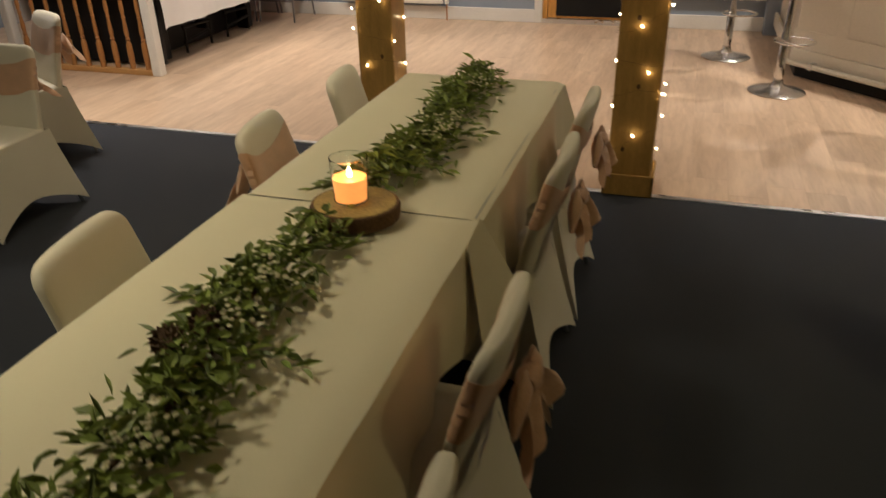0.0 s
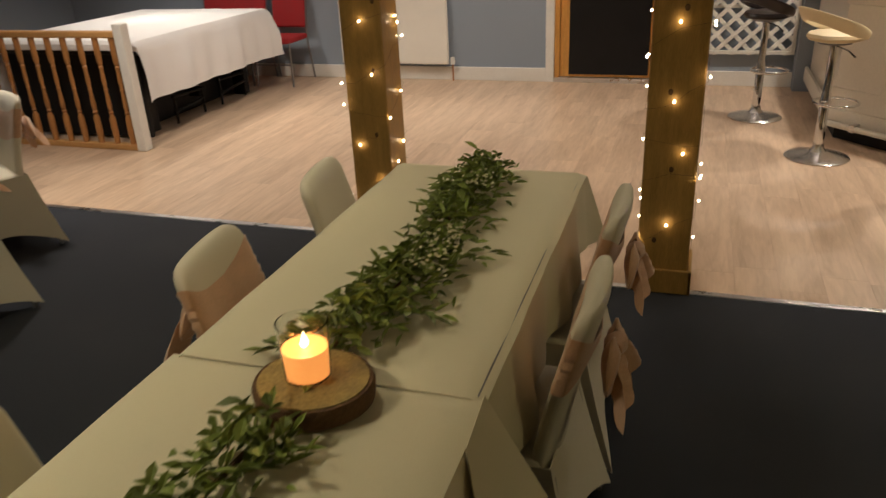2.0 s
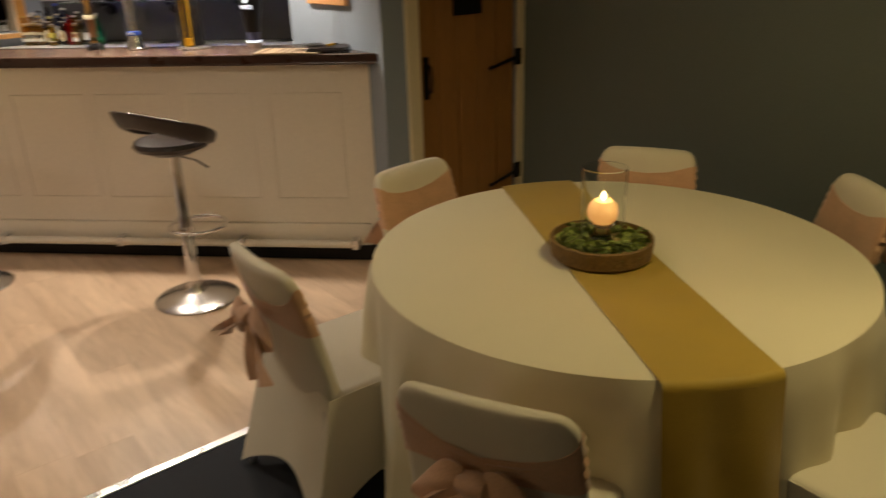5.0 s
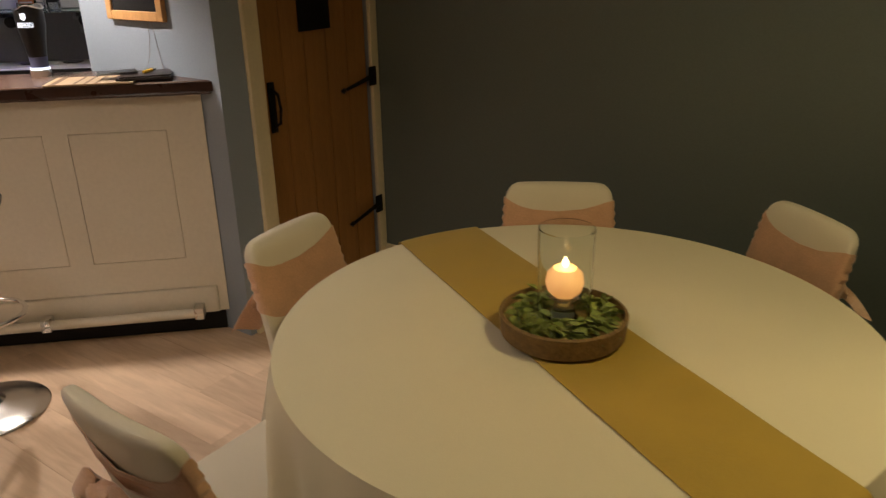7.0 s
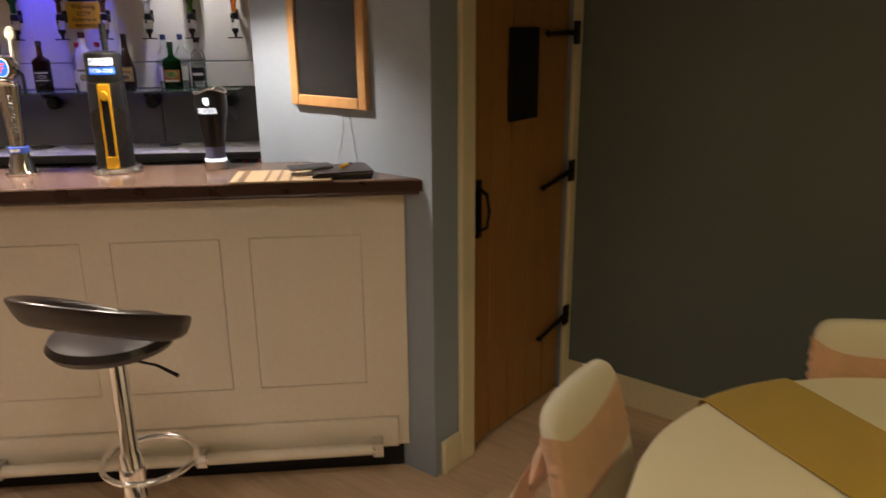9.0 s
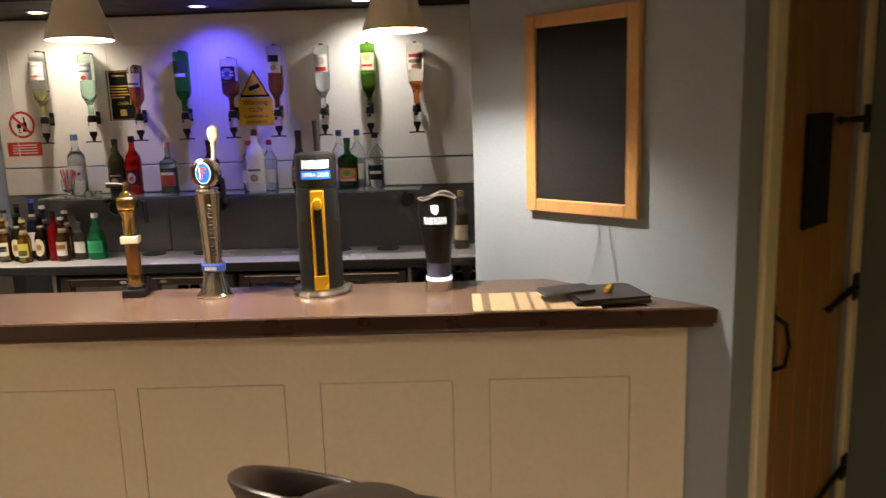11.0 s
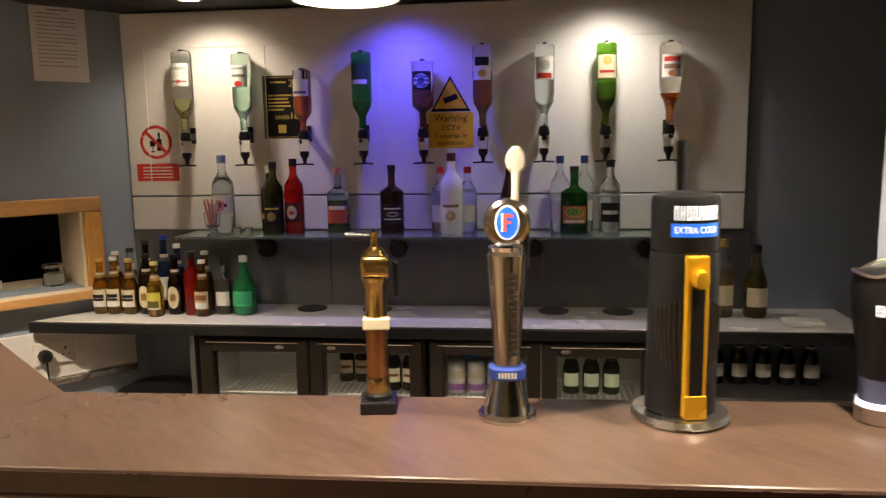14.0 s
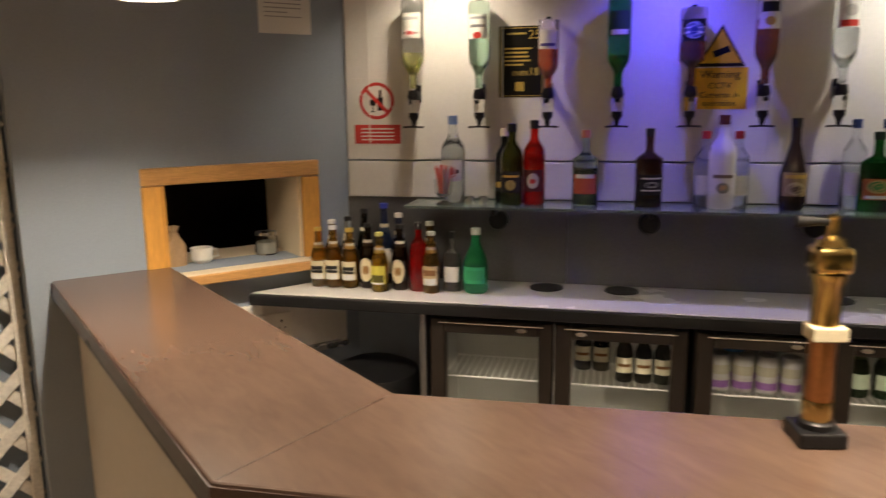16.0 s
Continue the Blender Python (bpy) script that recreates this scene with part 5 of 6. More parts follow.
bottle(on_bar(1.212, 0.05, SH), "spirit", 0.034, 0.235, CLEAR, (0.90, 0.92, 0.92), W, RD, "clear bottle with red cap", 0.6, group=GS)
bottle(on_bar(1.310, 0.05, SH), "spirit", 0.034, 0.235, CLEAR, (0.90, 0.92, 0.92), W, RD, "clear bottle with red cap", 0.6, group=GS)
bottle(on_bar(1.257, 0.10, SH), "spirit", 0.041, 0.285, (0.80, 0.80, 0.84), None, (0.78, 0.78, 0.80), (0.10, 0.03, 0.03), "white opaque coconut liqueur bottle", 0.5, clear=False, group=GS, bands=((0.05, 0.5, (0.30, 0.30, 0.24), 26), (0.15, 0.42, (0.62, 0.40, 0.20), 16), (0.68, 0.82, (0.20, 0.16, 0.14))))
bottle(on_bar(1.462, 0.10, SH), "cream", 0.040, 0.275, (0.030, 0.018, 0.014), None, (0.30, 0.22, 0.12), BK, "dark brown cream liqueur bottle", 0.5, clear=False, group=GS, bands=((0.05, 0.6, (0.52, 0.44, 0.28), 36), (0.12, 0.5, (0.10, 0.07, 0.05), 28), (0.75, 0.9, GD)))
bottle(on_bar(1.687, 0.11, SH), "flat", 0.047, 0.235, (0.05, 0.30, 0.07), (0.03, 0.10, 0.03), (0.45, 0.16, 0.05), (0.03, 0.05, 0.03), "square green herbal liqueur bottle with orange label", 0.75, group=GS, bands=((0.30, 0.95, (0.55, 0.40, 0.16), 40), (0.38, 0.9, (0.08, 0.26, 0.07), 33), (0.05, 0.2, W)), squash=(1, 0.6))
bottle(on_bar(1.640, 0.05, SH), "spirit", 0.034, 0.27, CLEAR, (0.88, 0.9, 0.9), W, NV, "clear bottle with navy cap", 0.5, group=GS)
bottle(on_bar(1.725, 0.05, SH), "spirit", 0.034, 0.27, CLEAR, (0.88, 0.9, 0.9), W, NV, "clear bottle with navy cap", 0.5, group=GS)
bottle(on_bar(1.812, 0.08, SH), "spirit", 0.037, 0.255, CLEAR, (0.86, 0.88, 0.88), BK, BK, "clear bottle with black label", 0.5, group=GS, bands=((0.4, 0.6, W),))


def straw_glass():
    g = thing("straw_glass", "small glass holding red and white paper straws", "glass", on_bar(0.385, 0.145, SH))
    part("glass", lathe([(0, 0), (0.024, 0), (0.022, 0.006), (0.005, 0.012), (0.006, 0.02), (0.026, 0.035), (0.031, 0.085), (0.029, 0.085), (0.024, 0.037), (0, 0.026)], 20), "glass", g, smooth=True)
    rnd = random.Random(4)
    for i in range(14):
        a = rnd.uniform(0, 6.28)
        part("straw", tube([(0.008 * math.cos(a), 0.008 * math.sin(a), 0.03), (0.026 * math.cos(a), 0.026 * math.sin(a), 0.115 + rnd.uniform(0, 0.02))], 0.0032, 6), label_mat((0.75, 0.20, 0.18) if i % 3 else W), g)
    for x in (0.47, 0.515):
        c = thing("shot_cup", "tiny metal measure cup on the glass shelf", "cup", on_bar(x, 0.13, SH))
        part("cup", lathe([(0, 0), (0.013, 0), (0.015, 0.026), (0.013, 0.026), (0.011, 0.003), (0, 0.003)], 14), "satin_steel", c, smooth=True)


straw_glass()

WT = 1.0085
GB = "bottles crowded on the back worktop"
AMB, LAG, STOUT = (0.62, 0.40, 0.12), (0.85, 0.60, 0.16), (0.05, 0.022, 0.012)
PALE = ((0.0, 0.30, W), (0.34, 0.72, BK), (0.46, 0.54, W))
OVAL = ((-0.1, 1.1, CR, 44), (0.25, 0.75, (0.30, 0.16, 0.06), 24))
BEERS = [(-0.056, 0.165, 0.205, AMB, LAG, CR, GD, PALE), (-0.002, 0.165, 0.212, AMB, LAG, CR, W, PALE), (0.058, 0.165, 0.205, AMB, LAG, CR, GD, PALE),
         (0.120, 0.155, 0.222, STOUT, BROWNG, W, BK, OVAL), (0.175, 0.20, 0.200, LAG, (0.85, 0.70, 0.12), (0.62, 0.55, 0.10), (0.62, 0.58, 0.2), ((0.1, 0.5, (0.10, 0.09, 0.02)), (0.0, 0.08, W))),
         (0.235, 0.16, 0.222, STOUT, BROWNG, W, BK, OVAL), (0.350, 0.185, 0.205, AMB, LAG, (0.55, 0.42, 0.24), W, ((0.0, 0.35, W), (0.5, 0.8, (0.25, 0.12, 0.05)))),
         (0.085, 0.085, 0.262, DARKG, BROWNG, BK, BK, ()), (0.158, 0.085, 0.282, (0.10, 0.16, 0.35), (0.1, 0.15, 0.35), W, (0.04, 0.06, 0.40), ()), (0.212, 0.09, 0.25, (0.10, 0.14, 0.35), BROWNG, W, W, ()),
         (-0.03, 0.10, 0.222, AMB, LAG, CR, W, PALE), (0.03, 0.10, 0.235, CLEAR, (0.9, 0.9, 0.9), W, BK, ()), (0.325, 0.10, 0.225, AMB, LAG, CR, W, PALE)]
for x, d, h, gl, fl, lb, cp, bands in BEERS:
    bottle(on_bar(x, d, WT), "beer", 0.0295, h, gl, fl, BK if gl == STOUT else lb, cp, "small dark beer bottle with cream oval label" if gl == STOUT else "small amber beer bottle with paper label", 0.7, group=GB, bands=bands, z_label=(0.14, 0.45), cap_h=0.06)
bottle(on_bar(0.302, 0.165, WT), "spirit", 0.031, 0.232, (0.85, 0.03, 0.035), (0.90, 0.05, 0.05), None, BK, "bright red mixer bottle", 0.9, group=GB)
bottle(on_bar(0.414, 0.15, WT), "flat", 0.030, 0.20, CLEAR, (0.15, 0.08, 0.03), W, BK, "small square bottle with white label", 0.6, group=GB, squash=(1, 0.7))
bottle(on_bar(0.494, 0.15, WT), "round", 0.042, 0.215, (0.10, 0.80, 0.40), (0.06, 0.62, 0.28), (0.05, 0.40, 0.18), (0.65, 0.68, 0.66), "green round bottle with pale cap", 0.6, clear=True, group=GB, bands=((0.2, 0.8, (0.04, 0.32, 0.14)),))
bottle(on_bar(2.20, 0.10, WT), "spirit", 0.036, 0.27, CLEAR, (0.70, 0.45, 0.10), CR, GD, "pale rum bottle with cream label", 0.6, group=GB)
bottle(on_bar(2.31, 0.10, WT), "round", 0.040, 0.25, (0.5, 0.45, 0.2), (0.5, 0.4, 0.1), CR, BK, "yellow liqueur bottle with dark cap", 0.6, group=GB)
# dark shadows on the worktop, laid on as thin black discs
for x in (0.72, 0.97, 1.62, 1.85):
    tagged(part("coaster", lathe([(0, WT), (0.055, WT), (0.055, WT + 0.004), (0, WT + 0.004)], 24, m=BAR @ Matrix.Translation((x, -0.06, 0))), "plastic"), "thin round black disc standing in for a shadow on the back worktop", "mat")


# ---- signs ----


def signs():
    a = thing("no_drinks_sign", "white notice with red barred circle and red panel", "sign", BAR @ pose(0.025, 0.0035, 0))
    part("backing", box(0.0, 0.18, -0.0012, 0, 1.475, 1.715, 0.0004), "paper", a)
    bm = bmesh.new()
    ring = [(0.089 + 0.058 * math.cos(t), -0.003, 1.638 + 0.058 * math.sin(t)) for t in (2 * math.pi * i / 40 for i in range(40))]
    tube(ring, 0.0065, 6, bm, True, Matrix.Diagonal((1, 0.35, 1, 1)))
    box(-0.055, 0.055, -0.0032, -0.0016, -0.006, 0.006, 0, bm, Matrix.Translation((0.089, 0, 1.638)) @ pose(0, 0, 0, 0, 45, 0))
    part("barred_circle", bm, "red", a, "red barred circle")
    bm = box(0.092, 0.112, -0.0025, -0.0014, 1.605, 1.65)
    box(0.098, 0.106, -0.0025, -0.0014, 1.65, 1.675, bm=bm)
    part("bottle_mark", bm, "black_ink", a)
    bm = box(0.064, 0.085, -0.0025, -0.0014, 1.622, 1.643)
    box(0.073, 0.076, -0.0025, -0.0014, 1.603, 1.622, bm=bm)
    box(0.066, 0.083, -0.0025, -0.0014, 1.600, 1.603, bm=bm)
    part("glass_mark", bm, "black_ink", a)
    part("red_panel", box(0.006, 0.174, -0.0026, -0.0014, 1.490, 1.556), "red", a)
    for i in range(4):
        part("text_bar", box(0.03, 0.15, -0.0034, -0.0027, 1.502 + i * 0.0125, 1.506 + i * 0.0125), "paper", a)

    b = thing("age_sign", "black and gold age check notice", "sign", BAR @ pose(0.545, 0.0035, 0))
    part("backing", box(0, 0.150, -0.0012, 0, 1.645, 1.875, 0.0004), "black_ink", b)
    bm = bmesh.new()
    for x0, x1, z0, z1 in ((0.004, 0.146, 1.868, 1.870), (0.004, 0.146, 1.649, 1.651), (0.004, 0.006, 1.651, 1.868), (0.144, 0.146, 1.651, 1.868)):
        box(x0, x1, -0.0022, -0.0013, z0, z1, 0, bm)
    part("gold_border", bm, "gold_ink", b)
    for i, w in enumerate((0.09, 0.075, 0.08, 0.085, 0.06)):
        part("text_bar", box(0.02, 0.02 + w, -0.0022, -0.0013, 1.800 - i * 0.013, 1.806 - i * 0.013), "gold_ink", b)
    part("text_bar", box(0.03, 0.09, -0.0022, -0.0013, 1.848, 1.854), "gold_ink", b)
    part("portrait_box", box(0.055, 0.085, -0.0022, -0.0013, 1.665, 1.695), "gold_ink", b)
    words("OVER", 0.022, "gold_ink", b, pose(0.072, -0.0016, 1.722))
    words("18", 0.036, "gold_ink", b, pose(0.117, -0.0016, 1.727))
    words("25", 0.040, "gold_ink", b, pose(0.118, -0.0016, 1.846))

    c = thing("warning_triangle", "yellow and black camera warning triangle", "sign", BAR @ pose(1.247, 0.0035, 1.792))
    for s, m, y in ((0.073, "black_ink", 0), (0.060, "yellow", -0.0012)):
        bm = bmesh.new()
        pts = [(-s, -s * 0.82), (s, -s * 0.82), (0, s * 0.92)]
        lo = [bm.verts.new((px, y - 0.0011, pz)) for px, pz in pts]
        hi = [bm.verts.new((px, y, pz)) for px, pz in pts]
        bm.faces.new(lo)
        bm.faces.new(hi[::-1])
        for i in range(3):
            bm.faces.new((lo[i], lo[(i + 1) % 3], hi[(i + 1) % 3], hi[i]))
        part("triangle", bm, m, c)
    part("camera_mark", box(-0.026, 0.026, -0.0036, -0.0025, -0.012, 0.008, m=pose(0, 0, -0.012, 0, -20, 0)), "black_ink", c)
    d = thing("warning_notice", "yellow notice warning of camera surveillance", "sign", BAR @ pose(1.247, 0.0035, 1.665))
    part("backing", box(-0.083, 0.083, -0.0012, 0, -0.064, 0.064, 0.0004), "yellow", d)
    for text, z, s in (("Warning", 0.043, 0.034), ("CCTV", 0.008, 0.026), ("Cameras in", -0.020, 0.026), ("operation", -0.046, 0.026)):
        words(text, s, "black_ink", d, pose(0, -0.0016, z))

    p = thing("wall_notice", "white printed sheet of paper pinned on the blue wall", "notice", pose(1.465, Y_HATCH - 0.001, 1.86))
    part("sheet", box(0, 0.185, -0.001, 0, 0, 0.262), "paper", p)
    for i in range(14):
        part("text_bar", box(0.02, 0.02 + (0.08 if i % 4 == 0 else 0.13), -0.0016, -0.0011, 0.235 - i * 0.014, 0.238 - i * 0.014), "ink", p)
    part("text_bar", box(0.055, 0.13, -0.0016, -0.0011, 0.248, 0.253), "ink", p)


signs()


def hatch():
    h = tagged(new("window_1"), "pine framed serving hatch with a pale sill", "serving hatch", "", "structure")
    y = Y_HATCH
    part("frame_bar", box(1.055, 1.65, y - 0.022, y, 1.385, 1.44, 0.006), "pine_flat", h)
    part("frame_bar", box(1.055, 1.118, y - 0.020, y, 1.10, 1.384, 0.006), "pine", h)
    part("frame_bar", box(1.585, 1.65, y - 0.020, y, 1.10, 1.384, 0.006), "pine", h)
    part("reveal", box(1.118, 1.128, y, y + 0.30, 1.10, 1.385), "pine", h)
    part("reveal", box(1.575, 1.585, y, y + 0.30, 1.10, 1.385), "sill", h)
    part("window_sill", box(1.075, 1.66, y - 0.065, y + 0.34, 1.072, 1.099, 0.004), "sill", h, "pale sill board")
    part("sill_edge", box(1.075, 1.655, y - 0.081, y - 0.066, 1.066, 1.098, 0.004), "pine_flat", h)
    # added box behind the opening; its near-black colour supplies the room's shade
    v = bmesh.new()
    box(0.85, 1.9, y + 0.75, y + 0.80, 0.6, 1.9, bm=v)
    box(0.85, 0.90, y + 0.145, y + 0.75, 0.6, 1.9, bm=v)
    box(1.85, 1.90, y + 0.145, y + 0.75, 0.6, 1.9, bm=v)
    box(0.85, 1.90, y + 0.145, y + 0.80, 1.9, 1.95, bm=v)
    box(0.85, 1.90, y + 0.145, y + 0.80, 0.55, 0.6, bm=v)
    structure("hatch_room", v, "void_shade", "unlit room behind the serving hatch, shade put into its near-black colour")
    g = thing("paper_bag", "crumpled brown paper bag on the hatch sill", "bag", pose(1.175, y + 0.12, 1.0995))
    bm = lathe([(0, 0), (0.040, 0), (0.043, 0.03), (0.036, 0.07), (0.020, 0.10), (0.013, 0.115), (0.022, 0.135), (0, 0.13)], 11, squash=(1, 0.7))
    rnd = random.Random(8)
    for vtx in bm.verts:
        if vtx.co.z > 0.002:
            vtx.co += Vector((rnd.uniform(-1, 1), rnd.uniform(-1, 1), rnd.uniform(-0.5, 0.5))) * 0.005
    part("bag", bm, "kraft", g)
    c = thing("mug", "white mug on the hatch sill", "mug", pose(1.265, y + 0.12, 1.0995))
    part("cup", lathe([(0, 0), (0.026, 0), (0.036, 0.012), (0.037, 0.052), (0.034, 0.052), (0.033, 0.014), (0, 0.006)], 22), "white_plastic", c, smooth=True)
    part("handle", tube([(0.034, 0, 0.044), (0.055, 0, 0.040), (0.055, 0, 0.018), (0.034, 0, 0.014)], 0.004, 8), "white_plastic", c, smooth=True)
    j = thing("sugar_jar", "small glass jar of sugar on the hatch sill", "jar", pose(1.50, y + 0.13, 1.0995))
    part("jar", lathe([(0, 0), (0.036, 0), (0.040, 0.006), (0.040, 0.06), (0.036, 0.07), (0.033, 0.07), (0.036, 0.058), (0.036, 0.006), (0, 0.004)], 22), "glass", j, smooth=True)
    part("sugar", lathe([(0, 0.005), (0.0355, 0.0065), (0.0355, 0.045), (0, 0.045)], 20), "white_plastic", j)
    part("lid", lathe([(0, 0.0705), (0.038, 0.0705), (0.038, 0.082), (0, 0.084)], 20), "satin_steel", j, smooth=True)


hatch()


def under_hatch():
    y = Y_HATCH
    t = thing("dado_board", "white boxed dado board on the wall under the hatch", "wall board")
    part("board", box(1.13, 1.74, y - 0.016, y, 0.775, 0.955, 0.004), "white", t)
    part("ledge", box(1.13, 1.74, y - 0.035, y, 0.752, 0.774, 0.004), "satin_steel", t)
    s = thing("double_socket", "white double wall socket with a black plug", "socket", pose(1.445, y - 0.0165, 0.875))
    part("plate", box(-0.072, 0.072, -0.010, 0, -0.043, 0.043, 0.004), "white_plastic", s)
    bm = bmesh.new()
    for x in (0.036,):
        box(x - 0.003, x + 0.003, -0.0108, -0.0095, 0.008, 0.018, bm=bm)
        box(x - 0.014, x - 0.008, -0.0108, -0.0095, -0.014, -0.010, bm=bm)
        box(x + 0.008, x + 0.014, -0.0108, -0.0095, -0.014, -0.010, bm=bm)
    part("pin_holes", bm, "black_ink", s)
    for x in (-0.012, 0.012):
        part("switch", box(x - 0.005, x + 0.005, -0.0135, -0.0102, 0.018, 0.034, 0.001), "white_plastic", s)
    p = lathe([(0, 0), (0.024, 0), (0.025, 0.02), (0.016, 0.036), (0, 0.038)], 16, m=pose(-0.036, -0.0102, -0.006, 90))
    tube([(-0.036, -0.035, -0.02), (-0.036, -0.04, -0.06), (-0.030, -0.03, -0.12)], 0.0035, 8, p)
    part("plug", p, "plastic", s, "black plug with cable", True)
    b = thing("waste_bin", "black plastic bin with a domed lid under the worktop", "bin", BAR @ pose(0.12, -0.12, 0))
    part("body", lathe([(0, 0), (0.13, 0), (0.16, 0.60), (0, 0.60)], 28), "plastic", b, smooth=True)
    part("lid", lathe([(0, 0.601), (0.168, 0.601), (0.170, 0.66), (0.155, 0.70), (0.10, 0.725), (0, 0.73)], 28), "plastic", b, smooth=True)


under_hatch()


# ---- fridges ----


def fridge(x0, x1, label, stock):
    f = thing("bottle_fridge", label, "fridge", BAR, "bottle fridges under the worktop")
    d, zt = 0.285, 0.962
    bm = bmesh.new()
    box(x0, x1, -d + 0.05, 0.02, 0.04, 0.075, bm=bm)
    box(x0, x1, -d + 0.05, 0.02, zt - 0.03, zt, bm=bm)
    box(x0, x0 + 0.025, -d + 0.05, 0.02, 0.075, zt - 0.03, bm=bm)
    box(x1 - 0.025, x1, -d + 0.05, 0.02, 0.075, zt - 0.03, bm=bm)
    part("cabinet", bm, "brown_frame", f)
    part("lining", box(x0 + 0.025, x1 - 0.025, 0.005, 0.018, 0.075, zt - 0.03), "fridge_in", f)
    bm = box(x0 + 0.026, x0 + 0.032, -d + 0.055, 0.004, 0.078, zt - 0.033)
    box(x1 - 0.032, x1 - 0.026, -d + 0.055, 0.004, 0.078, zt - 0.033, bm=bm)
    part("side_lining", bm, "fridge_in", f)
    part("foot", box(x0 + 0.02, x1 - 0.02, -d + 0.08, 0.0, 0.0, 0.039), "plastic", f)
    mid = (x0 + x1) / 2
    for a, b, side in ((x0 + 0.003, mid - 0.003, 1), (mid + 0.003, x1 - 0.003, -1)):
        door = bmesh.new()
        for q in ((a, a + 0.050, 0.07, zt - 0.012), (b - 0.045, b, 0.07, zt - 0.012), (a + 0.050, b - 0.045, 0.07, 0.12), (a + 0.050, b - 0.045, zt - 0.06, zt - 0.012)):
            box(q[0], q[1], -d, -d + 0.045, q[2], q[3], 0.004, door, seg=1)
        dr = part("door", door, "brown_frame", f, "glazed fridge door")
        gl = part("pane", box(a + 0.046, b - 0.041, -d + 0.018, -d + 0.022, 0.116, zt - 0.056), "pane", dr)
        gl.visible_shadow = False
        part("handle", box(a + 0.03, b - 0.03, -d - 0.012, -d - 0.001, zt - 0.026, zt - 0.021, 0.002), "chrome", dr, "thin metal handle strip")
        part("badge", lathe([(0, 0), (0.012, 0), (0.012, 0.004), (0, 0.004)], 14, m=pose(b - 0.10 if side > 0 else a + 0.08, -d - 0.001, zt - 0.040, 90), squash=(1.4, 0.6)), "chrome", dr)
    for z in (0.42, 0.735):
        rack = bmesh.new()
        for k in range(int((x1 - x0 - 0.08) / 0.022)):
            x = x0 + 0.04 + k * 0.022
            tube([(x, -d + 0.06, z), (x, 0.0, z)], 0.0018, 5, rack)
        tube([(x0 + 0.034, -d + 0.06, z), (x1 - 0.034, -d + 0.06, z)], 0.0032, 6, rack)
        tube([(x0 + 0.034, -0.01, z), (x1 - 0.034, -0.01, z)], 0.003, 6, rack)
        part("wire_rack", rack, "wire", f, "white wire shelf")
    for kind, x, dd, z in stock:
        if kind == "dark":
            bottle(on_bar(x, dd, z), "beer", 0.029, 0.185, DARKG, BROWNG, (0.72, 0.66, 0.50), BK, "dark bottle with oval cream label in the fridge", 0.7, group="drinks in the fridge", z_label=(0.18, 0.45), bands=((0.4, 0.6, BROWNG),))
        elif kind == "can":
            c = thing("drink_can", "pale printed drink can in the fridge", "can", on_bar(x, dd, z), "drinks in the fridge")
            part("body", lathe([(0, 0), (0.028, 0), (0.032, 0.006), (0.032, 0.105), (0.027, 0.115), (0, 0.115)], 18), label_mat((0.42, 0.40, 0.40)), c, smooth=True)
            part("band", lathe([(0.0325, 0.012), (0.0325, 0.035), (0.032, 0.035), (0.032, 0.012), (0.0325, 0.012)], 18), label_mat((0.22, 0.10, 0.30)), c, "", True)
            part("picture_patch", lathe([(0.0326, 0.055), (0.0326, 0.085), (0.032, 0.085), (0.032, 0.055), (0.0326, 0.055)], 18), label_mat((0.35, 0.33, 0.25)), c, "", True)
        else:
            bottle(on_bar(x, dd, z), "beer", 0.030, 0.18, (0.12, 0.20, 0.10), (0.20, 0.25, 0.10), (0.50, 0.58, 0.45), (0.4, 0.4, 0.4), "green tinted bottle with pale label in the fridge", 0.7, group="drinks in the fridge")


fridge(0.365, 1.170, "black double door glass bottle fridge, half empty",
       [("dark", 0.985, 0.16, 0.738), ("dark", 1.045, 0.16, 0.738), ("dark", 1.105, 0.16, 0.738), ("dark", 0.85, 0.07, 0.738), ("dark", 0.91, 0.07, 0.738)])
fridge(1.190, 1.955, "black double door glass bottle fridge stocked with cans",
       [("can", x, 0.17, 0.738) for x in (1.275, 1.345, 1.415, 1.485)] + [("can", x, 0.08, 0.738) for x in (1.30, 1.37, 1.44)] +
       [("green", x, 0.15, 0.738) for x in (1.68, 1.75, 1.82)])
blue_tub = thing("blue_tub", "small blue plastic tub on the cans in the fridge", "tub", on_bar(1.32, 0.125, 0.854))
part("tub", lathe([(0, 0), (0.035, 0), (0.042, 0.03), (0, 0.03)], 20), label_mat((0.05, 0.20, 0.50)), blue_tub, smooth=True)
tagged(part("end_panel", box(0.335, 0.355, -0.29, 0.02, 0, 0.967, 0.002, m=BAR), "grey_metal"), "grey upright end panel beside the fridge", "panel")
tagged(part("end_panel", box(1.962, 1.975, -0.29, 0.02, 0, 0.967, 0.002, m=BAR), "grey_metal"), "grey upright end panel beside the fridge", "panel")


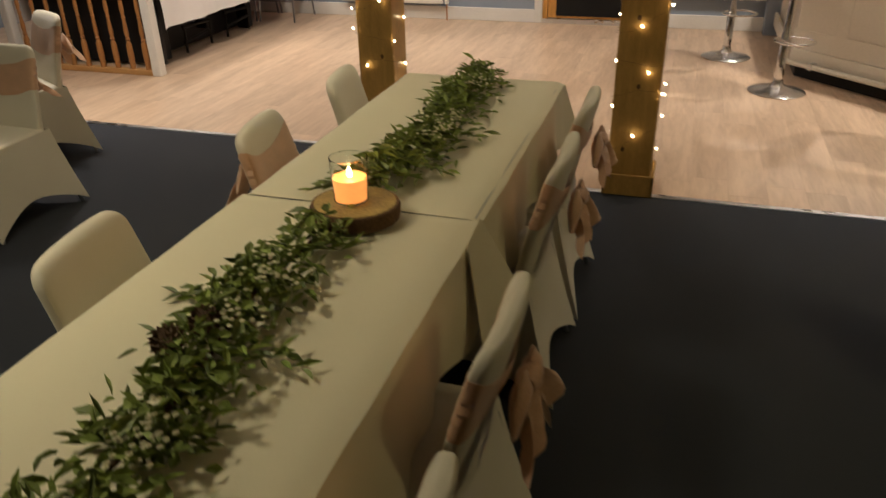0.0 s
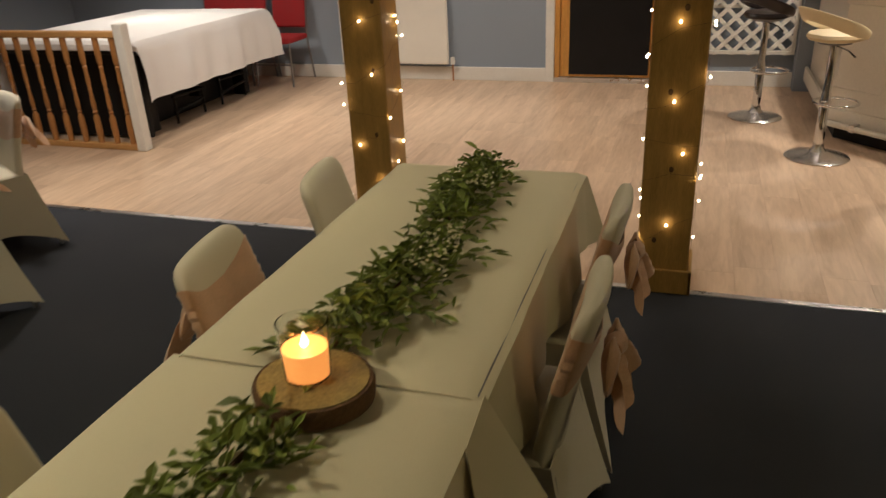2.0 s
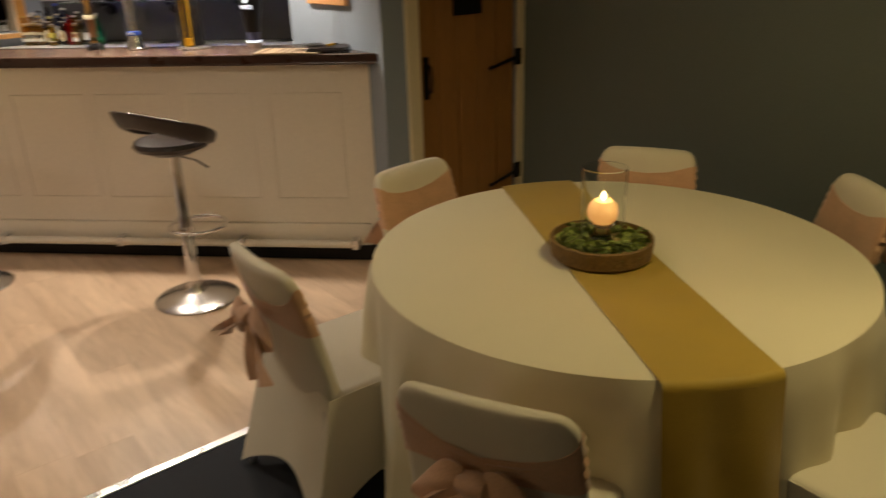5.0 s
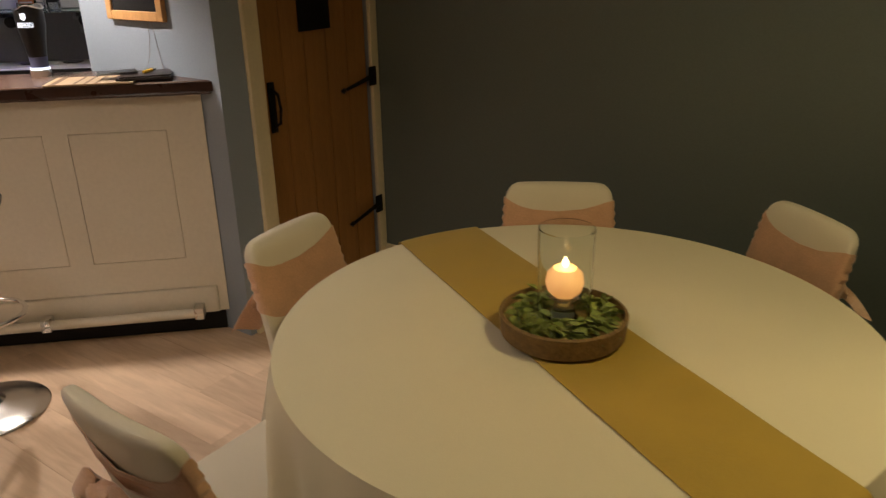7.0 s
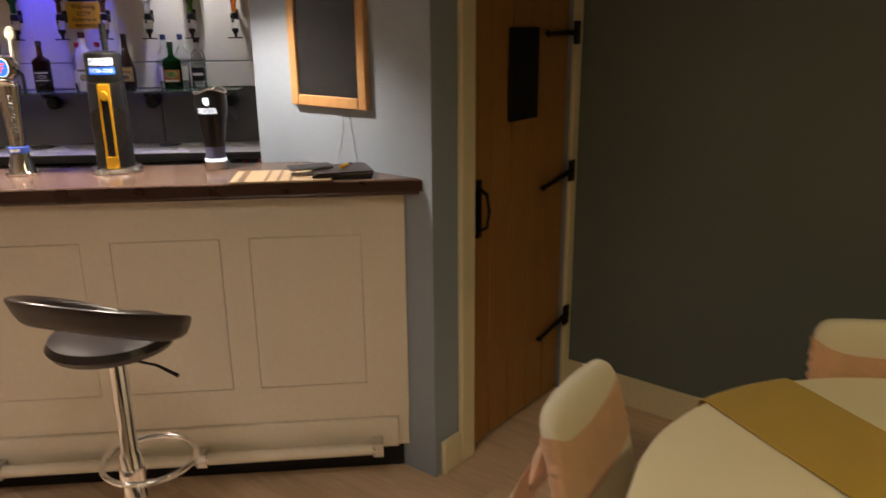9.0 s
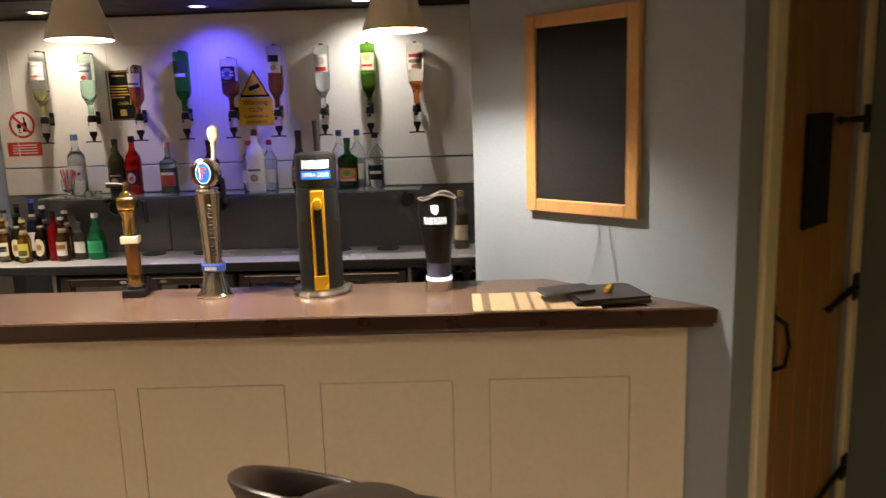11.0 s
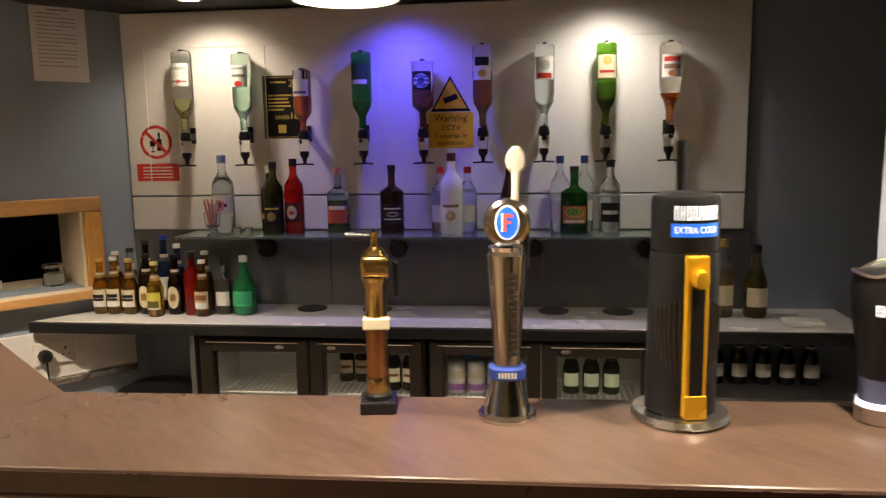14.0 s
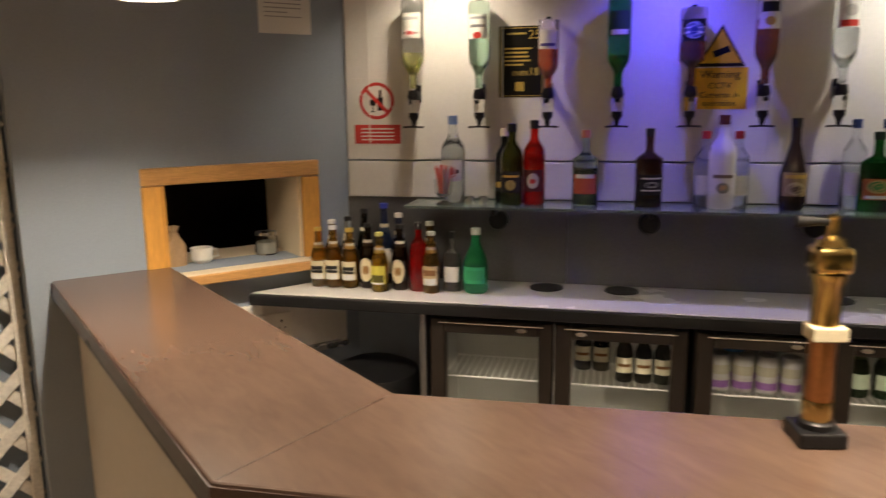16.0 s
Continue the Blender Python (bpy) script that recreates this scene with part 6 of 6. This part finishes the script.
def wine_rack():
    r = thing("open_shelf_unit", "open dark shelf unit with bottles under the worktop", "shelf unit", BAR)
    part("shelf", box(1.98, 2.6, -0.28, 0.02, 0.755, 0.772, 0.002), "grey_metal", r)
    part("back", box(1.98, 2.6, 0.0, 0.02, 0.0, 0.75), "black", r)
    part("end", box(2.58, 2.6, -0.28, 0.0, 0.0, 0.75), "black", r)
    G = "bottles on the open shelf"
    for x in (2.02, 2.095):
        bottle(on_bar(x, 0.14, 0.7725), "round", 0.036, 0.19, (0.02, 0.03, 0.02), None, (0.55, 0.16, 0.05), (0.50, 0.12, 0.04), "dark sparkling wine bottle with orange label and foil", 0.5, clear=False, group=G, z_label=(0.06, 0.3), cap_h=0.35)
    for x in (2.18, 2.26, 2.34, 2.42, 2.5):
        bottle(on_bar(x, 0.11, 0.7725), "beer", 0.030, 0.18, DARKG, BROWNG, (0.35, 0.34, 0.30), BK, "small dark bottle on the shelf", 0.7, group=G)


wine_rack()

# ---- taps on the counter ----


def on_counter(x, y, z=CT, turn=0.0):
    return CTR @ pose(x, y, z, 0, 0, turn)


def brass_tap():
    t = thing("beer_tap", "brass and copper column beer tap on a black foot", "beer tap", on_counter(0.835, 0.285, CT + 0.0006, 8) @ Matrix.Diagonal((0.74, 0.74, 0.89, 1)))
    part("foot", box(-0.046, 0.046, -0.046, 0.046, 0, 0.026, 0.004), "plastic", t, "black square foot")
    part("collar", lathe([(0, 0.026), (0.036, 0.026), (0.036, 0.036), (0.030, 0.040), (0, 0.040)], 28), "plastic", t, smooth=True)
    part("lower_sleeve", lathe([(0, 0.040), (0.029, 0.040), (0.030, 0.045), (0.030, 0.072), (0.029, 0.075), (0, 0.075)], 28), "brass", t, smooth=True)
    part("copper_sleeve", lathe([(0, 0.075), (0.0275, 0.075), (0.0275, 0.178), (0, 0.178)], 28), "copper", t, "brushed copper sleeve", True)
    part("badge", box(-0.034, 0.034, -0.036, 0.02, 0.180, 0.204, 0.003), label_mat((0.62, 0.56, 0.40)), t, "cream name badge")
    part("upper_sleeve", lathe([(0, 0.204), (0.028, 0.204), (0.028, 0.268), (0.034, 0.278), (0.036, 0.29), (0, 0.29)], 28), "brass", t, smooth=True)
    part("head", box(-0.036, 0.036, -0.036, 0.034, 0.290, 0.335, 0.012, seg=3), "brass", t, smooth=True)
    part("cap", lathe([(0, 0.335), (0.030, 0.335), (0.026, 0.345), (0.012, 0.352), (0.010, 0.375), (0.013, 0.382), (0, 0.388)], 20), "brass", t, smooth=True)
    part("lever", tube([(0.0, 0, 0.372), (-0.03, 0.0, 0.374), (-0.072, 0.0, 0.374)], [0.006, 0.007, 0.011], 10), "plastic", t, "dark lever handle", True)
    part("spout", tube([(0.036, 0.02, 0.315), (0.05, 0.04, 0.31), (0.052, 0.05, 0.24)], 0.008, 8), "plastic", t, smooth=True)


def steel_tap():
    t = thing("beer_tap", "tall chrome lager tap with a lit blue oval badge", "beer tap", on_counter(1.08, 0.262, CT + 0.0006, 2) @ Matrix.Diagonal((0.68, 0.68, 0.96, 1)))
    part("base_flange", lathe([(0, 0), (0.078, 0), (0.080, 0.006), (0.074, 0.012), (0, 0.012)], 40), "chrome", t, smooth=True)
    part("base_bell", lathe([(0, 0.012), (0.064, 0.012), (0.056, 0.035), (0.046, 0.065), (0.043, 0.078), (0, 0.078)], 36), "chrome", t, smooth=True)
    part("blue_ring", lathe([(0, 0.078), (0.049, 0.078), (0.050, 0.083), (0.050, 0.098), (0.046, 0.101), (0, 0.101)], 36), label_mat((0.03, 0.06, 0.28)), t, "blue collar ring", True)
    for i in range(6):
        part("letter_bar", box(-0.024 + i * 0.0085, -0.019 + i * 0.0085, -0.0515, -0.0495, 0.084, 0.095), "white_plastic", t)
    part("column", lathe([(0, 0.101), (0.037, 0.101), (0.043, 0.20), (0.054, 0.305), (0.056, 0.315), (0, 0.315)], 36, squash=(1, 0.85)), "dark_chrome", t, smooth=True)
    bm = bmesh.new()
    for i in range(13):
        z = 0.125 + i * 0.0125
        r = 0.0385 + (z - 0.101) * 0.083
        box(0.006, 0.026, -r * 0.85 - 0.003, -r * 0.85 + 0.006, z, z + 0.0085, 0.002, bm, seg=1)
    part("raised_lettering", bm, "brown_frame", t, "raised upright lettering strip")
    part("neck", lathe([(0, 0.315), (0.050, 0.315), (0.046, 0.322), (0.050, 0.330), (0, 0.330)], 36, squash=(1, 0.85)), "chrome", t, smooth=True)
    head = lathe([(0, -0.036), (0.050, -0.036), (0.060, -0.028), (0.062, 0.0), (0.060, 0.028), (0.050, 0.036), (0, 0.036)], 40, m=pose(0, 0, 0.375, 90), squash=(1, 0.74))
    part("head", head, "dark_chrome", t, "round chrome head", True)
    part("badge_rim", lathe([(0, 0.0365), (0.034, 0.0365), (0.034, 0.039), (0, 0.039)], 32, m=pose(0, 0, 0.377, 90), squash=(0.92, 0.94)), "lit_white", t)
    part("badge", lathe([(0, 0.0392), (0.031, 0.0392), (0.031, 0.0402), (0, 0.0402)], 32, m=pose(0, 0, 0.377, 90), squash=(0.92, 0.94)), "lit_blue", t, "lit blue oval badge")
    bm = box(-0.011, -0.003, -0.0418, -0.0404, 0.361, 0.393)
    box(-0.003, 0.014, -0.0418, -0.0404, 0.387, 0.393, bm=bm)
    box(-0.003, 0.009, -0.0418, -0.0404, 0.375, 0.380, bm=bm)
    part("badge_emblem", bm, "lit_red", t, "red emblem on the badge")
    part("badge_highlight", box(-0.015, -0.0118, -0.0416, -0.0404, 0.360, 0.394), "lit_white", t)
    part("handle", lathe([(0, 0), (0.012, 0), (0.010, 0.05), (0.013, 0.085), (0, 0.09)], 16, m=pose(0.022, 0.05, 0.385, -6, 4, 0)), "ivory", t, "ivory tap handle", True)
    part("knob", lathe([(0, -0.018), (0.022, -0.016), (0.028, 0), (0.022, 0.016), (0, 0.018)], 10, m=pose(0.027, 0.062, 0.488, 90)), "ivory", t, "ivory scalloped knob", False)
    part("spout", tube([(0.045, 0.03, 0.36), (0.055, 0.055, 0.35), (0.055, 0.062, 0.28)], 0.009, 8), "plastic", t, smooth=True)


def letter_row(parent, r, z0, z1, pitch, squash):
    """Eight lit letter-like shapes round a drum, each of two uprights and one or two cross strokes."""
    zm, w = (z0 + z1) / 2, math.degrees(pitch)
    for i in range(8):
        mid = -90 + (i - 3.5) * w
        bm = arc_strip(r, z0, z1, mid - 0.25 * w, IDENT, squash, 0.10 * w, 0.0008)
        strokes = [(z1 - 0.004, z1)] if i % 3 == 0 else [(zm - 0.002, zm + 0.002)] if i % 3 == 1 else [(z0, z0 + 0.004), (z1 - 0.004, z1)]
        pieces = [arc_strip(r, z0, z1, mid + 0.25 * w, IDENT, squash, 0.10 * w, 0.0008)]
        pieces += [arc_strip(r, a, b, mid, IDENT, squash, 0.26 * w, 0.0007) for a, b in strokes]
        for piece in pieces:
            tmp = bpy.data.meshes.new("stroke")
            piece.to_mesh(tmp)
            piece.free()
            bm.from_mesh(tmp)
            bpy.data.meshes.remove(tmp)
        part("lit_letter", bm, "lit_white", parent)


def round_words(text, size, mat, parent, r, z, squash):
    """Lettering bent round an upright drum, facing -y."""
    ob = words(text, size, mat, parent, IDENT)
    for v in ob.data.vertices:
        q = v.co.x / r
        v.co = Vector((r * math.sin(q), z + v.co.y, r * squash * math.cos(q) + v.co.z))
    return ob


def stout_tap():
    t = thing("beer_tap", "black stout tap with gold strip and lit sign head", "beer tap", on_counter(1.395, 0.275, CT + 0.0006, 9) @ Matrix.Diagonal((0.76, 0.76, 0.97, 1)))
    part("base_plate", lathe([(0, 0), (0.112, 0), (0.116, 0.006), (0.110, 0.016), (0, 0.018)], 44), "satin_steel", t, smooth=True)
    part("column", lathe([(0, 0.018), (0.083, 0.018), (0.083, 0.10), (0.080, 0.30), (0.078, 0.318), (0, 0.318)], 40, squash=(1, 0.92)), "plastic", t, smooth=True)
    part("head", lathe([(0, 0.319), (0.076, 0.319), (0.078, 0.325), (0.078, 0.408), (0.074, 0.418), (0.05, 0.424), (0, 0.425)], 40, squash=(1, 0.92)), "plastic", t, "rounded black head", True)
    part("gold_strip", box(-0.026, 0.026, -0.088, -0.060, 0.018, 0.315, 0.004), "gold", t, "gold front strip")
    part("dark_inset", box(-0.015, 0.016, -0.0895, -0.0882, 0.062, 0.262, 0.0005), "plastic", t)
    part("gold_foot", box(-0.027, 0.027, -0.0925, -0.088, 0.018, 0.062, 0.002), "gold", t)
    part("gold_knob", lathe([(0, 0), (0.017, 0), (0.019, 0.012), (0.015, 0.024), (0, 0.026)], 20, m=pose(0.0, -0.088, 0.275, 90)), "gold", t, smooth=True)
    for sg in (-1, 1):
        for k in range(6):
            a = math.radians(sg * (24 + 8 * k))
            x, y = 0.0815 * math.sin(a), -0.0815 * 0.92 * math.cos(a)
            x2, y2 = 0.0815 * math.sin(a - sg * 0.10), -0.0815 * 0.92 * math.cos(a - sg * 0.10)
            flute = bmesh.new()
            tube([(x2, y2, 0.07 + 0.012 * k), (x, y, 0.17), (x, y, 0.235 - 0.004 * k)], 0.0028, 6, flute)
            part("flute", flute, "brown_frame", t)
    # a lit sign wraps the head: white letter shapes above a blue strip
    letter_row(t, 0.0790, 0.377, 0.402, 0.172, (1, 0.92))
    part("lit_strip", arc_strip(0.0785, 0.347, 0.371, -90, IDENT, (1, 0.92), 43, 0.0008), "lit_blue", t, "lit blue strip")
    round_words("EXTRA COLD", 0.0170, "lit_white", t, 0.0797, 0.359, 0.92)
    part("handle", lathe([(0, 0), (0.012, 0), (0.013, 0.05), (0.016, 0.11), (0, 0.115)], 18, m=pose(0.01, 0.05, 0.405, 0, 0, 0)), "plastic", t, "dark tap handle", True)


def surger():
    t = thing("lit_pint_display", "black pint-glass shaped display with a lit base", "bar display", on_counter(1.742, 0.272, CT + 0.0006, -6) @ Matrix.Diagonal((0.82, 0.82, 0.94, 1)))
    part("base", lathe([(0, 0), (0.048, 0), (0.050, 0.004), (0.049, 0.030), (0, 0.030)], 32), "satin_steel", t, smooth=True)
    part("light_ring", lathe([(0, 0.0302), (0.046, 0.0302), (0.046, 0.040), (0, 0.040)], 32), "lit_white", t, "glowing ring")
    part("frosted_foot", lathe([(0, 0.0402), (0.043, 0.0402), (0.042, 0.060), (0.044, 0.085), (0, 0.085)], 32), label_mat((0.10, 0.11, 0.20)), t, smooth=True)
    n = 36
    bm = lathe([(0, 0.0852), (0.044, 0.0852), (0.052, 0.14), (0.066, 0.21), (0.069, 0.25), (0.066, 0.29), (0, 0.29)], n)
    for v in bm.verts:
        if v.co.z > 0.28:
            v.co.z += 0.010 * math.sin(v.co.x * 45 + 0.6) - 0.12 * v.co.x * 0.25
    part("glass_body", bm, "plastic", t, smooth=True)
    rim = [(0.067 * math.cos(a), 0.067 * math.sin(a), 0.291 + 0.010 * math.sin(0.067 * math.cos(a) * 45 + 0.6) - 0.03 * 0.067 * math.cos(a)) for a in (2 * math.pi * i / 36 for i in range(36))]
    part("rim", tube(rim, 0.003, 6, closed=True), "satin_steel", t, smooth=True)
    letter_row(t, 0.0688, 0.211, 0.232, 0.150, (1, 1))
    bm = bmesh.new()
    pts = [(-0.013, 0.268), (0.011, 0.270), (0.013, 0.250), (0.002, 0.240), (-0.010, 0.248)]
    lo = [bm.verts.new((x, -0.0715, z)) for x, z in pts]
    hi = [bm.verts.new((x, -0.0685, z)) for x, z in pts]
    bm.faces.new(lo)
    bm.faces.new(hi[::-1])
    for i in range(5):
        bm.faces.new((lo[i], lo[(i + 1) % 5], hi[(i + 1) % 5], hi[i]))
    part("lit_emblem", bm, "lit_white", t, "lit white emblem")


brass_tap()
steel_tap()
stout_tap()
surger()


def counter_clutter():
    m = thing("striped_menu", "striped bamboo menu cover lying on the counter", "menu", pose(2.235, 5.05, CT + 0.0006, 0, 0, -46))
    part("board", box(-0.17, 0.16, -0.095, 0.095, 0, 0.007, 0.002), "bamboo", m)
    for x, w in ((-0.145, 0.022), (-0.06, 0.010), (-0.02, 0.010), (0.02, 0.010)):
        part("stripe", box(x, x + w, -0.0945, 0.0945, 0.0072, 0.0078), "bamboo_dark", m)
    k = thing("card_wallet", "dark folded leather wallet on the counter", "wallet", pose(2.375, 4.925, CT + 0.0082, 0, 0, -40))
    part("cover", box(-0.10, 0.10, -0.085, 0.085, 0, 0.010, 0.003), "leather_dark", k)
    part("flap", box(-0.095, 0.098, -0.080, 0.082, 0.0105, 0.016, 0.002, m=pose(0, 0, 0, 0, 0, 5)), "leather_dark", k)
    p = thing("mobile_phone", "black mobile phone lying on the menu", "phone", pose(2.305, 5.005, CT + 0.0255, 0, 0, 62))
    part("body", box(-0.037, 0.037, -0.075, 0.075, 0, 0.009, 0.004, seg=3), "grey_metal", p, smooth=True)
    part("screen", box(-0.034, 0.034, -0.072, 0.072, 0.0092, 0.0096), "plastic", p)
    g = thing("lighter", "yellow pen lying on the wallet", "pen", pose(2.395, 4.925, CT + 0.0305, 0, 0, 20))
    part("barrel", tube([(-0.035, 0, 0), (0.02, 0, 0)], 0.006, 8), label_mat((0.65, 0.38, 0.03)), g, smooth=True)
    part("tip", tube([(0.02, 0, 0), (0.045, 0, 0)], [0.005, 0.003], 8), "plastic", g, smooth=True)
    b = thing("blackboard", "oak framed wall blackboard with nothing written on it", "blackboard")
    x = X_PIER
    y0, y1, z0, z1 = 4.885, 5.265, 1.335, 1.905
    part("board", box(x - 0.014, x - 0.002, y0 + 0.03, y1 - 0.03, z0 + 0.03, z1 - 0.03), "board", b)
    for q in ((y0, y0 + 0.038, z0, z1), (y1 - 0.038, y1, z0, z1), (y0 + 0.038, y1 - 0.038, z0, z0 + 0.038), (y0 + 0.038, y1 - 0.038, z1 - 0.038, z1)):
        part("frame_bar", box(x - 0.024, x - 0.001, q[0], q[1], q[2], q[3], 0.004), "oak", b)
    c = thing("wall_cable", "thin pale cables hanging down the wall below the blackboard", "cable")
    part("cable", tube([(x - 0.005, 5.02, 1.335), (x - 0.006, 5.015, 1.27), (x - 0.008, 5.03, 1.20), (x - 0.03, 5.04, CT + 0.004), (x - 0.08, 5.02, CT + 0.004)], 0.0016, 6), "grey_metal", c)
    part("cable", tube([(x - 0.005, 4.99, 1.335), (x - 0.005, 4.975, 1.25), (x - 0.006, 4.95, CT + 0.003)], 0.0014, 6), "grey_metal", c)
    s = thing("card_machine", "pale plastic card machine tray behind the counter", "tray", BAR @ pose(2.43, -0.22, WT))
    part("body", box(-0.06, 0.06, -0.04, 0.04, 0, 0.018, 0.005), "white_plastic", s)


counter_clutter()


def pendant(x, y, label, watts=64):
    p = thing("pendant_lamp", label, "pendant lamp", pose(x, y, 0), "pendant lamps over the counter")
    part("shade", lathe([(0.022, 2.025), (0.026, 2.025), (0.038, 1.995), (0.083, 1.860), (0.085, 1.850), (0.082, 1.850), (0.036, 1.992), (0.022, 2.02), (0.022, 2.025)], 40), "shade", p, "grey conical metal shade", True)
    part("lining", lathe([(0.0215, 2.018), (0.0355, 1.989), (0.0812, 1.851), (0.0802, 1.851), (0.0345, 1.986), (0.0205, 2.015), (0.0215, 2.018)], 40), "shade_in", p, "white shade lining", True)
    part("cap", lathe([(0, 2.024), (0.028, 2.024), (0.026, 2.06), (0.012, 2.075), (0, 2.075)], 24), "satin_steel", p, smooth=True)
    part("flex", tube([(0, 0, 2.074), (0, 0, TOP - 0.03)], 0.003, 6), "plastic", p)
    part("ceiling_rose", lathe([(0, TOP - 0.03), (0.03, TOP - 0.03), (0.045, TOP - 0.002), (0, TOP - 0.002)], 24), "white_plastic", p, smooth=True)
    part("bulb", lathe([(0, 1.888), (0.017, 1.894), (0.026, 1.912), (0.020, 1.942), (0.012, 1.972), (0, 1.983)], 18), "lamp_white", p, "lit bulb", True).visible_shadow = False
    lamp("pendant_light", "POINT", (x, y, 1.914), watts, WHITE, 0.022)


pendant(1.451, 5.921, "grey cone pendant lamp over the bar counter")
pendant(0.925, 7.17, "grey cone pendant lamp over the short leg of the counter")
pendant(2.039, 5.352, "grey cone pendant lamp at the end of the bar counter", 55)

# ---- lamps ----


def ceiling_lamp(x, y, watts, colour, angle, label):
    c = thing("ceiling_downlight", label, "ceiling light", pose(x, y, 0), "ceiling downlights")
    part("trim", lathe([(0.04, TOP - 0.010), (0.055, TOP - 0.008), (0.056, TOP - 0.001), (0.04, TOP - 0.001), (0.04, TOP - 0.010)], 28), "chrome", c, smooth=True)
    part("lens", lathe([(0, TOP - 0.004), (0.039, TOP - 0.004), (0.039, TOP - 0.001), (0, TOP - 0.001)], 24), "lamp_white", c)
    lamp("downlight", "SPOT", (x, y, TOP - 0.02), watts, colour, 0.16, None, angle, 0.8)


for x, y, w in ((-5.0, 6.7, 165), (-3.2, 6.3, 140), (-1.7, 6.9, 140), (-3.9, 4.2, 190)):
    ceiling_lamp(x, y, w, WHITE, 130, "recessed ceiling downlight over the wood floor")
# added warm fill over the tables; these fittings are never in view
for x, y, w in ((-2.1, 0.85, 106), (-1.5, 2.7, 40), (2.1, 2.05, 62)):
    ceiling_lamp(x, y, w, WARM if x < 0 else (1, 0.81, 0.38), 165 if x > 0 else 145, "unseen warm ceiling downlight added to light the tables")
for along, watts, colour, wide in ((0.38, 13, WHITE, 130), (1.09, 16, (0.09, 0.07, 1), 125), (1.80, 12, COOL, 130)):
    q = BAR @ Vector((along, -0.22, 2.108))
    r = BAR @ Vector((along, -0.03, 1.55))
    lamp("bar_downlight", "SPOT", q, watts, colour, 0.03, r, wide, 1.0)

# two added lamps that brighten the counter front, fittings out of view
for x, y in ((-0.7, 5.1), (0.9, 4.1)):
    ceiling_lamp(x, y, 48, WHITE, 130, "unseen ceiling downlight added to brighten the bar front")

# ---- wood floor, plank by plank ----


def wood_floor():
    f = tagged(new("floor_boards"), "pale wood-look laminate floor with long planks", "", "", "structure")
    w, ln = 0.193, 1.22
    meshes = {}
    rnd = random.Random(2)
    n = int((4.3 - X_LEFT) / w) + 1
    for i in range(n):
        x = X_LEFT + i * w
        xe = min(x + w, 4.35)
        start = EDGE_L if x + w / 2 < STEP_X else EDGE_R
        y = start + 0.0 - rnd.uniform(0, ln)
        while y < 8.38:
            a, b = max(y, start), min(y + ln, 8.38)
            if b - a > 0.03:
                key = (round(b - a, 3), round(xe - x, 3))
                if key not in meshes:
                    o = part("plank", box(0.0002, xe - x - 0.0002, 0.0002, b - a - 0.0002, -0.008, 0.0, 0.0004, seg=1), "plank", f)
                    meshes[key] = o.data
                else:
                    o = new("plank", meshes[key])
                    o.parent = f
                o.matrix_local = Matrix.Translation((x, a, 0.0))
            y += ln


wood_floor()
